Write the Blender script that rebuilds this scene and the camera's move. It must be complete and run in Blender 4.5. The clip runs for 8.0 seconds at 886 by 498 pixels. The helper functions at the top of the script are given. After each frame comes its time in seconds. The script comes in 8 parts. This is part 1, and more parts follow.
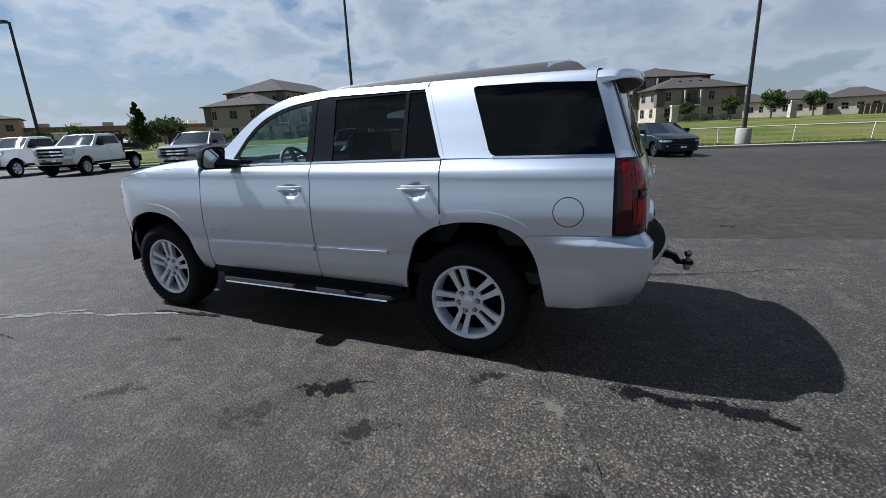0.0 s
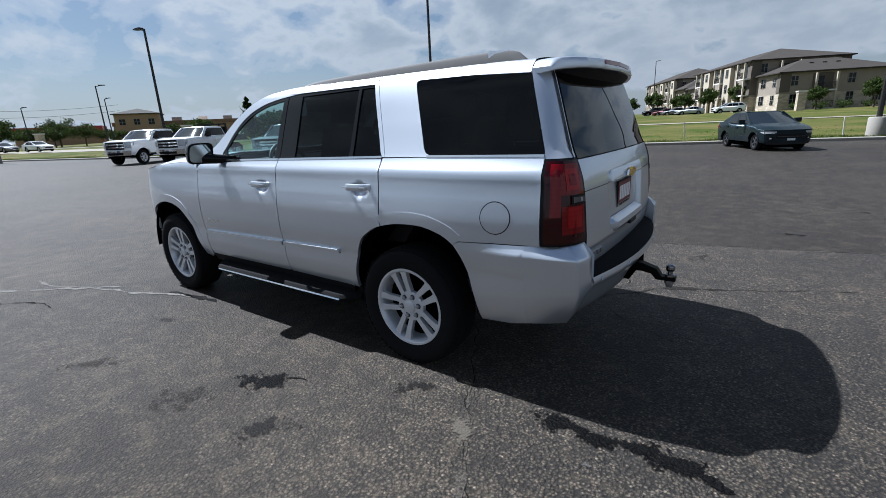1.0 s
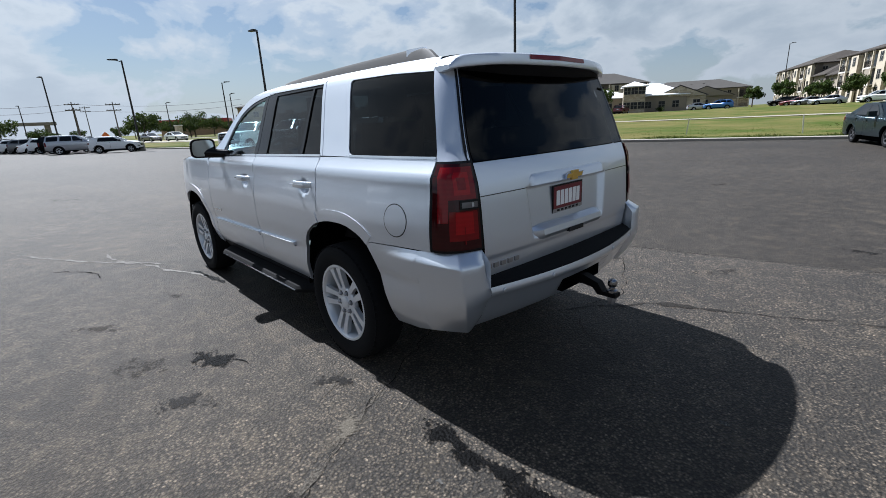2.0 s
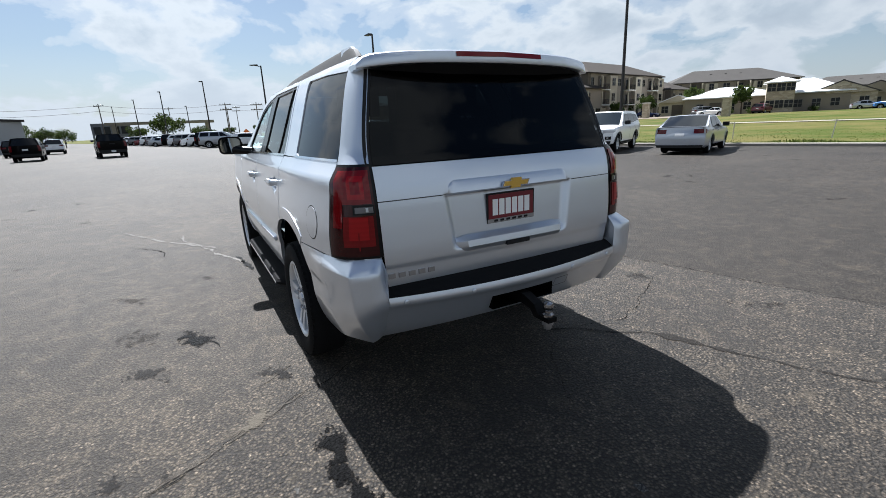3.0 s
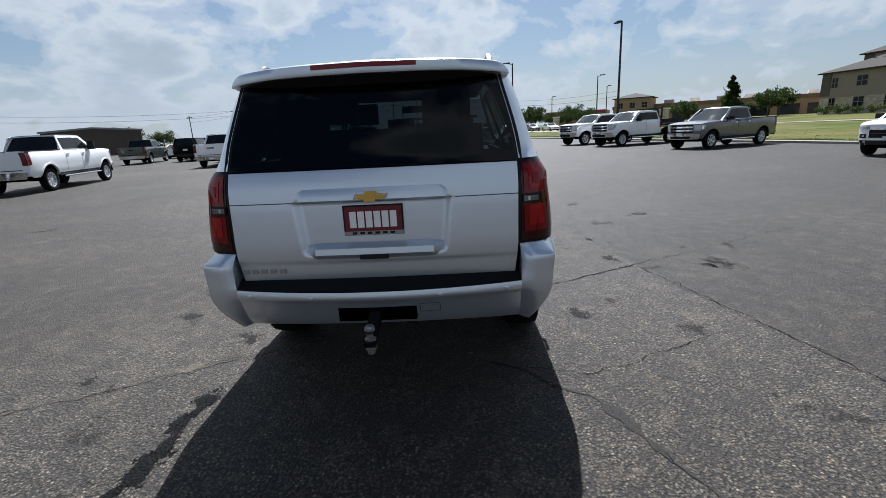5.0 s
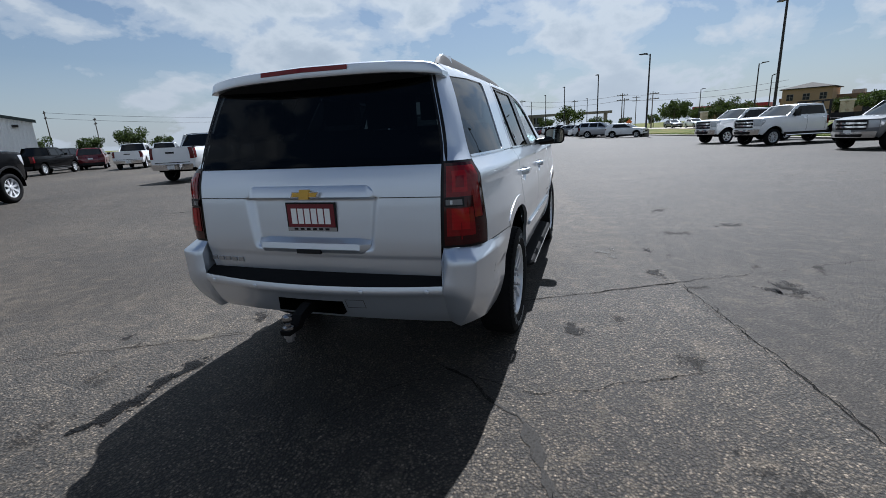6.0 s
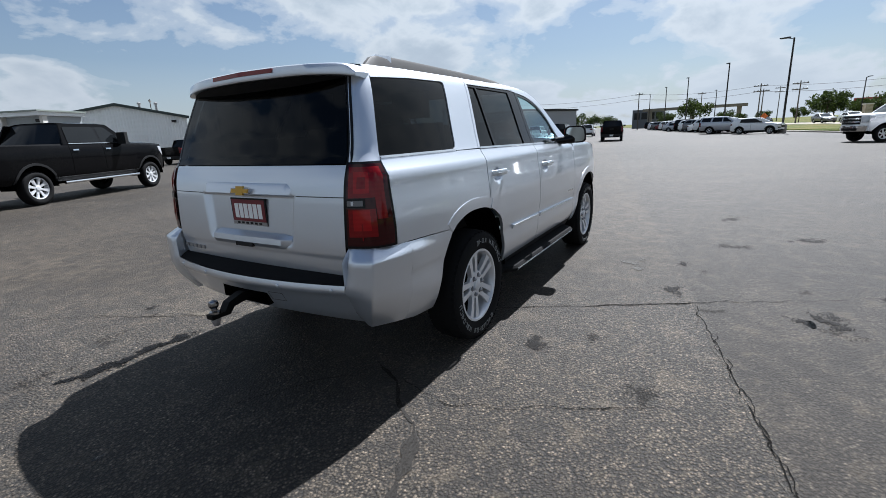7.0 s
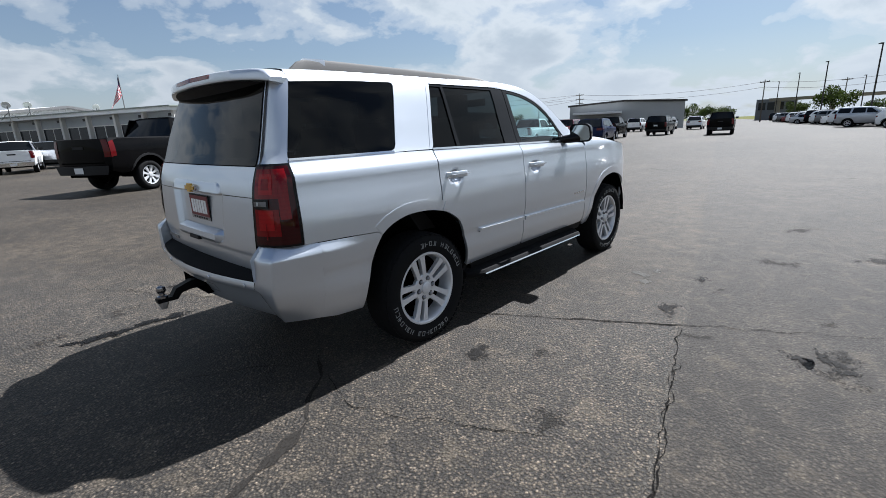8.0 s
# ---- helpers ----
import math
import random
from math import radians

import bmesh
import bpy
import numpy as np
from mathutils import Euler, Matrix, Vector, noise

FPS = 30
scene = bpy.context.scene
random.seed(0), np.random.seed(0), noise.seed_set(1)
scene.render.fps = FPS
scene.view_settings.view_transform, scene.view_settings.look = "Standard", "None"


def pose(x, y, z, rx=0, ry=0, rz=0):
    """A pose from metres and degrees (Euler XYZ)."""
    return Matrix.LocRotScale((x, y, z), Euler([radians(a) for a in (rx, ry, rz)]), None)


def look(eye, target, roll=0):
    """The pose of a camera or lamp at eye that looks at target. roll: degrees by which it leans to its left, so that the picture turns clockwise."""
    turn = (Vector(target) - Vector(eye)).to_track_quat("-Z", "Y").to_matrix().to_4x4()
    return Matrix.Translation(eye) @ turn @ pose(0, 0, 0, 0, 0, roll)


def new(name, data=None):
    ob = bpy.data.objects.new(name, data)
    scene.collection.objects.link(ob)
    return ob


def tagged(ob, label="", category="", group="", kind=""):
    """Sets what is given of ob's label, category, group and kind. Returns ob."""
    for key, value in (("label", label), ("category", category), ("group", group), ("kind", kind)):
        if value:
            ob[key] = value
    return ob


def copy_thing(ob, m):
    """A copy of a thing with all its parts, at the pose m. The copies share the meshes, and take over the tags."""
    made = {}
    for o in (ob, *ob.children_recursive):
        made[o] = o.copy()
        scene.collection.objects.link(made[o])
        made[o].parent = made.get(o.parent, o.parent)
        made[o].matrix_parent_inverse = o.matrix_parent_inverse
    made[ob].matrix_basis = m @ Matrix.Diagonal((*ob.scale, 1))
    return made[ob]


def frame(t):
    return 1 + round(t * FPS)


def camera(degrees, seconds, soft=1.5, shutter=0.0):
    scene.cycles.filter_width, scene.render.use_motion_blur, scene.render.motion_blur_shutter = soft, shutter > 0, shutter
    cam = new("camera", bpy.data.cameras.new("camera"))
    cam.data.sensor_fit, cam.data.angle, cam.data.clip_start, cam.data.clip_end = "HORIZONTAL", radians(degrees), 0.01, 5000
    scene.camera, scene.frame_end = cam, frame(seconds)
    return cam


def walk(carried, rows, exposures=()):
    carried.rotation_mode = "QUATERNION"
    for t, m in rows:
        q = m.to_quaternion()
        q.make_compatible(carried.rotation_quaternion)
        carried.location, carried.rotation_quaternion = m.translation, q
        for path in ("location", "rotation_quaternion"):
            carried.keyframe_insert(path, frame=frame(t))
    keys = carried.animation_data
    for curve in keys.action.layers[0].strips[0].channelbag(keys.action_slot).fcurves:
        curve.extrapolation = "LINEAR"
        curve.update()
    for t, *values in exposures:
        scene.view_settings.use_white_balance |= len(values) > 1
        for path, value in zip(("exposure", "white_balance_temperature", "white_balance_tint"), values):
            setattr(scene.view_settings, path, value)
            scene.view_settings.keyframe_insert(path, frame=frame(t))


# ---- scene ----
cam = camera(89.1, 8.0, 0.7)
METRES, EYE, TILT, LEAN, TURN = 7.979, 1.52, 0.0, 0.0, 24.1
ROWS = [
    (0.0, 0.0, 0.0, 0.0, -0.62, -14.94, 2.34),
    (0.5, 0.0584, 0.0092, 0.0001, 4.83, -15.23, 2.41),
    (1.0, 0.1155, 0.0281, -0.0003, 10.74, -15.56, 2.66),
    (1.5, 0.1769, 0.0448, 0.0008, 16.48, -15.88, 2.73),
    (3.0, 0.3337, 0.1427, -0.0045, 36.5, -15.45, 2.43),
    (3.5, 0.3788, 0.1873, -0.0031, 43.87, -15.0, 2.09),
    (4.0, 0.4219, 0.2335, -0.0019, 51.3, -14.81, 2.25),
    (4.5, 0.4511, 0.2867, -0.0034, 59.24, -14.87, 2.56),
    (6.0, 0.5062, 0.4703, -0.0078, 83.48, -14.4, 2.86),
    (6.5, 0.5067, 0.5336, -0.0098, 90.58, -14.3, 2.76),
    (7.0, 0.5004, 0.5969, -0.0096, 96.87, -14.4, 2.6),
    (7.5, 0.4906, 0.659, -0.0086, 102.66, -14.63, 2.5),
    (8.0, 0.467, 0.716, -0.0076, 108.72, -14.85, 2.47),
]
EXPOSURES = [(0.0, 1.15, 5580, 10), (1.5, 1.20, 5680, 10), (3.0, 1.62, 6000, 10), (3.5, 1.50, 5980, 10), (4.5, 1.37, 5900, 10), (6.0, 1.24, 5780, 10), (6.5, 1.26, 5800, 10), (7.0, 1.45, 5900, 10), (8.0, 1.52, 5980, 10)]
walk(cam, [(t, pose(1.019, -3.615, EYE, TILT, LEAN, TURN) @ pose(METRES * x, METRES * y, METRES * z, 90 + pitch, roll, yaw)) for t, x, y, z, yaw, pitch, roll in ROWS], EXPOSURES)

# ---- sky and sun: high sun ahead of the parked vehicle, bright broken cloud ----
SUN_ELEVATION = 55.0
sun = new("sun", bpy.data.lights.new("sun", "SUN"))
sun.data.energy, sun.data.angle, sun.data.color = 5.0, radians(0.55), (1.0, 0.975, 0.94)
sun.matrix_world = look((-40, 0, 57.1), (0, 0, 0))

world = bpy.data.worlds.new("sky")
scene.world = world
world.use_nodes = True


class Nodes:
    """Short-hand for wiring a node tree."""

    def __init__(self, tree):
        self.tree = tree
        tree.nodes.clear()

    def add(self, kind, _props=None, **inputs):
        n = self.tree.nodes.new(kind)
        for k, v in (_props or {}).items():
            setattr(n, k, v)
        for k, v in inputs.items():
            self.put(n, k.replace("_", " "), v)
        return n

    def put(self, n, key, v):
        sock = n.inputs[int(key[1:])] if key[0] == "i" and key[1:].isdigit() else n.inputs[key]
        if isinstance(v, bpy.types.NodeSocket):
            self.tree.links.new(v, sock)
        elif isinstance(v, bpy.types.Node):
            self.tree.links.new(v.outputs[0], sock)
        else:
            sock.default_value = v

    def math(self, op, a, b=0.0, clamp=False):
        return self.add("ShaderNodeMath", {"operation": op, "use_clamp": clamp}, i0=a, i1=b).outputs[0]

    def vmath(self, op, a, b=(0, 0, 0)):
        return self.add("ShaderNodeVectorMath", {"operation": op}, i0=a, i1=b).outputs[0]

    def noise(self, vec, scale, detail=4.0, rough=0.55, distort=0.0):
        return self.add("ShaderNodeTexNoise", None, Vector=vec, Scale=scale, Detail=detail, Roughness=rough, Distortion=distort).outputs[0]

    def ramp(self, fac, stops, mode="LINEAR"):
        n = self.add("ShaderNodeValToRGB", None, Fac=fac)
        n.color_ramp.interpolation = mode
        el = n.color_ramp.elements
        while len(el) < len(stops):
            el.new(0.5)
        for e, (p, c) in zip(el, stops):
            e.position = p
            e.color = (c, c, c, 1) if isinstance(c, (int, float)) else (*c, 1)
        return n.outputs[0]

    def mix(self, fac, a, b, blend="MIX"):
        n = self.tree.nodes.new("ShaderNodeMix")
        n.data_type, n.blend_type = "RGBA", blend
        for k, v in ((0, fac), (6, a), (7, b)):
            if isinstance(v, bpy.types.NodeSocket):
                self.tree.links.new(v, n.inputs[k])
            else:
                n.inputs[k].default_value = v if k == 0 else (*v, 1)
        return n.outputs[2]


def make_sky():
    n = Nodes(world.node_tree)
    way = n.add("ShaderNodeTexCoord").outputs["Generated"]
    sep = n.add("ShaderNodeSeparateXYZ", None, Vector=way)
    up = n.math("MAXIMUM", sep.outputs[2], 0.0)
    sky = n.add("ShaderNodeTexSky", {"sky_type": "NISHITA", "sun_disc": False, "sun_elevation": radians(SUN_ELEVATION), "sun_rotation": radians(270.0), "altitude": 150.0, "air_density": 1.0, "dust_density": 1.6, "ozone_density": 1.2})
    clear = n.add("ShaderNodeBackground", None, Color=n.mix(1.0, sky.outputs[0], (0.90, 1.0, 1.04), "MULTIPLY"), Strength=0.029)
    # broken cloud on a flat ceiling: bright thin edges, grey-blue thick middles, blue gaps and pale haze along the horizon
    flat = n.math("ADD", up, 0.42)
    spread = n.add("ShaderNodeCombineXYZ", None, X=n.math("DIVIDE", sep.outputs[0], flat), Y=n.math("DIVIDE", sep.outputs[1], flat), Z=0.0).outputs[0]
    broad = n.noise(n.vmath("ADD", spread, (2.9, 4.4, 0.0)), 1.25, 4.0, 0.52, 0.15)
    heap = n.noise(n.vmath("ADD", spread, (7.3, 2.1, 0.4)), 3.6, 8.0, 0.55, 0.2)
    mass = n.math("ADD", n.math("MULTIPLY", broad, 0.50), n.math("MULTIPLY", heap, 0.50))
    mass = n.math("SUBTRACT", mass, n.math("MULTIPLY", n.math("MAXIMUM", n.math("SUBTRACT", up, 0.48), 0.0), 0.30))
    cover = n.ramp(mass, [(0.425, 0.0), (0.465, 0.5), (0.510, 1.0)], "EASE")
    haze = n.math("SUBTRACT", 1.0, n.math("MULTIPLY", up, 5.0), True)
    veil = n.math("MULTIPLY", n.math("SUBTRACT", 1.0, n.math("MULTIPLY", up, 2.4), True), 0.28)
    cover = n.math("MAXIMUM", cover, n.math("MAXIMUM", n.math("MULTIPLY", haze, 0.70), veil))
    tone = n.ramp(mass, [(0.45, (0.60, 0.625, 0.635)), (0.515, (0.56, 0.595, 0.615)), (0.575, (0.40, 0.455, 0.50)), (0.68, (0.29, 0.345, 0.40))])
    tone = n.mix(haze, tone, (0.52, 0.555, 0.58))
    # cloud towards the sun passes more of its light
    sunward = n.add("ShaderNodeVectorMath", {"operation": "DOT_PRODUCT"}, i0=way, i1=(-0.5736, 0.0, 0.8192)).outputs["Value"]
    glow = n.math("ADD", 0.86, n.math("MULTIPLY", n.math("POWER", n.math("MAXIMUM", sunward, 0.0), 2.0), 0.42))
    cloud = n.add("ShaderNodeBackground", None, Color=tone, Strength=n.math("MULTIPLY", glow, 0.44))
    out = n.add("ShaderNodeMixShader", None, Fac=cover, i1=clear.outputs[0], i2=cloud.outputs[0])
    n.add("ShaderNodeOutputWorld", None, Surface=out.outputs[0])


make_sky()

# ---- materials ----
def material(name):
    m = bpy.data.materials.new(name)
    m.use_nodes = True
    n = Nodes(m.node_tree)
    return m, n


def finish(n, bsdf, disp=None):
    out = n.add("ShaderNodeOutputMaterial")
    n.tree.links.new(bsdf.outputs[0], out.inputs[0])


def where(n, kind="Object"):
    return n.add("ShaderNodeTexCoord").outputs[kind]


def place_of(n):
    return n.add("ShaderNodeNewGeometry").outputs["Position"]


def bump(n, height, strength=0.3, distance=0.01):
    return n.add("ShaderNodeBump", None, Strength=strength, Distance=distance, Height=height).outputs[0]


def plain(name, colour, rough=0.5, metal=0.0, vary=0.12, scale=30.0, coat=0.0, bumpy=0.0, spec=0.5):
    """A surface of one colour with fine variation in tone, gloss and relief."""
    m, n = material(name)
    p = where(n)
    fine = n.noise(p, scale, 5.0, 0.6)
    broad = n.noise(p, scale * 0.08, 3.0, 0.5)
    k = n.math("ADD", n.math("MULTIPLY", fine, 0.6), n.math("MULTIPLY", broad, 0.4))
    col = n.mix(k, tuple(c * (1 - vary) for c in colour), tuple(min(1, c * (1 + vary)) for c in colour))
    args = dict(Base_Color=col, Roughness=n.math("ADD", rough - 0.05, n.math("MULTIPLY", broad, 0.1)), Metallic=metal)
    b = n.add("ShaderNodeBsdfPrincipled", None, **args)
    n.put(b, "Coat Weight", coat)
    n.put(b, "Coat Roughness", 0.03)
    n.put(b, "Specular IOR Level", spec)
    if bumpy:
        n.put(b, "Normal", bump(n, fine, bumpy, 0.004))
    finish(n, b)
    return m


def paint(name, colour, metal=0.55, rough=0.32, dust=0.05):
    """Car paint: metallic flake under clear lacquer, with a thin film of dust low down on it."""
    m, n = material(name)
    p = where(n)
    flake = n.noise(p, 260.0, 2.0, 0.5)
    broad = n.noise(p, 2.2, 4.0, 0.55)
    col = n.mix(flake, tuple(c * 0.96 for c in colour), tuple(min(1, c * 1.04) for c in colour))
    col = n.mix(n.math("MULTIPLY", n.ramp(broad, [(0.45, 0.0), (0.75, 1.0)]), dust), col, (0.33, 0.30, 0.26))
    b = n.add("ShaderNodeBsdfPrincipled", None, Base_Color=col, Metallic=metal, Roughness=n.math("ADD", rough, n.math("MULTIPLY", broad, 0.06)))
    n.put(b, "Coat Weight", 0.9 if sum(colour) > 0.1 else 0.10)
    n.put(b, "Specular IOR Level", 0.5 if sum(colour) > 0.1 else 0.04)
    n.put(b, "Coat Roughness", 0.04)
    n.put(b, "Coat IOR", 1.5)
    finish(n, b)
    return m


def glass(name, tint, gloss=1.0, ior=1.5):
    """Thin pane: tinted see-through with a mirror film that grows with the angle."""
    m, n = material(name)
    clear = n.add("ShaderNodeBsdfTransparent", None, Color=(*tint, 1))
    shine = n.add("ShaderNodeBsdfGlossy", None, Color=(gloss, gloss, gloss, 1), Roughness=0.015)
    facing = n.add("ShaderNodeLayerWeight", None, Blend=0.5).outputs["Facing"]
    low = ((ior - 1) / (ior + 1)) ** 2
    f = n.math("ADD", low, n.math("MULTIPLY", n.math("POWER", facing, 5.0), 1 - low))
    mixed = n.add("ShaderNodeMixShader", None, Fac=f, i1=clear.outputs[0], i2=shine.outputs[0])
    finish(n, mixed)
    return m


def lens_plastic(name, colour, rough=0.08):
    m, n = material(name)
    p = where(n)
    w = n.add("ShaderNodeTexWave", {"bands_direction": "Z"}, Vector=p, Scale=14.0, Distortion=0.0)
    col = n.mix(n.math("MULTIPLY", w.outputs[1], 0.22), colour, tuple(c * 0.45 for c in colour))
    b = n.add("ShaderNodeBsdfPrincipled", None, Base_Color=col, Roughness=rough)
    n.put(b, "Coat Weight", 0.3)
    n.put(b, "Specular IOR Level", 0.2)
    n.put(b, "Coat Roughness", 0.02)
    finish(n, b)
    return m


SILVER = paint("silver_paint", (0.62, 0.655, 0.71), 0.74, 0.31, 0.01)
CHROME = plain("chrome", (0.75, 0.76, 0.78), 0.12, 1.0, 0.04)
ALLOY = plain("machined_alloy", (0.66, 0.67, 0.69), 0.3, 0.35, 0.06, 120.0)
ALLOY_DARK = plain("painted_alloy_pockets", (0.05, 0.05, 0.055), 0.45, 0.3, 0.1)
RUBBER = plain("tyre_rubber", (0.009, 0.009, 0.0095), 0.85, 0.0, 0.25, 60.0, 0.0, 0.3, 0.1)
BLACK_TRIM = plain("black_trim_plastic", (0.012, 0.012, 0.013), 0.6, 0.0, 0.2, 80.0, 0.0, 0.15, 0.25)
GLOSS_BLACK = plain("gloss_black_trim", (0.006, 0.006, 0.007), 0.2, 0.0, 0.1, 30.0, 0.0, 0.0, 0.2)
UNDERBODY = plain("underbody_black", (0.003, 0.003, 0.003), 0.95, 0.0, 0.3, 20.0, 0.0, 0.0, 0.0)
GREY_PLASTIC = plain("grey_rail_plastic", (0.055, 0.052, 0.05), 0.6, 0.0, 0.15, 90.0)
MIRROR = plain("mirror_silver", (0.50, 0.56, 0.555), 0.02, 1.0, 0.01)
PRIVACY = glass("privacy_glass", (0.030, 0.034, 0.037), 0.85, 1.32)
CLEAR_GLASS = glass("window_glass", (0.66, 0.82, 0.82), 1.0, 1.5)
RED_LENS = lens_plastic("red_lamp_lens", (0.19, 0.004, 0.006))
BRIGHT_LENS = lens_plastic("bright_red_reflector", (0.34, 0.006, 0.008))
SMOKED_CLEAR = plain("smoked_clear_lens", (0.10, 0.095, 0.10), 0.12, 0.2, 0.15, 60.0, 0.5)
DARK_RED_LENS = lens_plastic("smoked_red_lens", (0.035, 0.002, 0.003))
CLEAR_LENS = plain("clear_lamp_lens", (0.45, 0.46, 0.48), 0.1, 0.3, 0.1, 40.0, 0.6)
AMBER = plain("amber_lens", (0.7, 0.2, 0.02), 0.15, 0.0, 0.1, 40.0, 1.0)
GOLD = plain("gold_badge", (0.72, 0.46, 0.10), 0.3, 0.7, 0.1)
PLATE_RED = plain("plate_dark_red", (0.15, 0.008, 0.016), 0.4, 0.0, 0.1)
PLATE_WHITE = plain("plate_white", (0.85, 0.84, 0.82), 0.45, 0.0, 0.05)
SEAT_TAN = plain("dark_leather", (0.016, 0.015, 0.015), 0.55, 0.0, 0.2, 40.0, 0.0, 0.2)
CABIN = plain("cabin_plastic", (0.025, 0.025, 0.027), 0.6, 0.0, 0.2, 50.0)
STEEL = plain("bare_steel", (0.35, 0.35, 0.36), 0.4, 0.9, 0.15)


def make_asphalt():
    """Worn asphalt: light stones in dark binder, faded and sealed areas, old dirt."""
    m, n = material("worn_asphalt")
    p = place_of(n)
    sep = n.add("ShaderNodeSeparateXYZ", None, Vector=p)
    stone = n.add("ShaderNodeTexVoronoi", {"feature": "F1"}, Vector=p, Scale=70.0)
    grit = n.noise(p, 210.0, 3.0, 0.7)
    patchy = n.noise(p, 0.42, 6.0, 0.62, 0.4)
    mottle = n.noise(p, 2.6, 6.0, 0.65, 0.3)
    flat = n.vmath("MULTIPLY", p, (1.0, 0.28, 1.0))
    streak = n.noise(flat, 0.9, 5.0, 0.6)
    wide = n.noise(n.vmath("MULTIPLY", p, (0.5, 1.0, 1.0)), 0.13, 5.0, 0.6, 0.5)
    # older coarse patch round the vehicle, between two straight joints; smoother seal coat beyond them
    wob = n.math("MULTIPLY", n.math("SUBTRACT", mottle, 0.5), 0.10)
    north = n.math("ADD", n.math("SUBTRACT", n.math("SUBTRACT", sep.outputs[1], n.math("MULTIPLY", sep.outputs[0], 0.217)), 2.57), wob)
    west = n.math("ADD", n.math("SUBTRACT", n.math("MULTIPLY", n.math("ADD", n.math("MULTIPLY", sep.outputs[1], 0.532), 0.056), -1.0), sep.outputs[0]), wob)
    sealed = n.math("MULTIPLY", north, 16.0, True)
    coarse = n.math("MULTIPLY", n.math("SUBTRACT", 1.0, sealed), n.math("SUBTRACT", 1.0, n.math("MULTIPLY", n.math("ADD", west, 0.5), 0.55, True)))
    base = n.mix(n.ramp(patchy, [(0.32, 0.0), (0.68, 1.0)]), (0.030, 0.0265, 0.023), (0.060, 0.053, 0.044))
    base = n.mix(n.math("MULTIPLY", sealed, 0.6), base, (0.027, 0.0253, 0.0235))
    base = n.mix(n.math("MULTIPLY", n.ramp(streak, [(0.5, 0.0), (0.75, 1.0)]), 0.35), base, (0.078, 0.072, 0.063))
    base = n.mix(n.math("MULTIPLY", n.ramp(mottle, [(0.52, 0.0), (0.68, 1.0)]), 0.55), base, (0.022, 0.021, 0.02))
    base = n.mix(0.8, base, n.ramp(wide, [(0.34, 0.62), (0.5, 1.0), (0.66, 1.45)]), "MULTIPLY")
    tint = n.ramp(stone.outputs["Color"], [(0.0, 0.35), (0.45, 0.85), (0.75, 1.35), (1.0, 3.2)])
    crevice = n.ramp(stone.outputs["Distance"], [(0.20, 1.35), (0.40, 0.95), (0.60, 0.20)])
    rough_part = n.math("ADD", 0.62, n.math("MULTIPLY", coarse, 0.38))
    base = n.mix(n.math("MULTIPLY", rough_part, 0.95), base, tint, "MULTIPLY")
    base = n.mix(rough_part, base, crevice, "MULTIPLY")
    base = n.mix(0.5, base, n.ramp(grit, [(0.3, 0.55), (0.7, 1.45)]), "MULTIPLY")
    old = n.math("MULTIPLY", n.math("SUBTRACT", 1.0, sealed), n.math("SUBTRACT", 1.0, coarse))
    base = n.mix(n.math("MULTIPLY", old, 0.6), base, (0.62, 0.61, 0.60), "MULTIPLY")
    base = n.mix(n.math("MULTIPLY", coarse, 0.8), base, (1.10, 1.075, 1.04), "MULTIPLY")
    clod = n.noise(p, 62.0, 4.0, 0.7)
    base = n.mix(n.math("ADD", 0.45, n.math("MULTIPLY", coarse, 0.25)), base, n.ramp(clod, [(0.36, 0.15), (0.5, 0.95), (0.66, 2.3)]), "MULTIPLY")
    dirt = n.noise(n.vmath("ADD", p, (3.1, 8.2, 0)), 5.5, 7.0, 0.68, 0.6)
    base = n.mix(n.math("MULTIPLY", n.ramp(dirt, [(0.50, 0.0), (0.60, 1.0)]), 0.58), base, (0.013, 0.0115, 0.010))
    base = n.mix(n.math("MULTIPLY", n.ramp(dirt, [(0.36, 1.0), (0.46, 0.0)]), 0.24), base, (0.092, 0.079, 0.060))
    base = n.mix(n.math("MULTIPLY", sealed, 0.8), base, (0.80, 0.80, 0.81), "MULTIPLY")
    # the patch's colour grows lighter from the driver's side to the passenger's, unevenly
    paler = n.math("MULTIPLY", n.math("ADD", n.math("ADD", sep.outputs[1], 1.3), n.math("MULTIPLY", n.math("SUBTRACT", patchy, 0.5), 3.0)), 0.4, True)
    base = n.mix(coarse, base, n.ramp(paler, [(0.0, 0.90), (1.0, 1.24)]), "MULTIPLY")
    base = n.mix(1.0, base, (1.17, 1.07, 0.955), "MULTIPLY")
    b = n.add("ShaderNodeBsdfPrincipled", None, Base_Color=base, Roughness=n.math("ADD", 0.52, n.math("MULTIPLY", grit, 0.30)))
    h = n.math("ADD", n.math("MULTIPLY", stone.outputs["Distance"], -1.0), n.math("ADD", n.math("MULTIPLY", grit, 0.6), n.math("MULTIPLY", clod, 1.1)))
    n.put(b, "Normal", bump(n, h, n.math("ADD", 0.62, n.math("MULTIPLY", coarse, 0.38)), 0.011))
    n.put(b, "Specular IOR Level", n.math("ADD", 0.22, n.math("MULTIPLY", coarse, 0.16)))
    finish(n, b)
    return m


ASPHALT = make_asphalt()


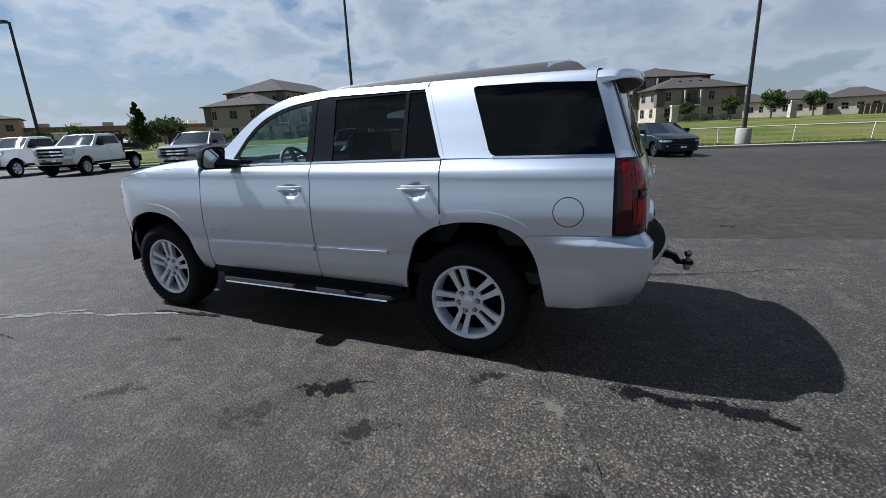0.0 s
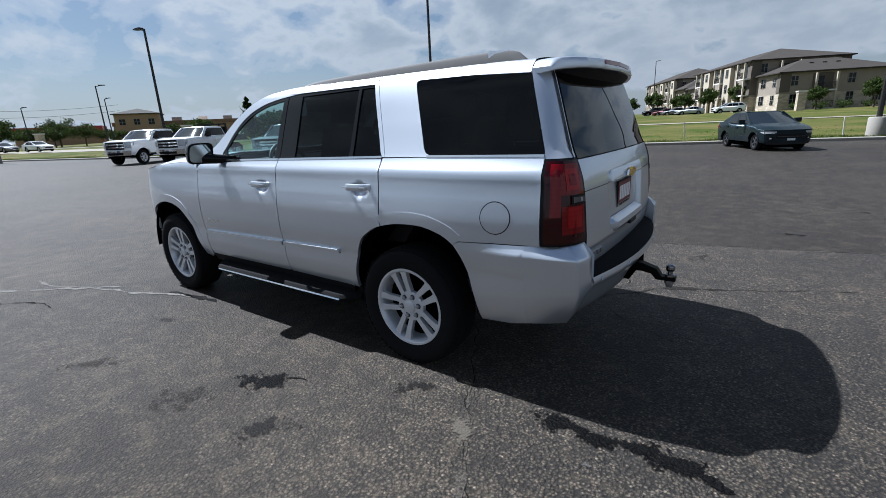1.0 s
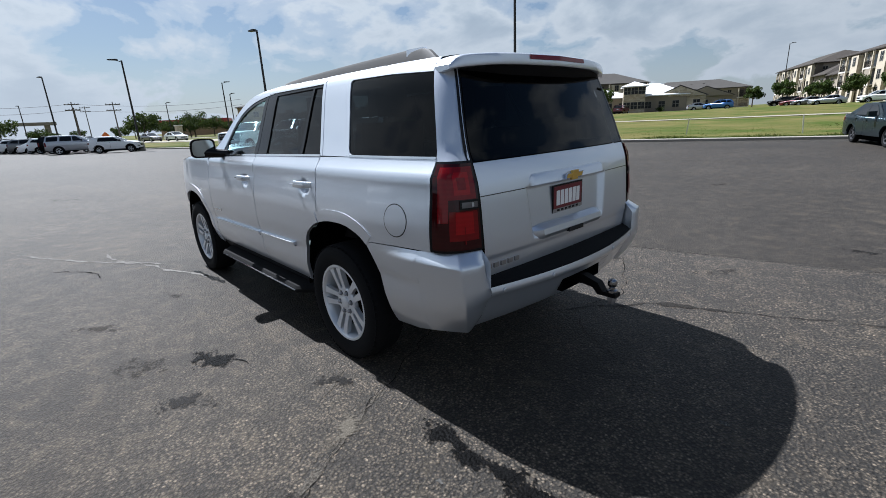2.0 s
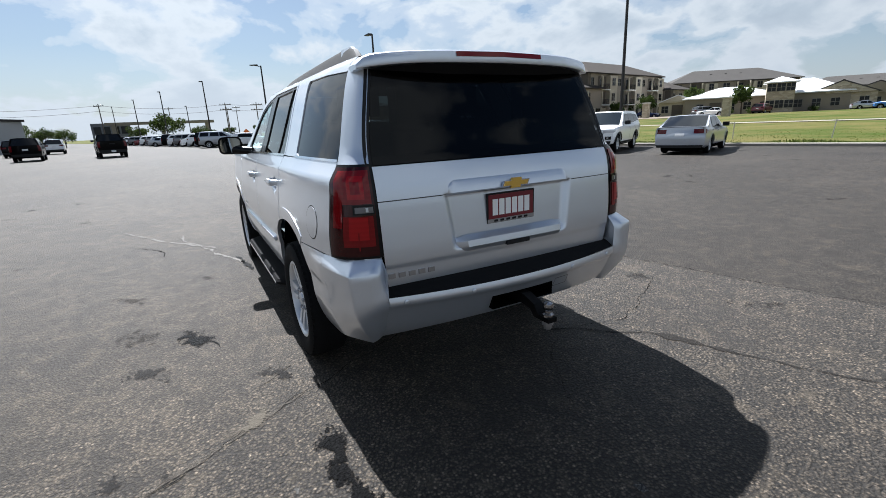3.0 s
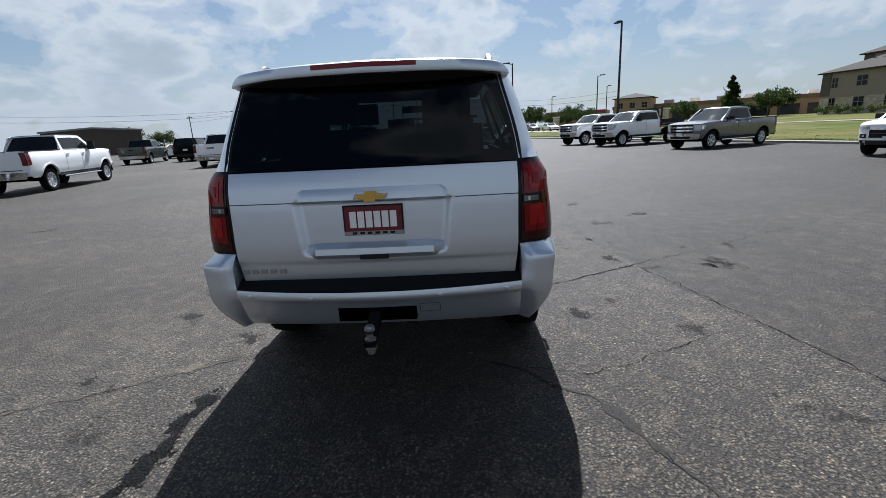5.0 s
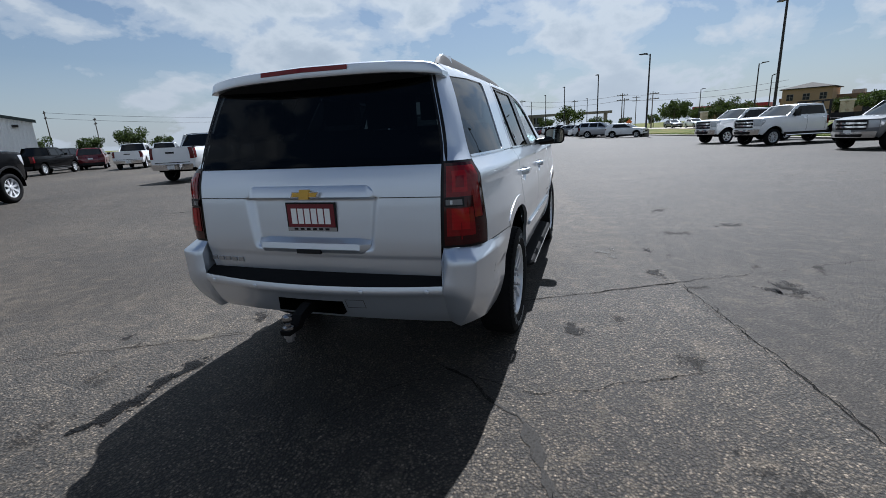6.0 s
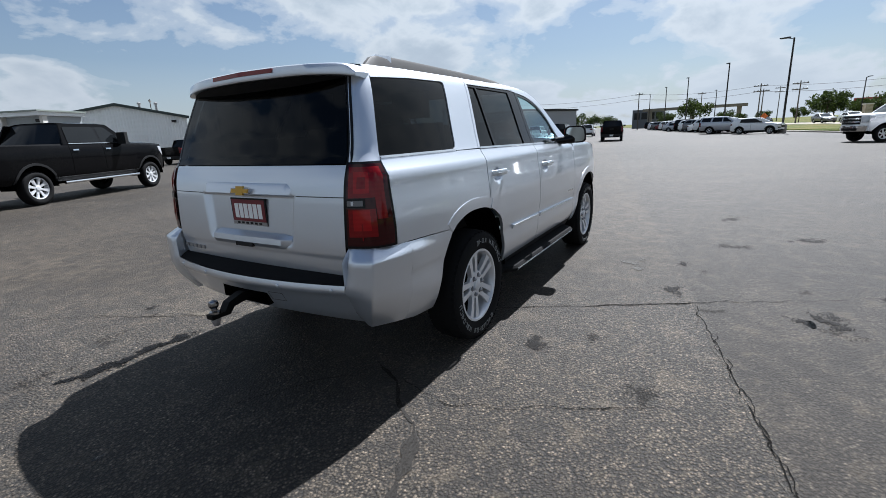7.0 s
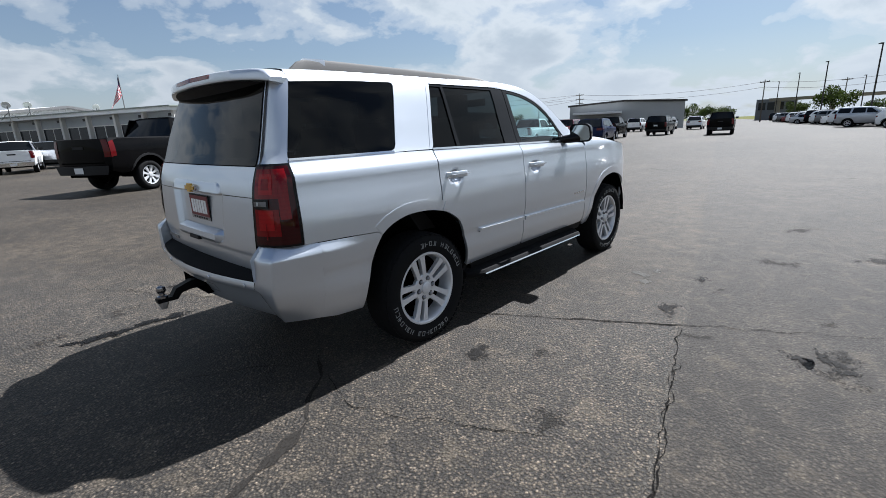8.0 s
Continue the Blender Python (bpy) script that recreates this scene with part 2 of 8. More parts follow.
def make_grass(name, a, b_, dry):
    m, n = material(name)
    p = place_of(n)
    fine = n.noise(p, 9.0, 6.0, 0.7)
    broad = n.noise(p, 0.16, 5.0, 0.6)
    col = n.mix(fine, a, b_)
    col = n.mix(n.math("MULTIPLY", n.ramp(broad, [(0.38, 0.0), (0.60, 1.0)]), 0.75), col, dry)
    b = n.add("ShaderNodeBsdfPrincipled", None, Base_Color=col, Roughness=0.9)
    n.put(b, "Normal", bump(n, fine, 0.8, 0.05))
    n.put(b, "Specular IOR Level", 0.08)
    finish(n, b)
    return m


GRASS = make_grass("mown_grass", (0.026, 0.043, 0.006), (0.056, 0.075, 0.011), (0.115, 0.094, 0.034))
CONCRETE = plain("kerb_concrete", (0.25, 0.23, 0.20), 0.85, 0.0, 0.25, 12.0, 0.0, 0.4)

# ---- mesh tools ----
from mathutils.geometry import delaunay_2d_cdt


def mesh_of(name, verts, faces, mat, smooth=True, normals=None):
    me = bpy.data.meshes.new(name)
    me.from_pydata([tuple(v) for v in verts], [], faces)
    me.materials.append(mat)
    if smooth:
        me.polygons.foreach_set("use_smooth", [True] * len(me.polygons))
    if normals is not None:
        me.normals_split_custom_set(normals)
    me.validate()
    me.update()
    return me


def attach(name, me, parent=None, label="", at=None):
    ob = new(name, me)
    if parent is not None:
        ob.parent = parent
    if at is not None:
        ob.matrix_basis = at
    if label:
        tagged(ob, label)
    return ob


def part(name, bm, mat, parent=None, label="", smooth=False, bevel=0.0, at=None):
    """Links a bmesh as one mesh object under a thing or a part."""
    if bevel:
        bmesh.ops.bevel(bm, geom=[e for e in bm.edges if len(e.link_faces) == 2 and e.calc_face_angle(0) > 0.5], offset=bevel, segments=2, affect="EDGES", profile=0.5, clamp_overlap=True)
    bmesh.ops.recalc_face_normals(bm, faces=bm.faces)
    me = bpy.data.meshes.new(name)
    bm.to_mesh(me)
    bm.free()
    me.materials.append(mat)
    if smooth:
        me.polygons.foreach_set("use_smooth", [True] * len(me.polygons))
        me.set_sharp_from_angle(angle=radians(38))
    return attach(name, me, parent, label, at)


def thing(name, at, label, category, group="", kind=""):
    ob = new(name)
    ob.empty_display_size = 0.2
    ob.matrix_basis = at
    return tagged(ob, label, category, group, kind)


def box(bm, x0, x1, y0, y1, z0, z1, m=None):
    vs = [bm.verts.new(Vector(p) if m is None else m @ Vector(p)) for p in ((x0, y0, z0), (x1, y0, z0), (x1, y1, z0), (x0, y1, z0), (x0, y0, z1), (x1, y0, z1), (x1, y1, z1), (x0, y1, z1))]
    for f in ((0, 3, 2, 1), (4, 5, 6, 7), (0, 1, 5, 4), (1, 2, 6, 5), (2, 3, 7, 6), (3, 0, 4, 7)):
        bm.faces.new([vs[i] for i in f])
    return vs


def boxed(x0, x1, y0, y1, z0, z1, m=None):
    bm = bmesh.new()
    box(bm, x0, x1, y0, y1, z0, z1, m)
    return bm


def prism(bm, pts, lift):
    """Closed prism from a ring of points, moved by lift."""
    a = [bm.verts.new(p) for p in pts]
    b = [bm.verts.new(Vector(p) + Vector(lift)) for p in pts]
    bm.faces.new(a[::-1])
    bm.faces.new(b)
    for i in range(len(a)):
        j = (i + 1) % len(a)
        bm.faces.new((a[i], a[j], b[j], b[i]))


def lathe(bm, profile, segments=32, axis="Y"):
    """Turn a profile of (radius, height) round an axis."""
    rings = []
    for r, h in profile:
        ring = []
        for i in range(segments):
            a = 2 * math.pi * i / segments
            c, s = r * math.cos(a), r * math.sin(a)
            ring.append(bm.verts.new({"Y": (c, h, s), "Z": (c, s, h), "X": (h, c, s)}[axis]))
        rings.append(ring)
    for p, q in zip(rings, rings[1:]):
        for i in range(segments):
            j = (i + 1) % segments
            bm.faces.new((p[i], p[j], q[j], q[i]))
    return rings


def tube(bm, pts, radius, segments=8, caps=True):
    """A round bar along a line of points; radius may be one number or one for each point."""
    pts = [Vector(p) for p in pts]
    rad = radius if isinstance(radius, (list, tuple)) else [radius] * len(pts)
    rings = []
    for i, p in enumerate(pts):
        d = (pts[min(i + 1, len(pts) - 1)] - pts[max(i - 1, 0)]).normalized()
        side = d.cross(Vector((0, 0, 1)) if abs(d.z) < 0.9 else Vector((1, 0, 0))).normalized()
        upw = side.cross(d).normalized()
        rings.append([bm.verts.new(p + rad[i] * (math.cos(2 * math.pi * k / segments) * side + math.sin(2 * math.pi * k / segments) * upw)) for k in range(segments)])
    for p, q in zip(rings, rings[1:]):
        for k in range(segments):
            j = (k + 1) % segments
            bm.faces.new((p[k], p[j], q[j], q[k]))
    if caps:
        bm.faces.new(rings[0][::-1])
        bm.faces.new(rings[-1])


class Curve:
    """A smooth curve y(x) through points, without overshoot."""

    def __init__(self, pts):
        self.x = [p[0] for p in pts]
        self.y = [p[1] for p in pts]
        d = [(self.y[i + 1] - self.y[i]) / (self.x[i + 1] - self.x[i]) for i in range(len(pts) - 1)]
        m = [d[0]] + [0.0 if a * b <= 0 else 2 * a * b / (a + b) for a, b in zip(d, d[1:])] + [d[-1]]
        self.m = m

    def __call__(self, x):
        X, Y, M = self.x, self.y, self.m
        if x <= X[0]:
            return Y[0]
        if x >= X[-1]:
            return Y[-1]
        i = max(k for k in range(len(X) - 1) if X[k] <= x)
        h = X[i + 1] - X[i]
        t = (x - X[i]) / h
        return Y[i] * (1 + 2 * t) * (1 - t) ** 2 + M[i] * h * t * (1 - t) ** 2 + Y[i + 1] * t * t * (3 - 2 * t) + M[i + 1] * h * t * t * (t - 1)


def resample(pts, step, closed=True):
    out = []
    n = len(pts)
    for i in range(n if closed else n - 1):
        a, b = Vector(pts[i]), Vector(pts[(i + 1) % n])
        k = max(1, int(round((b - a).length / step)))
        out += [tuple(a + (b - a) * j / k) for j in range(k)]
    if not closed:
        out.append(tuple(pts[-1]))
    return out


def smooth_line(pts, step=0.03):
    """Rounded line through points (Catmull-Rom)."""
    P = [Vector(p) for p in pts]
    out = []
    for i in range(len(P) - 1):
        a, b, c, d = P[max(i - 1, 0)], P[i], P[i + 1], P[min(i + 2, len(P) - 1)]
        k = max(1, int(round((c - b).length / step)))
        for j in range(k):
            t = j / k
            out.append(tuple(0.5 * ((2 * b) + (c - a) * t + (2 * a - 5 * b + 4 * c - d) * t * t + (3 * b - a - 3 * c + d) * t ** 3)))
    out.append(tuple(P[-1]))
    return out


def rounded(pts, r, k=4):
    """A polygon with its corners rounded; r one radius or one for each corner."""
    out = []
    n = len(pts)
    for i in range(n):
        p, a, b = Vector(pts[i]), Vector(pts[i - 1]), Vector(pts[(i + 1) % n])
        q = r[i] if isinstance(r, (list, tuple)) else r
        if q <= 0:
            out.append(tuple(p))
            continue
        da, db = a - p, b - p
        s, e = p + da.normalized() * min(q, da.length * 0.45), p + db.normalized() * min(q, db.length * 0.45)
        for j in range(k + 1):
            t = j / k
            out.append(tuple(s * (1 - t) ** 2 + p * 2 * t * (1 - t) + e * t * t))
    return out


def skin(name, outline, fn, mat, parent, label="", step=0.05, depth=0.02, flip=False, lift=0.0, resamp=True):
    """A panel cut from a curved surface fn(u, v): the outline is given in (u, v). Its rim turns inwards by depth."""
    ring = resample(outline, step) if resamp else list(outline)
    us, vs = [p[0] for p in ring], [p[1] for p in ring]
    pts = [Vector(p) for p in ring]
    nb = len(pts)
    edges = [(i, (i + 1) % nb) for i in range(nb)]
    lo_u, hi_u, lo_v, hi_v = min(us), max(us), min(vs), max(vs)
    inside = []
    gu, gv = int((hi_u - lo_u) / step), int((hi_v - lo_v) / step)
    arr = np.array(ring)
    for i in range(1, gu + 1):
        for j in range(1, gv + 1):
            p = (lo_u + (i - 0.5 * (j % 2)) * step, lo_v + j * step)
            if np.min(np.hypot(arr[:, 0] - p[0], arr[:, 1] - p[1])) > 0.55 * step:
                inside.append(Vector(p))
    co, _, faces, _, _, _ = delaunay_2d_cdt(pts + inside, edges, [list(range(nb))], 1, 1e-6)

    def at(u, v):
        return Vector(fn(u, v))

    def normal(u, v):
        e = 0.004
        a, b = at(u + e, v) - at(u - e, v), at(u, v + e) - at(u, v - e)
        return a.cross(b).normalized() * (-1 if flip else 1)

    verts, norms = [], []
    for c in co:
        nn = normal(c[0], c[1])
        verts.append(at(c[0], c[1]) + nn * lift)
        norms.append(nn)
    tris = []
    for f in faces:
        f = list(f)
        a = (co[f[1]] - co[f[0]]).cross(co[f[2]] - co[f[0]])
        if (a < 0) != flip:
            f = f[::-1]
        tris.append(f)
    loops = [norms[i] for f in tris for i in f]
    count = {}
    for f in tris:
        for i in range(len(f)):
            count[(f[i], f[(i + 1) % len(f)])] = 1
    if depth:
        rim = [(a, b) for a, b in count if (b, a) not in count]
        inner = {}
        for a, b in rim:
            for i in (a, b):
                if i not in inner:
                    inner[i] = len(verts)
                    verts.append(verts[i] - norms[i] * depth)
        for a, b in rim:
            f = [b, a, inner[a], inner[b]]
            va, vb, vc = verts[f[0]], verts[f[1]], verts[f[2]]
            nn = (vb - va).cross(vc - va)
            nn = nn.normalized() if nn.length > 1e-9 else norms[a]
            tris.append(f)
            loops += [nn] * 4
    me = mesh_of(name, verts, tris, mat, True, [tuple(v) for v in loops])
    return attach(name, me, parent, label)


def sheet(name, us, vs, fn, mat, parent, label="", flip=False, skip=None, smooth=True):
    """A grid patch of a surface fn(u, v)."""
    verts = [fn(u, v) for v in vs for u in us]
    nu = len(us)
    faces = []
    for j in range(len(vs) - 1):
        for i in range(nu - 1):
            if skip and skip((us[i] + us[i + 1]) / 2, (vs[j] + vs[j + 1]) / 2):
                continue
            f = [j * nu + i, j * nu + i + 1, (j + 1) * nu + i + 1, (j + 1) * nu + i]
            faces.append(f[::-1] if flip else f)
    me = mesh_of(name, verts, faces, mat, smooth)
    return attach(name, me, parent, label)


def span(a, b, n):
    return [a + (b - a) * i / n for i in range(n + 1)]


def strip_sweep(bm, section, path_fn, ts):
    """Sweep a closed section: path_fn(t, p) gives the place of section point p at t."""
    rings = [[bm.verts.new(path_fn(t, p)) for p in section] for t in ts]
    n = len(section)
    for p, q in zip(rings, rings[1:]):
        for i in range(n):
            j = (i + 1) % n
            bm.faces.new((p[i], p[j], q[j], q[i]))
    bm.faces.new(rings[0][::-1])
    bm.faces.new(rings[-1])

# ---- ground ----
KERB_A, KERB_K = 22.4, 0.246  # the kerb runs along y = 22.4 + 0.246 x


def kerb_y(x):
    return KERB_A + KERB_K * x


def ground_z(x, y):
    """Flat lot; beyond the kerb the verge rises gently to the houses."""
    d = (y - kerb_y(x)) / math.sqrt(1 + KERB_K ** 2)
    return 0.10 + 0.95 * smoothstep(2.0, 75.0, d) if d > 0 else -0.03


def smoothstep(a, b, x):
    t = min(1.0, max(0.0, (x - a) / (b - a)))
    return t * t * (3 - 2 * t)


def build_ground():
    ang = math.atan(KERB_K)
    turn = pose(0, KERB_A, 0, 0, 0, math.degrees(ang))
    # one sheet to the horizon, low under the lot and rising beyond the kerb
    us = [-2500, -900, -400, -200] + span(-150, 150, 60) + [200, 400, 900, 2500]
    vs = [-2500, -900, -300, -120, -60, -20, -1.0, 0.0, 0.02] + span(1.0, 90.0, 50) + [120, 200, 400, 900, 2500]
    def fn(u, v):
        if v < 0.01:
            z = -0.06
        else:
            z = 0.11 + 0.95 * smoothstep(3.0, 75.0, v) + 0.05 * noise.noise(Vector((u * 0.09, v * 0.09, 0))) * smoothstep(1.0, 8.0, v)
        return tuple(turn @ Vector((u, v, z)))
    tagged(sheet("ground", us, vs, fn, GRASS, None), "mown green and dry grass verge rising from the kerb", "grass", "", "structure")
    # asphalt lot
    def lot(u, v):
        return tuple(turn @ Vector((u, v, 0.0)))
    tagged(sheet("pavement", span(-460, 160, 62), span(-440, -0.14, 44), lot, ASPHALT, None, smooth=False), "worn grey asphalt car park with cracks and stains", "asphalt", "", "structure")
    # kerb
    bm = bmesh.new()
    strip_sweep(bm, [(-0.15, -0.05), (-0.14, 0.11), (-0.10, 0.14), (0.0, 0.14), (0.02, -0.05)], lambda t, p: turn @ Vector((t, p[0], p[1])), span(-160, 110, 90))
    tagged(part("kerb", bm, CONCRETE), "pale concrete kerb along the car park", "kerb", "", "structure")


build_ground()

# ---- the silver sport utility vehicle: rear axle over the origin, nose towards -x ----
PROFILE = Curve([(0.36, 0.90), (0.42, 0.935), (0.50, 0.965), (0.60, 0.983), (0.69, 0.984), (0.74, 0.994), (0.85, 1.004), (0.97, 1.003), (1.08, 0.992), (1.15, 0.982), (1.20, 0.976), (1.240, 0.973), (1.258, 0.968), (1.275, 0.956), (1.325, 0.925), (1.40, 0.892), (1.55, 0.835), (1.75, 0.755), (1.80, 0.725), (1.86, 0.62)])


def half_width(x, z):
    w = PROFILE(z)
    if x < -2.9:
        w -= 0.10 * ((-2.9 - x) / 0.9) ** 2
    if x < -3.30:
        w -= 0.075 * ((-3.30 - x) / 0.30) ** 2
    if x > 0.1:
        w -= (0.050 - 0.028 * smoothstep(1.25, 1.75, z)) * min(1.2, (x - 0.1) / 0.8) ** 2
    if x < -1.1 and z > 1.3:
        w -= 0.03 * ((-1.1 - x)) * (z - 1.3)
    return w


def side(s):
    return lambda x, z: (x, s * half_width(x, z), z)


GATE_HALF = Curve([(0.70, 0.735), (0.90, 0.755), (1.10, 0.758), (1.20, 0.760), (1.33, 0.758), (1.75, 0.672), (1.80, 0.66)])
GATE_X = Curve([(0.68, 1.068), (0.80, 1.082), (0.92, 1.088), (1.10, 1.078), (1.20, 1.066), (1.30, 1.035), (1.335, 1.018), (1.50, 0.962), (1.75, 0.872), (1.80, 0.85)])
SIDE_START = Curve([(0.85, 0.888), (1.33, 0.878), (1.40, 0.858), (1.75, 0.745), (1.82, 0.72)])


def corner(z, k, s, x1, y1, x2, y2):
    """Rounded plan corner between the gate's edge and the flank."""
    w = 0.82 - 0.57 * smoothstep(1.31, 1.36, z)
    bx = (x1 + x2) / 2 + w * (x1 - 0.010 - (x1 + x2) / 2)
    by = (y1 + y2) / 2 + w * (y2 - 0.004 - (y1 + y2) / 2)
    t = k
    x = x1 * (1 - t) ** 2 + bx * 2 * t * (1 - t) + x2 * t * t
    y = y1 * (1 - t) ** 2 + by * 2 * t * (1 - t) + y2 * t * t
    return (x, s * y, z)


BOW = 0.030


def gate_edge(z):
    return GATE_X(z) - BOW


def tail(u, z, s=1):
    """The tail: u 0 to 1 from the middle to the gate's edge, 1 to 2 round the corner."""
    g = GATE_HALF(z)
    if abs(u) <= 1:
        return (GATE_X(z) - BOW * u * u, s * u * g, z)
    x2 = SIDE_START(z)
    return corner(z, u - 1, s, gate_edge(z), g, x2, half_width(x2, z))


def in_trapezoid(y, z, soft):
    """1 inside the plate recess of the gate, 0 outside."""
    half = 0.40 - (1.155 - z) * 0.13
    a = smoothstep(-soft, soft, half - abs(y))
    return a * smoothstep(0.885 - soft, 0.885 + soft, z) * (1 - smoothstep(1.15 - 0.006, 1.15 + 0.006, z))


def gate(u, z):
    x, y, z = tail(u, z)
    x -= 0.032 * in_trapezoid(y, z, 0.022)
    x += 0.004 * smoothstep(0.82, 0.85, z) * (1 - smoothstep(0.85, 1.0, z))
    return (x, y, z)


ROOF_EDGE = Curve([(-2.36, 1.285), (-2.10, 1.455), (-1.90, 1.625), (-1.69, 1.745), (-1.50, 1.800), (-1.24, 1.830), (-0.80, 1.838), (-0.33, 1.836), (0.30, 1.832), (0.72, 1.822), (0.82, 1.815)])
GLASS_TOP = Curve([(-2.02, 1.31), (-1.944, 1.436), (-1.84, 1.562), (-1.683, 1.663), (-1.471, 1.728), (-1.261, 1.755), (-1.07, 1.768), (-0.33, 1.776), (-0.01, 1.774), (0.40, 1.768), (0.757, 1.752)])
REAR_ARCH = [(0.509, 0.42), (0.49, 0.571), (0.443, 0.75), (0.381, 0.854), (0.305, 0.903), (0.161, 0.942), (-0.022, 0.942), (-0.155, 0.918)]
REAR_ARCH_FRONT = [(-0.165, 0.914), (-0.225, 0.894), (-0.343, 0.81), (-0.415, 0.663), (-0.452, 0.52), (-0.462, 0.44)]
FRONT_ARCH = [(-2.515, 0.42), (-2.55, 0.56), (-2.617, 0.724), (-2.753, 0.856), (-2.958, 0.905), (-3.151, 0.888), (-3.329, 0.815), (-3.42, 0.70), (-3.46, 0.58)]


HANDLES = ((-0.345, 1.150), (-1.40, 1.132))


def build_wheel(parent, at, right):
    """One wheel on the y axis, its face towards -y: tyre, five-pair rim, hub and nuts."""
    w = new("wheel")
    w.parent, w.matrix_basis = parent, at
    bm = bmesh.new()
    lathe(bm, [(0.250, -0.085), (0.262, -0.108), (0.30, -0.122), (0.345, -0.124), (0.372, -0.112), (0.389, -0.088), (0.392, -0.05), (0.393, 0.0), (0.392, 0.05), (0.389, 0.088), (0.36, 0.118), (0.25, 0.10)], 56)
    tyre = part("tyre", bm, RUBBER, w, "black all-terrain tyre with pale outlined lettering", True)
    bm = bmesh.new()
    for k in range(56):
        a = 2 * math.pi * k / 56
        for o, wd in ((-0.102, 0.022), (0.0, 0.05), (0.09, 0.02)):
            m = Matrix.Rotation(a + (0.05 if o else 0), 4, "Y") @ Matrix.Translation((0.391 if o == 0 else 0.383, o, 0))
            box(bm, -0.004, 0.003 if o == 0 else 0.001, -wd / 2, wd / 2, -0.014, 0.014, m)
    tagged(part("tread", bm, RUBBER, tyre), kind="stuff")
    bm = bmesh.new()
    for start, n in ((20, 12), (190, 16)) if right else ():
        for k in range(n):
            a = radians(start + k * 7.2)
            if k == 7:
                continue
            m = Matrix.Rotation(-a, 4, "Y") @ Matrix.Translation((0.322, -0.1245, 0)) @ Matrix.Rotation(radians(2), 4, "Z")
            for dz in ((-0.011, 0.011), (0.011,), (-0.011, 0.0))[k % 3]:
                box(bm, -0.016, 0.016, -0.0015, 0.002, dz - 0.002, dz + 0.002, m)
            for dx in ((-0.015,), (-0.015, 0.015), (0.0,), (0.015, -0.015))[k % 4]:
                box(bm, dx - 0.0017, dx + 0.0017, -0.0015, 0.002, -0.012, 0.012, m)
    if right:
        tagged(part("lettering", bm, plain("faded_white_outline", (0.24, 0.24, 0.23), 0.8), tyre, "faded white outlined raised bars"), kind="stuff")
    bm = bmesh.new()
    lathe(bm, [(0.264, -0.098), (0.259, -0.108), (0.246, -0.108), (0.237, -0.098), (0.230, -0.055), (0.218, 0.08)], 56)
    part("rim", bm, ALLOY, w, "bright machined alloy rim", True)
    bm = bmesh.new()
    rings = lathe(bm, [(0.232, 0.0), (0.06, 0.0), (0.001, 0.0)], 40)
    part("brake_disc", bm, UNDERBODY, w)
    # spokes: five pairs, each bar widening into the rim
    bm = bmesh.new()
    for k in range(5):
        for sgn in (-1, 1):
            m = Matrix.Rotation(radians(180 + 72 * k), 4, "Y")
            ring = []
            for r, c, hw, y0 in ((0.060, sgn * 0.027, 0.0165, -0.078), (0.10, sgn * 0.030, 0.0165, -0.083), (0.17, sgn * 0.0365, 0.0185, -0.092), (0.215, sgn * 0.042, 0.022, -0.0955), (0.246, sgn * 0.050, 0.034, -0.097)):
                ring.append([m @ Vector(p) for p in ((r, y0, c - hw), (r, y0, c + hw), (r, y0 + 0.035, c + hw * 0.8), (r, y0 + 0.035, c - hw * 0.8))])
            vs = [[bm.verts.new(p) for p in q] for q in ring]
            for p, q in zip(vs, vs[1:]):
                for i in range(4):
                    j = (i + 1) % 4
                    bm.faces.new((p[i], p[j], q[j], q[i]))
            bm.faces.new(vs[0][::-1])
            bm.faces.new(vs[-1])
    part("spokes", bm, ALLOY, w, "five pairs of machined alloy spokes", False, 0.003)
    bm = bmesh.new()
    lathe(bm, [(0.102, -0.05), (0.102, -0.074), (0.094, -0.082), (0.044, -0.084), (0.041, -0.092), (0.034, -0.096), (0.001, -0.098)], 32)
    part("hub_cap", bm, ALLOY, w, "", True)
    for k in range(6):
        a = radians(60 * k + 10)
        at = pose(0.068 * math.cos(a), -0.0825, 0.068 * math.sin(a))
        bm = bmesh.new()
        lathe(bm, [(0.019, 0.004), (0.019, -0.001), (0.001, -0.001)], 14)
        part("nut_pocket", bm, ALLOY_DARK, w, "black nut pocket", False, 0, at)
        bm = bmesh.new()
        lathe(bm, [(0.0125, 0.0), (0.0125, -0.014), (0.008, -0.019), (0.001, -0.019)], 6)
        part("wheel_nut", bm, STEEL, w, "dark chrome wheel nut", False, 0, at)
    return w


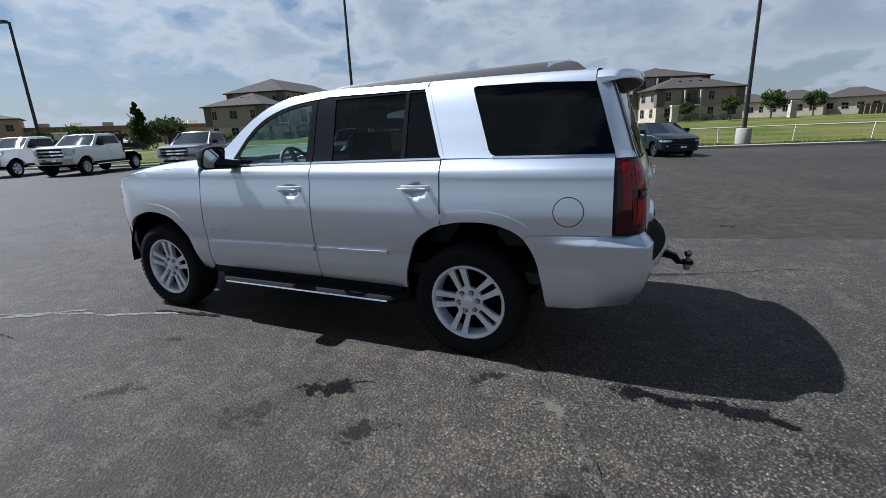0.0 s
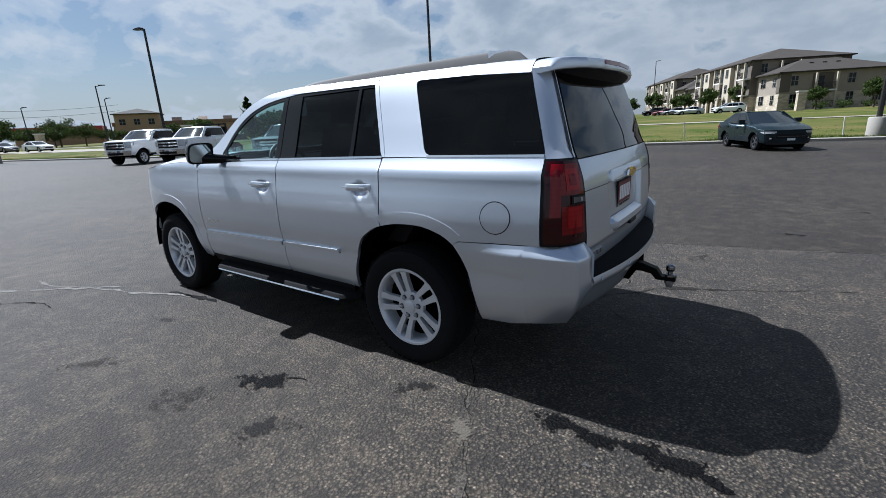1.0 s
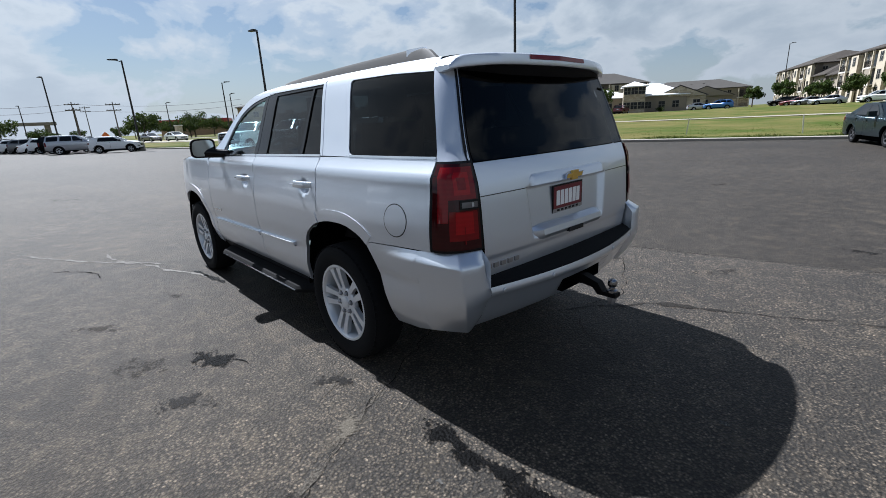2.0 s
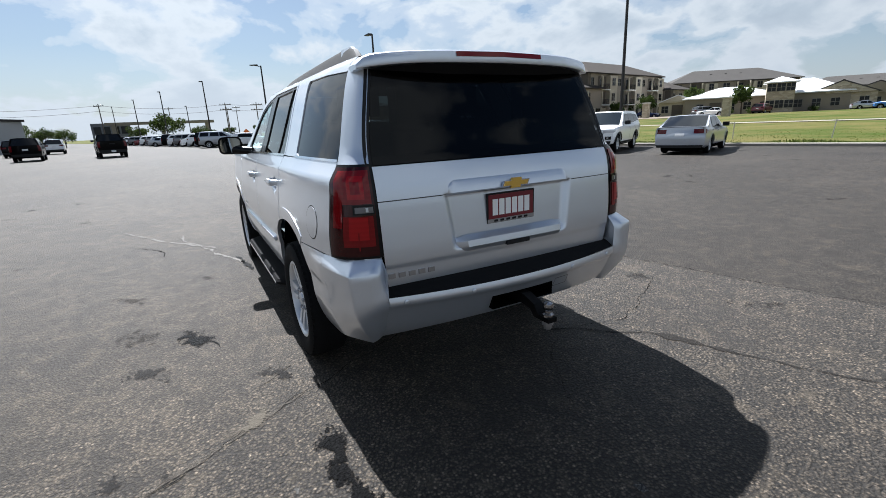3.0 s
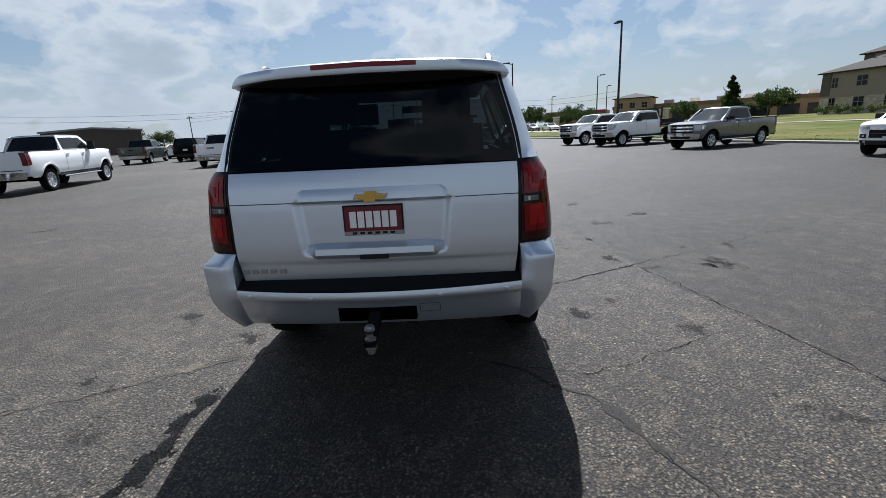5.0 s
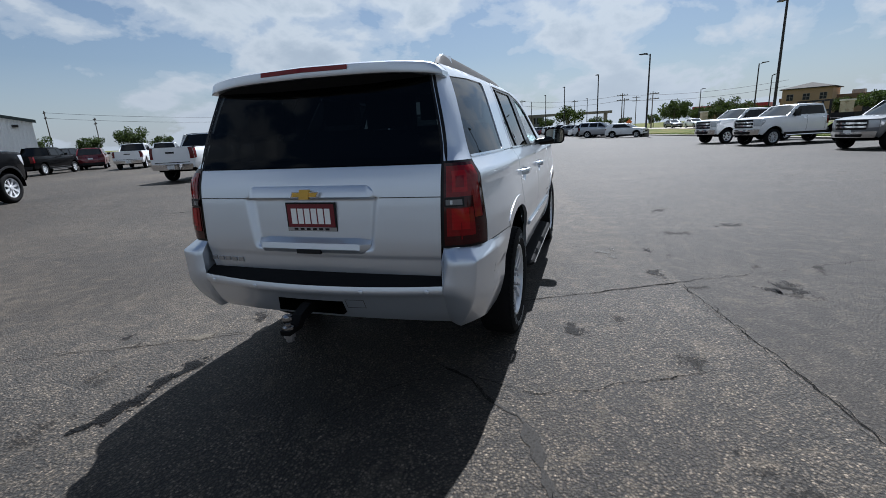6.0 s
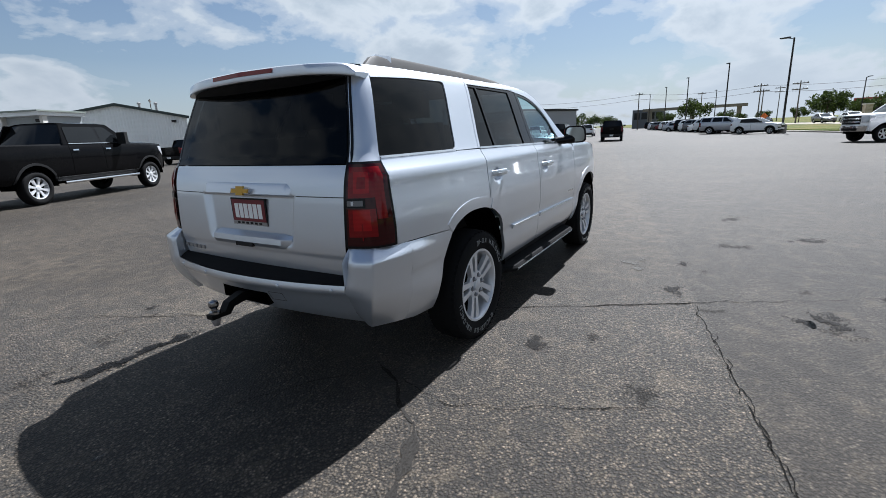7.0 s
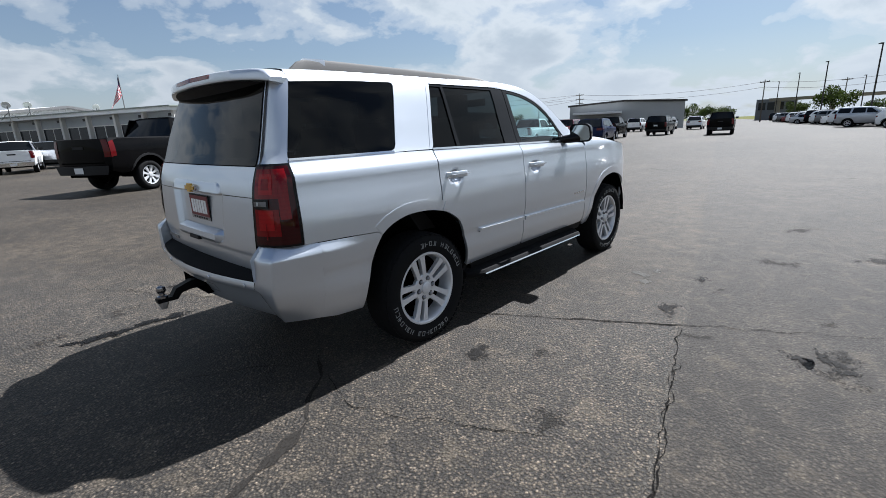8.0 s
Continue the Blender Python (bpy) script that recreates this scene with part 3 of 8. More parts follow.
def build_suv():
    car = thing("sport_utility_vehicle", pose(0, 0, 0), "silver full-size sport utility vehicle parked on worn asphalt", "car")
    for s in (-1, 1):
        fl = s > 0
        f = side(s)

        def door(x, z, s=s):
            """Flank with the two finger cups pressed in behind the handles."""
            dent = sum(max(0.0, 1 - ((x - hx - 0.01) / 0.075) ** 2 - ((z - hz + 0.020) / 0.050) ** 2) for hx, hz in HANDLES)
            return (x, s * (half_width(x, z) - 0.026 * min(1.0, 1.3 * dent)), z)
        # lower flank
        top = [(-3.60, 1.165), (-3.45, 1.20), (-3.0, 1.262), (-2.60, 1.288), (-2.37, 1.292)]
        fender = [(-2.372, 1.292), (-2.355, 1.20), (-2.365, 0.80), (-2.385, 0.44), (-2.44, 0.40)] + smooth_line(FRONT_ARCH) + [(-3.50, 0.56), (-3.52, 0.80), (-3.56, 0.84), (-3.60, 0.90)] + top
        skin("fender", fender, f, SILVER, car, flip=fl, step=0.035)
        skin("front_door", rounded([(-2.375, 0.45), (-2.357, 0.80), (-2.347, 1.20), (-2.325, 1.272), (-2.05, 1.287), (-1.215, 1.314), (-1.213, 0.86), (-1.212, 0.45)], [0.05, 0, 0, 0.03, 0, 0.015, 0, 0.03]), door, SILVER, car, flip=fl, step=0.02)
        rear_door = [(-1.205, 0.45), (-1.206, 0.86), (-1.207, 1.314), (-0.178, 1.326), (-0.170, 0.914)] + smooth_line(REAR_ARCH_FRONT)[1:]
        skin("rear_door", rear_door, door, SILVER, car, flip=fl, step=0.02)
        quarter = [(-0.162, 0.920), (-0.168, 1.328), (0.20, 1.333), (0.874, 1.336), (0.884, 0.893), (0.62, 0.887), (0.415, 0.8775)] + smooth_line(REAR_ARCH[3:])
        skin("quarter_panel", quarter, f, SILVER, car, flip=fl, step=0.03)
        # lips round the wheel openings
        def lip(line, c):
            out = [(c[0] + (x - c[0]) * (1 + 0.072 / math.hypot(x - c[0], z - c[1])), c[1] + (z - c[1]) * (1 + 0.072 / math.hypot(x - c[0], z - c[1]))) for x, z in line]
            return list(line) + out[::-1]
        skin("arch_lip", lip(smooth_line(FRONT_ARCH), (-2.96, 0.42)), f, SILVER, car, flip=fl, step=0.03, lift=0.003, depth=0.010)
        skin("arch_lip", lip(smooth_line(REAR_ARCH[3:]), (0.03, 0.44)), f, SILVER, car, flip=fl, step=0.03, lift=0.003, depth=0.010)
        skin("arch_lip", lip(smooth_line(REAR_ARCH_FRONT), (0.03, 0.44)), f, SILVER, car, flip=fl, step=0.03, lift=0.003, depth=0.010)
        # rocker under the doors
        skin("sill", [(-2.43, 0.36), (-2.43, 0.442), (-0.46, 0.442), (-0.47, 0.36)], f, BLACK_TRIM, car, flip=fl, step=0.06, lift=-0.012)
        # pillars and roof side
        cant = [(x, GLASS_TOP(x) + 0.012) for x in span(-2.03, -0.335, 26)] + [(-0.335, ROOF_EDGE(-0.335))] + [(x, ROOF_EDGE(x)) for x in span(-0.40, -2.36, 30)] + [(-2.20, 1.30)]
        skin("roof_side", cant, f, SILVER, car, flip=fl, step=0.03)
        c_pillar = [(-0.155, 1.336), (-0.170, 1.36), (-0.318, 1.785), (-0.330, ROOF_EDGE(-0.33))] + [(x, ROOF_EDGE(x)) for x in span(-0.2, 0.740, 12)] + [(0.738, 1.752), (0.40, 1.770), (0.02, 1.776), (0.002, 1.768), (0.0, 1.755), (0.118, 1.44), (0.138, 1.385), (0.158, 1.358), (0.195, 1.343), (0.26, 1.3385), (0.20, 1.3365)]
        skin("rear_pillar", c_pillar, f, SILVER, car, flip=fl, step=0.03)
        # window frames and panes
        glass_f = [(-1.985, 1.306), (-1.272, 1.326), (-1.280, 1.748)] + [(x + 0.012, GLASS_TOP(x) - 0.008) for x in span(-1.30, -1.98, 22)]
        # frame as four bars
        bars = [[(-2.035, 1.298), (-1.212, 1.320), (-1.212, 1.330), (-2.03, 1.310)],
                [(-1.272, 1.322), (-1.212, 1.322), (-1.236, 1.770), (-1.285, 1.762)],
                [(x, GLASS_TOP(x) + 0.010) for x in span(-2.03, -1.24, 24)] + [(x + 0.014, GLASS_TOP(x) - 0.010) for x in span(-1.25, -2.0, 24)],
                [(-2.03, 1.305), (-1.91, 1.308), (-1.945, 1.38), (-1.985, 1.40)]]
        for b in bars:
            skin("window_frame", b, f, GLOSS_BLACK, car, flip=fl, step=0.04, lift=-0.004, depth=0.01)
        skin("front_window", glass_f, f, CLEAR_GLASS, car, "lightly tinted side window", flip=fl, step=0.07, lift=-0.012, depth=0.0)
        rbars = [[(-1.205, 1.322), (-1.035, 1.324), (-1.068, 1.772), (-1.226, 1.770)],
                 [(-1.205, 1.318), (-0.168, 1.330), (-0.170, 1.338), (-1.205, 1.330)],
                 [(-1.226, 1.758)] + [(x, GLASS_TOP(x) - 0.010) for x in span(-1.07, -0.335, 10)] + [(x, GLASS_TOP(x) + 0.010) for x in span(-0.335, -1.226, 10)],
                 [(-0.475, 1.330), (-0.440, 1.330), (-0.462, 1.768), (-0.488, 1.768)]]
        for b in rbars:
            skin("window_frame", b, f, GLOSS_BLACK, car, flip=fl, step=0.04, lift=-0.004, depth=0.01)
        skin("rear_window", [(-1.04, 1.330), (-0.458, 1.336), (-0.475, 1.768), (-1.07, 1.764)], f, PRIVACY, car, "dark privacy glass", flip=fl, step=0.08, lift=-0.012, depth=0.0)
        skin("vent_window", [(-0.45, 1.336), (-0.178, 1.340), (-0.338, 1.770), (-0.47, 1.768)], f, PRIVACY, car, "dark privacy glass", flip=fl, step=0.08, lift=-0.012, depth=0.0)
        door_rim = [(-0.172, 1.335), (-0.150, 1.335), (-0.166, 1.372), (-0.316, 1.790), (-1.22, 1.790), (-1.22, 1.780), (-0.335, 1.782), (-0.345, 1.776), (-0.192, 1.36)]
        skin("door_rim", rounded(door_rim, [0, 0.01, 0, 0.02, 0, 0, 0.01, 0, 0]), f, SILVER, car, flip=fl, step=0.05, lift=0.002, depth=0.01)
        q_glass = rounded([(0.10, 1.338), (0.870, 1.340), (0.741, 1.752), (-0.03, 1.785)], [0.01, 0.008, 0.01, 0.015], 6)
        skin("quarter_window", q_glass, f, PRIVACY, car, "dark privacy glass quarter window", flip=fl, step=0.06, lift=-0.006, depth=0.008)
        # bright strip along the belt
        for a, b in ((-2.03, -1.216), (-1.206, -0.175), (0.17, 0.872)):
            skin("belt_strip", [(a, 1.298 + 0.0165 * (a + 2.03)), (b, 1.298 + 0.0165 * (b + 2.03) if b < 0 else 1.334), (b, 1.311 + 0.0165 * (b + 2.03) if b < 0 else 1.345), (a, 1.311 + 0.0165 * (a + 2.03) if a < 0 else 1.345)] if a < 0 else [(a, 1.333), (b, 1.334), (b, 1.346), (a, 1.345)], f, CHROME, car, "bright metal strip", flip=fl, step=0.08, lift=0.004, depth=0.008)
        # side moulding
        for a, b, z in ((-2.345, -1.222, 0.672), (-1.198, -0.578, 0.695)):
            skin("side_moulding", rounded([(a, z - 0.02), (b, z + (0.02 if a < -2 else 0.010) - 0.02), (b, z + 0.012 + (0.02 if a < -2 else 0.010)), (a, z + 0.012)], 0.006), f, SILVER, car, flip=fl, step=0.04, lift=0.017, depth=0.025)
            up = 0.02 if a < -2 else 0.010
            # black strip stands in for the shade under the moulding; no gap there
            skin("moulding_shade", [(a + 0.004, z - 0.0225), (b, z + up - 0.0225), (b, z + up - 0.019), (a + 0.004, z - 0.019)], f, BLACK_TRIM, car, "dark gap", flip=fl, step=0.08, lift=0.010, depth=0.012)
            skin("chrome_insert", [(a + 0.01, z - 0.004), (b - 0.01, z + up - 0.004), (b - 0.01, z + up + 0.010), (a + 0.01, z + 0.010)], f, ALLOY, car, "bright metal strip", flip=fl, step=0.08, lift=0.0195, depth=0.004)
        # badge on the front door as plain bars
        for k in range(5):
            x = -2.30 + k * 0.04
            skin("badge_bar", [(x, 0.775), (x + 0.03, 0.776), (x + 0.03, 0.794), (x, 0.793)], f, CHROME, car, "small chrome bar", flip=fl, step=0.03, lift=0.004, depth=0.006)
        # handles with cups
        for hx, hz in HANDLES:
            bm = bmesh.new()
            w0 = half_width(hx, hz)
            sec = [(-0.010, -0.022), (-0.010, 0.022), (0.006, 0.020), (0.012, 0.0), (0.006, -0.020)]

            def go(t, p, hx=hx, hz=hz, s=s):
                bow = 0.042 * (1 - (2 * t - 1) ** 6)
                k = 0.75 + 0.25 * (1 - (2 * t - 1) ** 8)
                x = hx - 0.105 + 0.21 * t
                return (x, s * (half_width(x, hz) - 0.004 + bow + p[0]), hz + p[1] * k + 0.002)
            strip_sweep(bm, sec, go, span(0, 1, 14))
            part("door_handle", bm, SILVER, car, "", True)
            bm = bmesh.new()
            strip_sweep(bm, [(0.0, -0.003), (0.0, 0.003), (0.003, 0.0)], lambda t, p, hx=hx, hz=hz, s=s: (hx - 0.1 + 0.2 * t, s * (half_width(hx - 0.1 + 0.2 * t, hz) + 0.047 + p[0]), hz + 0.004 + p[1]), span(0, 1, 8))
            part("handle_strip", bm, CHROME, car, "bright metal strip", True)
        # step board
        bm = bmesh.new()
        sec = [(0.80, 0.335), (0.80, 0.385), (0.99, 0.392), (1.02, 0.385), (1.035, 0.365), (1.03, 0.345), (1.0, 0.330)]
        strip_sweep(bm, sec, lambda t, p, s=s: (-2.30 + 1.83 * t, s * (p[0] - 0.10 * max(0, 1 - t / 0.06) - 0.10 * max(0, (t - 0.94) / 0.06)), p[1] - 0.01), span(0, 1, 33))
        board = part("step_board", bm, RUBBER, car, "black running board with bright edge", True)
        bm = bmesh.new()
        strip_sweep(bm, [(1.030, 0.352), (1.026, 0.364), (1.036, 0.364), (1.040, 0.354)], lambda t, p, s=s: (-2.17 + 1.58 * t, s * p[0], p[1] - 0.01), span(0, 1, 6))
        part("edge_strip", bm, CHROME, board, "thin bright edge strip")
        # fuel flap only on the driver's flank
        if s < 0:
            ring = [(0.640 + 0.083 * math.cos(radians(a)), 1.024 + 0.083 * math.sin(radians(a))) for a in range(0, 360, 10)]
            skin("fuel_flap_gap", [(0.640 + 0.0885 * math.cos(radians(a)), 1.024 + 0.0885 * math.sin(radians(a))) for a in range(0, 360, 10)], f, BLACK_TRIM, car, "dark gap", flip=fl, step=0.03, lift=0.0006, depth=0.0)
            skin("fuel_flap", ring, f, SILVER, car, "round fuel flap", flip=fl, step=0.02, lift=0.002, depth=0.003)
        # mirrors
        bm = bmesh.new()
        sec = []
        for k in range(16):
            a = 2 * math.pi * k / 16
            c, n_ = math.cos(a), math.sin(a)
            sec.append((math.copysign(abs(c) ** 0.5, c), math.copysign(abs(n_) ** 0.5, n_)))

        def shell(t, p, s=s):
            k = (1 - (1 - t) ** 2.2) ** 0.5 if t < 1 else 1
            return (-2.125 + 0.110 * t + 0.025 * p[1] * t, s * (1.088 + 0.104 * p[0] * (0.45 + 0.55 * k) - 0.01 * (1 - t)), 1.374 + 0.083 * p[1] * (0.45 + 0.55 * k))
        strip_sweep(bm, sec, shell, span(0.0, 1, 8))
        mirror = part("door_mirror", bm, SILVER, car, "silver door mirror with a black bezel on a thick arm", True)
        bm = bmesh.new()
        strip_sweep(bm, [(p[0] * 1.03, p[1] * 1.03) for p in sec], shell, [0.35, 0.55, 0.8, 0.92, 1.02])
        part("bezel", bm, GLOSS_BLACK, mirror, "black bezel", True)
        bm = bmesh.new()
        pts = [bm.verts.new(shell(1.045, (p[0] * 0.88, p[1] * 0.86))) for p in sec]
        bm.faces.new(pts)
        part("mirror_glass", bm, MIRROR, mirror)
        bm = bmesh.new()
        tube(bm, [(-1.93, s * 0.90, 1.315), (-1.99, s * 0.98, 1.322), (-2.06, s * 1.05, 1.335)], [0.035, 0.04, 0.05], 10)
        box(bm, -2.05, -1.83, s * 0.90 - 0.02, s * 0.90 + 0.02, 1.30, 1.345)
        part("mirror_arm", bm, GLOSS_BLACK, mirror, "", True)
        # D pillar and lamp round the corner
        sheet("tail_pillar", span(1.03, 2.0, 14), span(1.325, 1.765, 10), lambda u, z, s=s: tail(u, z, s), SILVER, car, flip=not fl)
        body = sheet("tail_lamp", span(1.0, 2.0, 18), span(0.892, 1.324, 20), lambda u, z, s=s: tail(u, z, s), GLOSS_BLACK, car, "smoked red tail lamp", flip=not fl)

        def lens(name, u0, u1, z0, z1, mat, label, lift):
            def fn(u, z, s=s):
                a = Vector(tail(u, z, s))
                d = Vector((a.x - 0.80, a.y - s * 0.70, 0)).normalized()
                return tuple(a + d * lift)
            sheet(name, span(u0, u1, 10), span(z0, z1, 6), fn, mat, body, label, flip=not fl)
        lens("smoked_lens", 1.04, 1.95, 0.905, 1.314, DARK_RED_LENS, "smoked red lens", 0.003)
        lens("upper_lens", 1.08, 1.62, 1.150, 1.300, RED_LENS, "red lens", 0.006)
        lens("upper_reflector", 1.18, 1.50, 1.172, 1.276, BRIGHT_LENS, "bright red reflector", 0.0085)
        lens("reflector_core", 1.25, 1.42, 1.196, 1.252, RED_LENS, "red lens", 0.0105)
        lens("lower_lens", 1.08, 1.60, 0.952, 1.094, RED_LENS, "red lens", 0.006)
        lens("lower_reflector", 1.16, 1.48, 0.985, 1.090, BRIGHT_LENS, "bright red reflector", 0.0085)
        lens("lamp_rib", 1.305, 1.325, 0.935, 1.020, RED_LENS, "red rib", 0.0105)
        lens("reversing_bezel", 1.05, 1.40, 1.102, 1.146, GLOSS_BLACK, "black bezel", 0.0095)
        lens("reversing_lens", 1.07, 1.36, 1.110, 1.137, SMOKED_CLEAR, "smoked clear lens", 0.0115)
        lens("reversing_bulb", 1.14, 1.18, 1.114, 1.134, CLEAR_LENS, "clear lens", 0.013)
        lens("edge_lens", 1.62, 1.84, 1.040, 1.300, RED_LENS, "red lens", 0.005)
        # roof rail
        bm = bmesh.new()
        zr = Curve([(0, 1.820), (0.04, 1.845), (0.12, 1.858), (0.5, 1.878), (0.85, 1.888), (0.92, 1.889), (0.955, 1.884), (1.0, 1.825)])
        sec = [(-0.030, 0.0), (-0.020, 0.8), (-0.012, 1.0), (0.010, 1.0), (0.018, 0.8), (0.030, 0.0)]
        strip_sweep(bm, sec, lambda t, p, s=s: (-1.20 + 1.88 * t, s * (0.650 + p[0] - 0.05 * max(0, 0.2 - t)), 1.808 + (zr(t) - 1.808) * p[1]), span(0, 1, 34))
        part("roof_rail", bm, GREY_PLASTIC, car, "grey plastic roof rail", True)
        bm = bmesh.new()
        strip_sweep(bm, [(-0.026, 0.0), (-0.018, 1.0), (0.018, 1.0), (0.026, 0.0)], lambda t, p, s=s: (0.45 + 0.22 * t, s * (0.650 + p[0] * (1 - 0.75 * t * p[1])), 1.80 + (0.090 - 0.066 * max(0, t - 0.6) / 0.4) * p[1]), span(0, 1, 10))
        part("rail_foot", bm, SILVER, car, "silver rail end", True)
    # tail: gate, glass, bumper
    gz = span(0.735, 1.311, 70)
    sheet("tailgate", span(-0.995, 0.995, 150), gz, gate, SILVER, car)
    sheet("gate_gap", span(-1.04, 1.04, 40), span(0.70, 1.35, 12), lambda u, z: (tail(max(-1, min(1, u)), z)[0] - 0.065 - (0.02 if abs(u) > 1 else 0), u * GATE_HALF(z), z), UNDERBODY, car, "dark gap")
    sheet("rear_glass", span(-0.985, 0.985, 40), span(1.317, 1.765, 14), lambda u, z: tail(u, z), PRIVACY, car, "dark privacy rear window")
    for s in (-1, 1):
        sheet("glass_edge", span(0.985, 1.032, 2), span(1.311, 1.765, 12), lambda u, z, s=s: (tail(u, z, s)[0] - 0.004, s * u * GATE_HALF(z), z), GLOSS_BLACK, car, flip=s < 0)
    # spoiler: section in (x, z), swept across
    sp_top = Curve([(0.0, 1.842), (0.5, 1.836), (0.78, 1.827), (0.90, 1.819), (0.96, 1.804), (1.0, 1.772)])
    sp_bot = Curve([(0.0, 1.776), (0.6, 1.772), (0.9, 1.760), (1.0, 1.750)])
    sp_x = Curve([(0.0, 0.990), (0.4, 0.976), (0.6, 0.954), (0.75, 0.926), (0.87, 0.896), (0.95, 0.872), (1.0, 0.848)])

    def spoiler(t, p):
        a = abs(t)
        y = t * (0.734 + 0.004 * p[2])
        zt, zb, xt = sp_top(a), sp_bot(a), sp_x(a)
        return (0.745 + (xt - 0.745) * p[0], y, zb + (zt - zb) * p[1])
    bm = bmesh.new()
    sec = [(0.0, 0.95, 0), (0.35, 1.0, 0), (0.78, 0.98, 0), (0.93, 0.90, 0), (0.965, 0.80, 0), (1.0, 0.12, 0.3), (0.985, 0.0, 0.3), (0.55, -0.12, 0), (0.40, -0.35, 0), (0.0, -0.2, 0)]
    strip_sweep(bm, sec, spoiler, span(-1, 1, 48))
    part("spoiler", bm, SILVER, car, "", True)
    sheet("spoiler_underside", span(-0.95, 0.95, 24), [0, 0.35, 0.7, 1.0], lambda t, k: (0.985 * sp_x(abs(t)) - 0.005 - k * (0.12 - 0.05 * abs(t) ** 3), t * 0.70, sp_bot(abs(t)) - 0.004 - 0.055 * k * (1 - 0.6 * abs(t) ** 3)), BLACK_TRIM, car, "black underside trim")
    sheet("brake_lamp", span(-0.36, 0.36, 20), [0.42, 0.6, 0.78], lambda t, k: (Vector(spoiler(t, (1.0 - 0.035 * (k - 0.12) / 0.68, k, 0.2))) + Vector((0.004, 0, 0))), RED_LENS, car, "red high-level brake lamp")
    # roof skin
    def roof(u, x):
        e = ROOF_EDGE(x) - 0.002
        w = half_width(x, e)
        return (x, u * w, e + 0.045 * (1 - u * u) ** 0.8 if abs(u) < 1 else e)
    sheet("roof", span(-1, 1, 24), span(-1.50, 0.741, 40), roof, SILVER, car, flip=True)
    sheet("roof_gap", span(-1, 1, 24), [0.71, 0.78], lambda u, x: (x, roof(u, x)[1] * 0.995, roof(u, x)[2] - 0.008), UNDERBODY, car, "dark gap", flip=True)
    # windscreen and bonnet
    def screen(u, k):
        x = -1.49 - 0.86 * k
        e = ROOF_EDGE(x) - 0.004
        w = half_width(x, e) - 0.015
        return (x - 0.09 * (1 - u * u) * (0.4 + 0.6 * k), u * w, e + 0.045 * (1 - u * u) * (1 - k) + 0.01 * k)
    sheet("windscreen", span(-1, 1, 20), span(0, 1, 14), screen, CLEAR_GLASS, car, "windscreen")
    hood_z = Curve([(-3.66, 1.125), (-3.60, 1.165), (-3.45, 1.20), (-3.0, 1.262), (-2.60, 1.288), (-2.30, 1.292)])

    def hood(u, x):
        z = hood_z(x)
        w = half_width(x, z)
        return (x - 0.14 * (1 - u * u) * smoothstep(-2.6, -3.6, x), u * w, z + 0.055 * (1 - u ** 4) * (0.4 + 0.6 * smoothstep(-3.66, -3.3, x)) + 0.012 * smoothstep(0.45, 0.60, abs(u)) * (1 - smoothstep(0.75, 0.95, abs(u))))
    sheet("bonnet", span(-1, 1, 36), span(-3.66, -2.26, 28), hood, SILVER, car, flip=True)
    # nose
    def nose(u, z):
        w = half_width(-3.60, z)
        bow = 0.30 * (1 - abs(u) ** 2.6)
        return (-3.595 - bow - 0.03 * smoothstep(0.95, 0.6, z), u * w, z)
    sheet("nose", span(-1, 1, 40), span(0.42, 1.15, 16), nose, SILVER, car, flip=True)
    sheet("grille", span(-0.68, 0.68, 20), span(0.66, 1.08, 6), lambda u, z: (nose(u, z)[0] - 0.006, nose(u, z)[1], z), GLOSS_BLACK, car, "black grille", flip=True)
    for z in (0.79, 0.93):
        sheet("grille_bar", span(-0.68, 0.68, 20), [z - 0.02, z, z + 0.02], lambda u, zz, z=z: (nose(u, zz)[0] - 0.02 + 0.5 * abs(zz - z), nose(u, zz)[1], zz), CHROME, car, "bright bar", flip=True)
    for s in (-1, 1):
        sheet("headlamp", span(0.70, 0.985, 8), span(0.98, 1.11, 4), lambda u, z, s=s: (nose(u, z)[0] - 0.008, s * nose(u, z)[1] * 1.004, z), CLEAR_LENS, car, "clear headlamp", flip=s > 0)
        skin("headlamp_side", [(-3.595, 1.0), (-3.52, 1.03), (-3.56, 1.10), (-3.595, 1.13)], side(s), CLEAR_LENS, car, "clear headlamp", step=0.04, lift=0.004, depth=0.004, flip=s > 0)
        skin("bumper_cheek", [(-3.592, 0.42), (-3.47, 0.46), (-3.47, 0.56), (-3.50, 0.60), (-3.53, 0.80), (-3.592, 0.86)], side(s), SILVER, car, step=0.05, flip=s > 0)
        skin("air_dam", [(-3.592, 0.30), (-3.50, 0.30), (-3.46, 0.46), (-3.592, 0.42)], side(s), BLACK_TRIM, car, step=0.05, lift=-0.01, flip=s > 0)
    # rear bumper
    BX = Curve([(0.43, 1.055), (0.50, 1.120), (0.60, 1.172), (0.645, 1.196), (0.66, 1.212), (0.70, 1.205), (0.715, 1.195), (0.82, 1.165), (0.885, 1.150), (0.905, 1.135), (0.945, 1.06)])

    SAG = 0.10

    def bump_edge(z):
        return BX(z) - SAG if z < 0.70 else 1.108 - 0.058 * max(0.0, (z - 0.832) / 0.058)

    def line(pts, z):
        """Straight pieces through (z, value) pairs."""
        if z <= pts[0][0]:
            return pts[0][1]
        for (a, p), (b, q) in zip(pts, pts[1:]):
            if z <= b:
                return p + (q - p) * (z - a) / (b - a)
        return pts[-1][1]

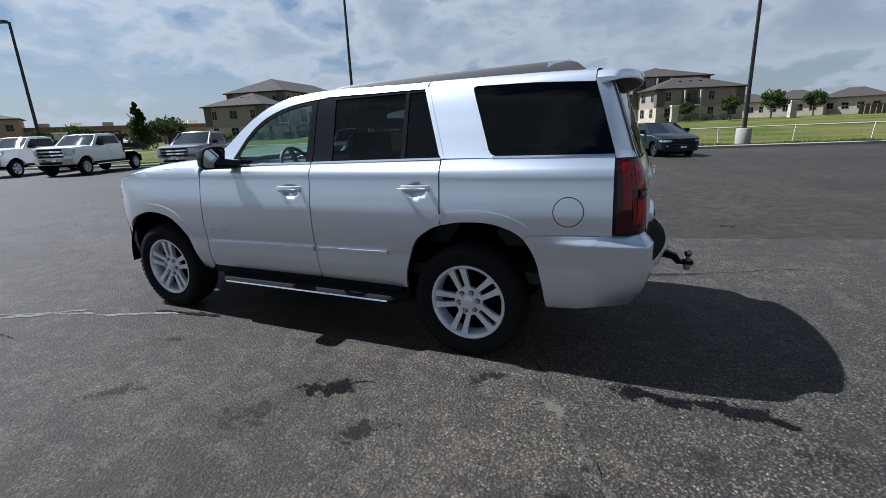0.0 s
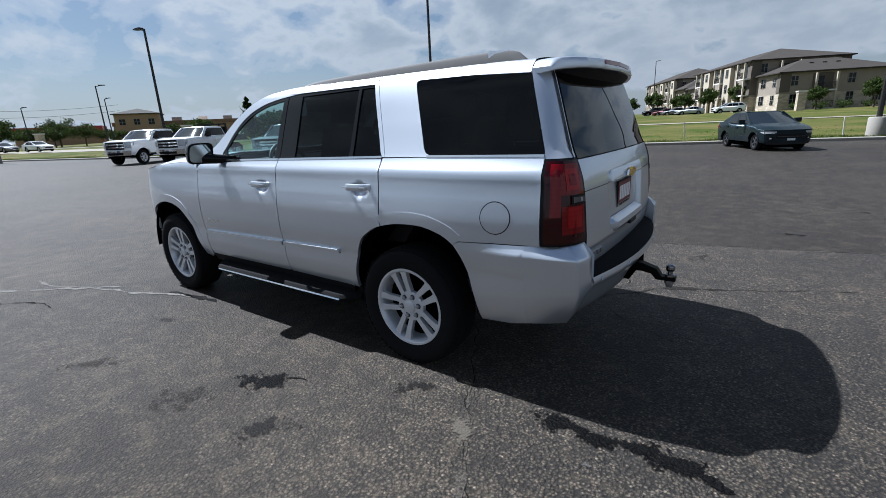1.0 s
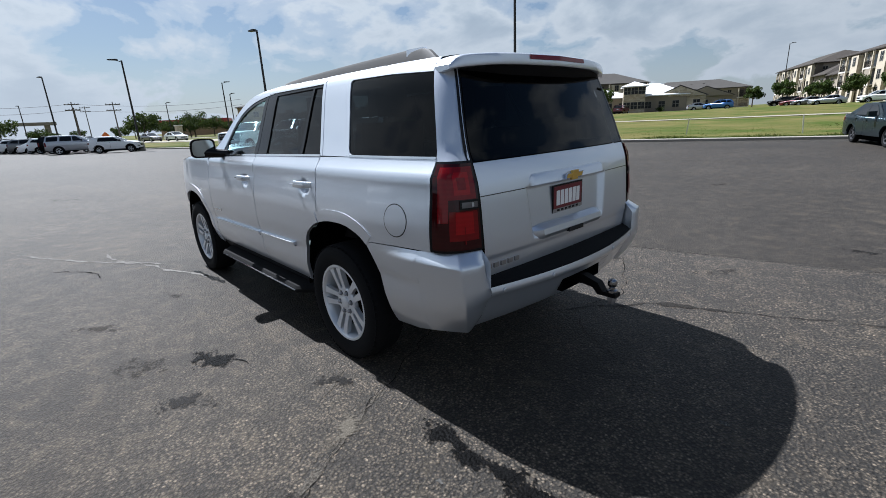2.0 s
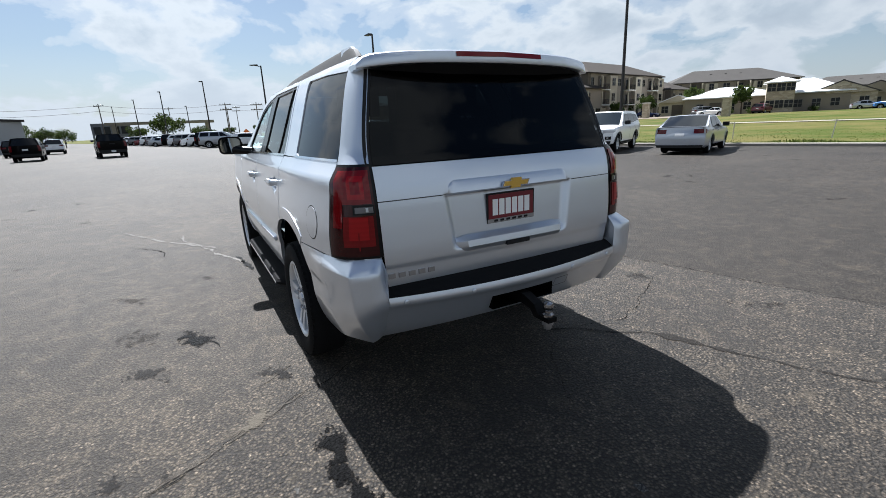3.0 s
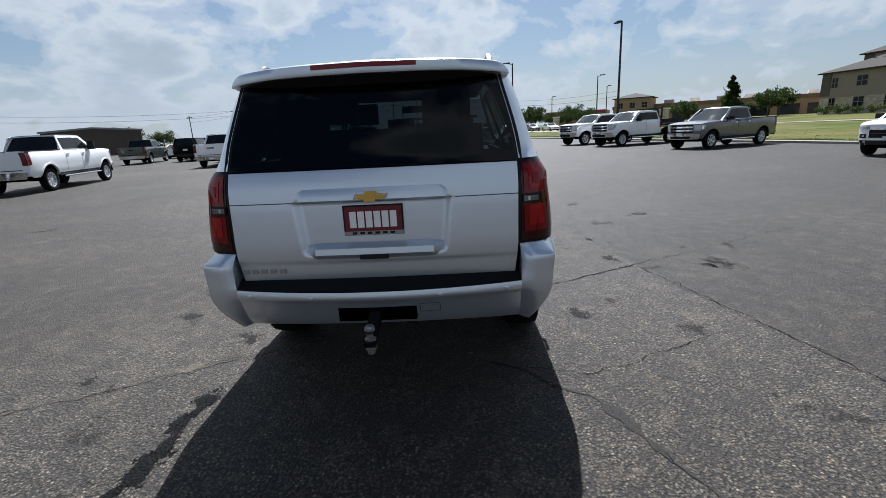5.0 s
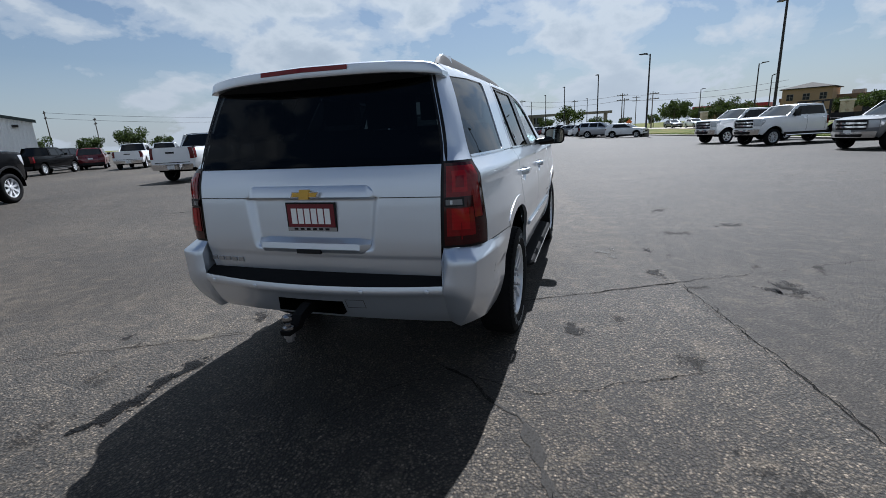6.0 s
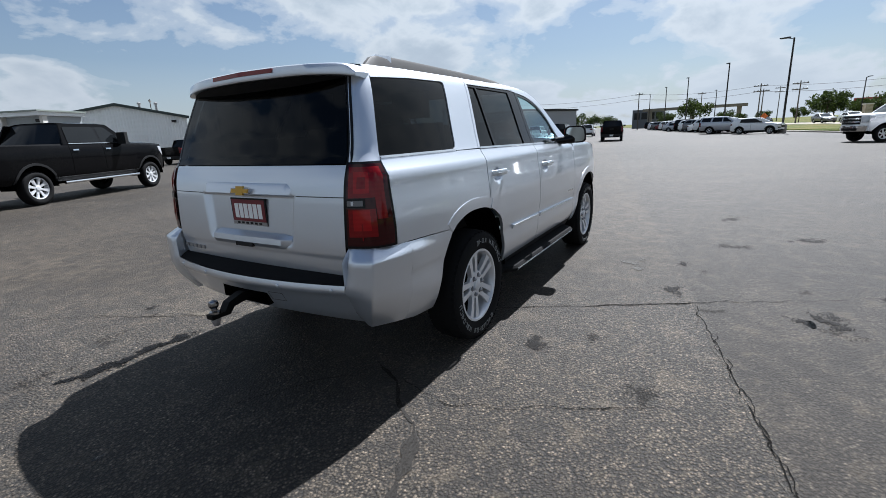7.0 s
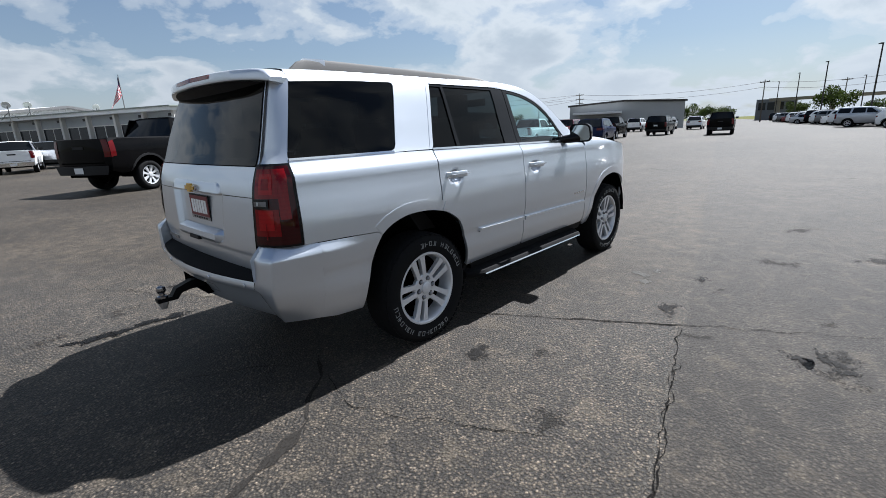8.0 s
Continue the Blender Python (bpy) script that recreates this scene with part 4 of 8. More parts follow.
    def flank_y(x, z):
        seam = 0.8775 + 0.015 * (x - 0.415) / 0.47
        out = line([(0.42, 0.006), (0.625, 0.024), (seam - 0.052, 0.022), (seam, 0.0)], z)
        return half_width(x, z) + out * smoothstep(0.44, 0.80, x)

    def bumper(u, z, s=1):
        g = 0.762
        if abs(u) <= 1:
            return (BX(z) - SAG * u * u, s * u * g, z)
        # two planes that meet in an upright crease, with the lamp's foot above them
        p0 = Vector((bump_edge(z), g))
        p1 = Vector((line([(0.43, 0.985), (0.55, 1.060), (0.64, 1.086), (0.835, 1.080), (0.890, 1.010)], z), line([(0.43, 0.815), (0.55, 0.890), (0.64, 0.925), (0.835, 0.940), (0.890, 0.890)], z)))
        p2 = Vector((0.80, flank_y(0.80, z)))
        t = u - 1
        p = p0.lerp(p1, t / 0.4) if t < 0.4 else p1.lerp(p2, (t - 0.4) / 0.6)
        if t < 0.4:
            p.x += 0.010 * math.sin(math.pi * t / 0.4)
        else:
            p.y += 0.006 * math.sin(math.pi * (t - 0.4) / 0.6)
        return (p.x, s * p.y, z)
    hole = lambda u, z: abs(u) < 0.272 and 0.528 < z < 0.605
    us = sorted(set([round(v, 4) for v in span(-1, 1, 40)] + [-0.272, 0.272]))
    zs = sorted(set([0.495, 0.51, 0.528, 0.56, 0.605, 0.63, 0.645, 0.66, 0.68, 0.695, 0.70]))
    bmp = sheet("rear_bumper", us, zs, lambda u, z: bumper(u, z - 0.040 * u * u * max(0.0, 0.528 - z) / 0.033), SILVER, car, skip=hole)
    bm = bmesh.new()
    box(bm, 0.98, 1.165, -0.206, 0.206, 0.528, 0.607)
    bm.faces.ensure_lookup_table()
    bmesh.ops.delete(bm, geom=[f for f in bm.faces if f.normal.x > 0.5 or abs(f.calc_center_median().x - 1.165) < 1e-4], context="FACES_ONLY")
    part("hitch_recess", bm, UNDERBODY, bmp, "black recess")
    for s in (-1, 1):
        levels = [0.0, 0.08, 0.2, 0.3, 0.4, 0.48, 0.6, 0.72, 0.8, 0.862, 0.884, 0.92, 0.97, 1.0]

        def wrap(u, k, s=s):
            zb = line([(1.0, 0.455), (1.4, 0.437), (2.0, 0.428)], u)
            zt = line([(1.0, 0.889), (1.75, 0.889), (2.0, 0.8865)], u)
            z = zb + (zt - zb) * k
            return bumper(u, z, s)
        sheet("bumper_corner", [1.0, 1.1, 1.2, 1.3, 1.37, 1.39, 1.41, 1.43, 1.5, 1.6, 1.7, 1.8, 1.9, 2.0], levels, wrap, SILVER, bmp, flip=s < 0)
        # inner cheek beside the step pad
        sheet("bumper_cheek", [0, 0.5, 1], span(0.695, 0.889, 6), lambda k, z, s=s: (bump_edge(z) - k * (bump_edge(z) - 1.0), s * 0.762, z), SILVER, bmp, flip=s > 0)

        def flank(x, z, s=s):
            return (x, s * flank_y(x, z), z)
        skin("bumper_flank", [(0.415, 0.8735), (0.62, 0.882), (0.80, 0.8865), (0.80, 0.428), (0.70, 0.405), (0.512, 0.395)] + smooth_line(REAR_ARCH[:4]), flank, SILVER, bmp, flip=s > 0, step=0.025)
        sheet("lamp_shelf", span(1, 2, 12), [0, 1], lambda u, k, s=s: tuple(Vector(bumper(u, 0.888, s)).lerp(Vector(tail(u, 0.894, s)) * 0.99 + Vector((0, 0, 0.009)), k)), SILVER, bmp, flip=s > 0)
        # parking sensors
        for u in (0.44, 0.895):
            p = Vector(bumper(u, 0.672, s))
            bm = bmesh.new()
            lathe(bm, [(0.013, 0.0), (0.013, 0.004), (0.010, 0.006), (0.001, 0.006)], 14, "X")
            part("parking_sensor", bm, SILVER, bmp, "", True, 0, pose(p.x - 0.001, p.y, p.z))
    for k, (y0, y1, za, zb) in enumerate(((0.225, 0.33, 0.562, 0.565), (0.225, 0.33, 0.615, 0.618), (0.224, 0.227, 0.562, 0.618), (0.329, 0.332, 0.562, 0.618))):
        sheet("cover_gap", span(y0 / 0.762, y1 / 0.762, 4), [za, zb], lambda u, z: (bumper(u, z)[0] + 0.0012, bumper(u, z)[1], z), GREY_PLASTIC, bmp, "thin gap")
    # step pad: ribbed black sheet from the gate's foot to the bumper's lip
    sheet("step_pad", span(-1, 1, 40), [0, 0.08, 0.2, 0.22, 0.34, 0.36, 0.5, 0.52, 0.66, 0.68, 0.82, 0.84, 0.97, 1.0], lambda u, k: (1.03 + k * (BX(0.70) - 0.003 - 1.03) - (0.03 + 0.07 * k) * u * u, u * 0.762, 0.742 - 0.040 * k ** 2 + (0.004 if int(k * 12.5) % 2 else 0.0)), RUBBER, bmp, "ribbed black step pad")
    # handle bar under the plate
    hb = bmesh.new()
    sec = [(0.0, -0.004), (0.040, 0.002), (0.054, 0.026), (0.049, 0.058), (0.0, 0.080)]

    def bar(t, p):
        a = abs(t)
        k = 1 - 0.75 * smoothstep(0.86, 1.0, a)
        z = 0.852 + p[1] * (1 - 0.12 * smoothstep(0.8, 1.0, a)) + 0.012 * smoothstep(0.85, 1.0, a) * (1 if p[1] < 0.01 else 0)
        return (GATE_X(0.9) - 0.026 + p[0] * k - BOW * (t * 0.36 / 0.79) ** 2, t * 0.358, z)
    strip_sweep(hb, sec, bar, span(-1, 1, 30))
    grip = part("gate_handle", hb, SILVER, car, "", True)
    bm = bmesh.new()
    box(bm, 1.10, 1.1235, -0.075, 0.075, 0.853, 0.876)
    part("grip_recess", bm, BLACK_TRIM, grip, "dark grip recess", False, 0.004)
    # raised brow over the plate
    bw = bmesh.new()

    def brow(t, p):
        a = abs(t)
        k = 1 - 0.9 * smoothstep(0.90, 1.0, a)
        zt = 1.220 - 0.034 * smoothstep(0.86, 1.0, a)
        z = 1.152 + (zt - 1.152) * p[1]
        return (GATE_X(z) - 0.012 + p[0] * k - BOW * (t * 0.412 / 0.785) ** 2, t * 0.412, z)
    strip_sweep(bw, [(0.0, 0.0), (0.020, 0.0), (0.026, 0.10), (0.023, 0.75), (0.015, 0.96), (0.0, 1.0)], brow, span(-1, 1, 44))
    part("gate_brow", bw, SILVER, car, "", True)
    # shut line across the gate
    for s in (-1, 1):
        sheet("crease_line", span(0.53, 0.995, 12), [1.149, 1.154], lambda u, z, s=s: (gate(u, z)[0] + 0.0008, s * gate(u, z)[1], z), GREY_PLASTIC, car, "shut line", flip=s < 0)
    # model script as plain bars
    for k in range(5):
        y = -0.735 + k * 0.052
        z = 0.790
        p = gate(y / GATE_HALF(z), z)
        bm = boxed(p[0] - 0.006, p[0] + 0.009, y, y + 0.034, z - 0.012, z + 0.012)
        part("badge_bar", bm, STEEL, car, "small dull metal bar", False, 0.002, pose(0, 0, 0))
    # gold emblem
    bm = bmesh.new()
    x0 = GATE_X(1.18) + 0.018
    prism(bm, [(x0, -0.088, 1.160), (x0, 0.080, 1.160), (x0, 0.092, 1.190), (x0, -0.076, 1.190)], (0.012, 0, 0))
    part("emblem_rim", bm, CHROME, car, "chrome rim of a gold emblem", False, 0.003)
    bm = bmesh.new()
    prism(bm, [(x0 + 0.002, -0.078, 1.164), (x0 + 0.002, 0.072, 1.164), (x0 + 0.002, 0.082, 1.186), (x0 + 0.002, -0.068, 1.186)], (0.013, 0, 0))
    part("emblem_bar", bm, GOLD, car, "gold emblem", False, 0.002)
    bm = bmesh.new()
    prism(bm, [(x0, -0.034, 1.150), (x0, 0.026, 1.150), (x0, 0.036, 1.202), (x0, -0.024, 1.202)], (0.0165, 0, 0))
    part("emblem_block", bm, GOLD, car, "gold emblem", False, 0.002)
    # plate: dark red, with plain white bars for its word, in a dark frame
    xp = GATE_X(1.04) - 0.031
    plate = part("number_plate", boxed(xp, xp + 0.006, -0.158, 0.158, 0.967, 1.127), BLACK_TRIM, car, "dark red plate in a thin dark frame", False, 0.003)
    part("plate_face", boxed(xp + 0.004, xp + 0.008, -0.149, 0.149, 0.990, 1.118), PLATE_RED, plate, "dark red plate")
    part("plate_frame_foot", boxed(xp + 0.005, xp + 0.0085, -0.156, 0.156, 0.969, 0.989), STEEL, plate, "silver frame foot")
    for k in range(6):
        y = -0.124 + k * 0.0425
        part("white_bar", boxed(xp + 0.007, xp + 0.0095, y, y + 0.034, 1.008, 1.094), PLATE_WHITE, plate, "white bar")
        part("dark_bar", boxed(xp + 0.007, xp + 0.0095, -0.115 + k * 0.04, -0.09 + k * 0.04, 0.973, 0.985), BLACK_TRIM, plate, "dark bar")
    # tow ball on its bar
    bm = bmesh.new()
    prism(bm, [(1.05, -0.033, 0.53), (1.20, -0.033, 0.535), (1.26, -0.033, 0.525), (1.29, -0.033, 0.49), (1.402, -0.033, 0.49), (1.402, -0.033, 0.515), (1.32, -0.033, 0.515), (1.29, -0.033, 0.56), (1.20, -0.033, 0.59), (1.05, -0.033, 0.59)], (0, 0.056, 0))
    hitch = part("tow_hitch", bm, plain("black_hitch_paint", (0.004, 0.004, 0.0045), 0.5, 0.0, 0.2, 60.0, 0.0, 0.0, 0.1), car, "black drop hitch with a chrome ball", False, 0.005)
    bm = bmesh.new()
    lathe(bm, [(0.014, 0.515), (0.030, 0.516), (0.030, 0.528), (0.016, 0.534), (0.016, 0.545), (0.024, 0.555), (0.028, 0.570), (0.024, 0.586), (0.012, 0.594), (0.001, 0.595)], 20, "Z")
    part("tow_ball", bm, plain("worn_dark_chrome", (0.30, 0.30, 0.31), 0.2, 1.0, 0.2), hitch, "chrome ball", True, 0, pose(1.367, -0.005, 0))
    bm = bmesh.new()
    lathe(bm, [(0.030, 0.490), (0.030, 0.468), (0.022, 0.466), (0.020, 0.445), (0.001, 0.445)], 6, "Z")
    part("ball_nut", bm, STEEL, hitch, "", False, 0, pose(1.367, -0.005, 0))
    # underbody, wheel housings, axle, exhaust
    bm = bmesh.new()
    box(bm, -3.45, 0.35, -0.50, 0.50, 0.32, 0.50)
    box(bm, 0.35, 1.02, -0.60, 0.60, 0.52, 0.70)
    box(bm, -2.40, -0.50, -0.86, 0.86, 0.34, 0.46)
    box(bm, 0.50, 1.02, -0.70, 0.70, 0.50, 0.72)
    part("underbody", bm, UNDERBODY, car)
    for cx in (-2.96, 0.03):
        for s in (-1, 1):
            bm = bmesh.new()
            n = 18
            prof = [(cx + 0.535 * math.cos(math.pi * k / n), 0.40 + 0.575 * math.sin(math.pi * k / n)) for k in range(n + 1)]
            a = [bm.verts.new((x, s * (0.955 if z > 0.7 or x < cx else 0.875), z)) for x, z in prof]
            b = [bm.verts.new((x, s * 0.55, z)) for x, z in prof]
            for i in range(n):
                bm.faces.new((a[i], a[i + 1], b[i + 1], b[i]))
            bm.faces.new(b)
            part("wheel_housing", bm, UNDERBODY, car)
    first = build_wheel(car, pose(0.0, -0.875, 0.388), False)
    copy_thing(first, pose(-2.952, -0.875, 0.388, 0, 20, 0))
    other = build_wheel(car, pose(0.0, 0.875, 0.388, 0, 0, 180), True)
    copy_thing(other, pose(-2.952, 0.875, 0.388, 0, -49, 180))
    # antenna fin
    bm = bmesh.new()
    prism(bm, [(-0.98, -0.018, 1.875), (-0.78, -0.018, 1.875), (-0.80, -0.008, 1.93), (-0.85, -0.006, 1.935)], (0, 0.036, 0))
    part("antenna_fin", bm, SILVER, car, "", False, 0.005)
    # cabin
    part("cabin_floor", boxed(-2.55, 0.95, -0.80, 0.80, 0.50, 0.58), CABIN, car)
    bm = bmesh.new()
    strip_sweep(bm, [(-2.40, 1.15), (-2.35, 1.27), (-2.15, 1.285), (-1.98, 1.25), (-1.93, 1.15), (-1.98, 0.95), (-2.1, 0.75), (-2.4, 0.75)], lambda t, p: (p[0], -0.82 + 1.64 * t, p[1]), span(0, 1, 8))
    part("dashboard", bm, CABIN, car, "dark dashboard", True)
    for s in (-1, 1):
        for a, b in ((-2.30, -1.22), (-1.20, 0.85)):
            part("door_lining", boxed(a, b, s * 0.86 - 0.02, s * 0.86 + 0.02, 1.0, 1.29), CABIN, car)
    bm = bmesh.new()
    n = 28
    ring = [(0.185 * math.cos(2 * math.pi * k / n), 0.185 * math.sin(2 * math.pi * k / n), 0) for k in range(n + 1)]
    tube(bm, ring, 0.016, 8, False)
    box(bm, -0.17, 0.17, -0.02, 0.02, -0.012, 0.012)
    box(bm, -0.02, 0.02, -0.17, 0.0, -0.012, 0.012)
    lathe(bm, [(0.06, -0.02), (0.06, 0.02), (0.001, 0.03)], 16, "Z")
    part("steering_wheel", bm, CABIN, car, "dark steering wheel", True, 0, pose(-1.80, -0.40, 1.24, 0, 68, 0))

    def seat(x, y, w, head=True, h=0.62):
        bm = bmesh.new()
        sec = [(-0.42, 0.78), (-0.40, 0.90), (-0.02, 0.88), (0.06, 0.95), (0.20, 0.90 + h), (0.26, 0.90 + h), (0.22, 0.88), (0.10, 0.72), (-0.35, 0.70)]
        strip_sweep(bm, sec, lambda t, p: (x + p[0], y + w * (t - 0.5) * (1 - 0.1 * (p[1] > 1.3)), p[1]), [0, 0.08, 0.2, 0.8, 0.92, 1])
        st = part("seat", bm, SEAT_TAN, car, "dark leather seat", True)
        for dy in ((0,) if w < 0.8 else (-w / 3, w / 3)):
            part("headrest", boxed(x + 0.19, x + 0.29, y + dy - 0.13, y + dy + 0.13, 0.94 + h, 1.12 + h), SEAT_TAN, st, "", False, 0.035)
    for y in (-0.40, 0.40):
        seat(-1.22, y, 0.52)
        seat(-0.35, y, 0.54)
    seat(0.52, 0.0, 1.2, True, 0.56)
    bm = boxed(-1.80, -1.78, -0.13, 0.13, 1.68, 1.75)
    part("inner_mirror", bm, CABIN, car, "", False, 0.008)
    part("headliner", boxed(-1.45, 0.78, -0.66, 0.66, 1.785, 1.80), plain("grey_headlining", (0.18, 0.18, 0.17), 0.9), car)
    return car


SUV = build_suv()

# ---- other vehicles on the lot: rear axle at the origin, nose towards -x ----
TINT = plain("dark_tinted_glass", (0.007, 0.008, 0.009), 0.05, 0.0, 0.1, 20.0, 0.0, 0.0, 0.25)
SCREEN = plain("windscreen_dark_glass", (0.012, 0.016, 0.019), 0.03, 0.0, 0.1, 20.0, 0.0, 0.0, 0.3)
LAMP_RED = lens_plastic("deep_red_lamp", (0.11, 0.003, 0.005), 0.15)
PLATE = plain("pale_number_plate", (0.7, 0.7, 0.7), 0.5)
PAINTS = {
    "white": paint("white_paint", (0.85, 0.86, 0.87), 0.0, 0.28, 0.05),
    "black": paint("black_paint", (0.003, 0.003, 0.0035), 0.0, 0.2, 0.004),
    "grey": paint("grey_metallic_paint", (0.13, 0.135, 0.145), 0.5, 0.3, 0.05),
    "silver": paint("pale_silver_paint", (0.42, 0.44, 0.48), 0.6, 0.3, 0.05),
    "teal": paint("dull_teal_grey_paint", (0.015, 0.024, 0.029), 0.45, 0.25, 0.03),
    "navy": paint("navy_paint", (0.012, 0.02, 0.055), 0.3, 0.25, 0.03),
    "red": paint("dark_red_paint", (0.13, 0.010, 0.016), 0.3, 0.25, 0.03),
    "green": paint("grey_green_paint", (0.065, 0.075, 0.07), 0.4, 0.3, 0.04),
    "blue": paint("bright_blue_paint", (0.03, 0.14, 0.42), 0.2, 0.3, 0.03),
}
WHEEL_MESHES = {}


def wheel_meshes(style):
    """Tyre and rim meshes of radius 1, shared by all wheels of a style."""
    if style in WHEEL_MESHES:
        return WHEEL_MESHES[style]
    bm = bmesh.new()
    lathe(bm, [(0.62, -0.24), (0.72, -0.32), (0.92, -0.31), (0.985, -0.24), (1.0, -0.1), (1.0, 0.1), (0.985, 0.25), (0.9, 0.31), (0.62, 0.25)], 28)
    me_t = bpy.data.meshes.new("tyre")
    bmesh.ops.recalc_face_normals(bm, faces=bm.faces)
    bm.to_mesh(me_t)
    bm.free()
    me_t.materials.append(RUBBER)
    me_t.polygons.foreach_set("use_smooth", [True] * len(me_t.polygons))
    bm = bmesh.new()
    lathe(bm, [(0.66, -0.25), (0.635, -0.275), (0.60, -0.26), (0.57, -0.10), (0.56, 0.05)], 28)
    spokes, hw = {"five": (5, 0.075), "six": (6, 0.07), "many": (10, 0.05), "eight": (8, 0.075), "black": (5, 0.085)}[style]
    for k in range(spokes):
        m = Matrix.Rotation(2 * math.pi * k / spokes + 0.3, 4, "Y")
        vs = []
        for r, w_, y in ((0.08, hw * 0.8, -0.2), (0.35, hw * 0.85, -0.225), (0.61, hw * 1.35, -0.25)):
            vs.append([bm.verts.new(m @ Vector(p)) for p in ((r, y, -w_), (r, y, w_), (r, y + 0.09, w_), (r, y + 0.09, -w_))])
        for p, q in zip(vs, vs[1:]):
            for i in range(4):
                j = (i + 1) % 4
                bm.faces.new((p[i], p[j], q[j], q[i]))
    lathe(bm, [(0.17, -0.10), (0.17, -0.22), (0.12, -0.25), (0.001, -0.255)], 16)
    me_r = bpy.data.meshes.new("rim")
    bmesh.ops.recalc_face_normals(bm, faces=bm.faces)
    bm.to_mesh(me_r)
    bm.free()
    me_r.materials.append(ALLOY_DARK if style == "black" else ALLOY)
    bm = bmesh.new()
    lathe(bm, [(0.57, 0.0), (0.001, 0.0)], 20)
    me_b = bpy.data.meshes.new("brake")
    bm.to_mesh(me_b)
    bm.free()
    me_b.materials.append(UNDERBODY)
    WHEEL_MESHES[style] = (me_t, me_r, me_b)
    return WHEEL_MESHES[style]


def simple_wheel(parent, x, s, y, r, style, dark=False):
    w = new("wheel")
    w.parent = parent
    w.matrix_basis = pose(x, s * y, r, 0, 31 * x, 0 if s < 0 else 180) @ Matrix.Diagonal((r, r * 0.95, r, 1))
    for nm, me in zip(("tyre", "rim", "brake"), wheel_meshes(style)):
        attach(nm, me, w)


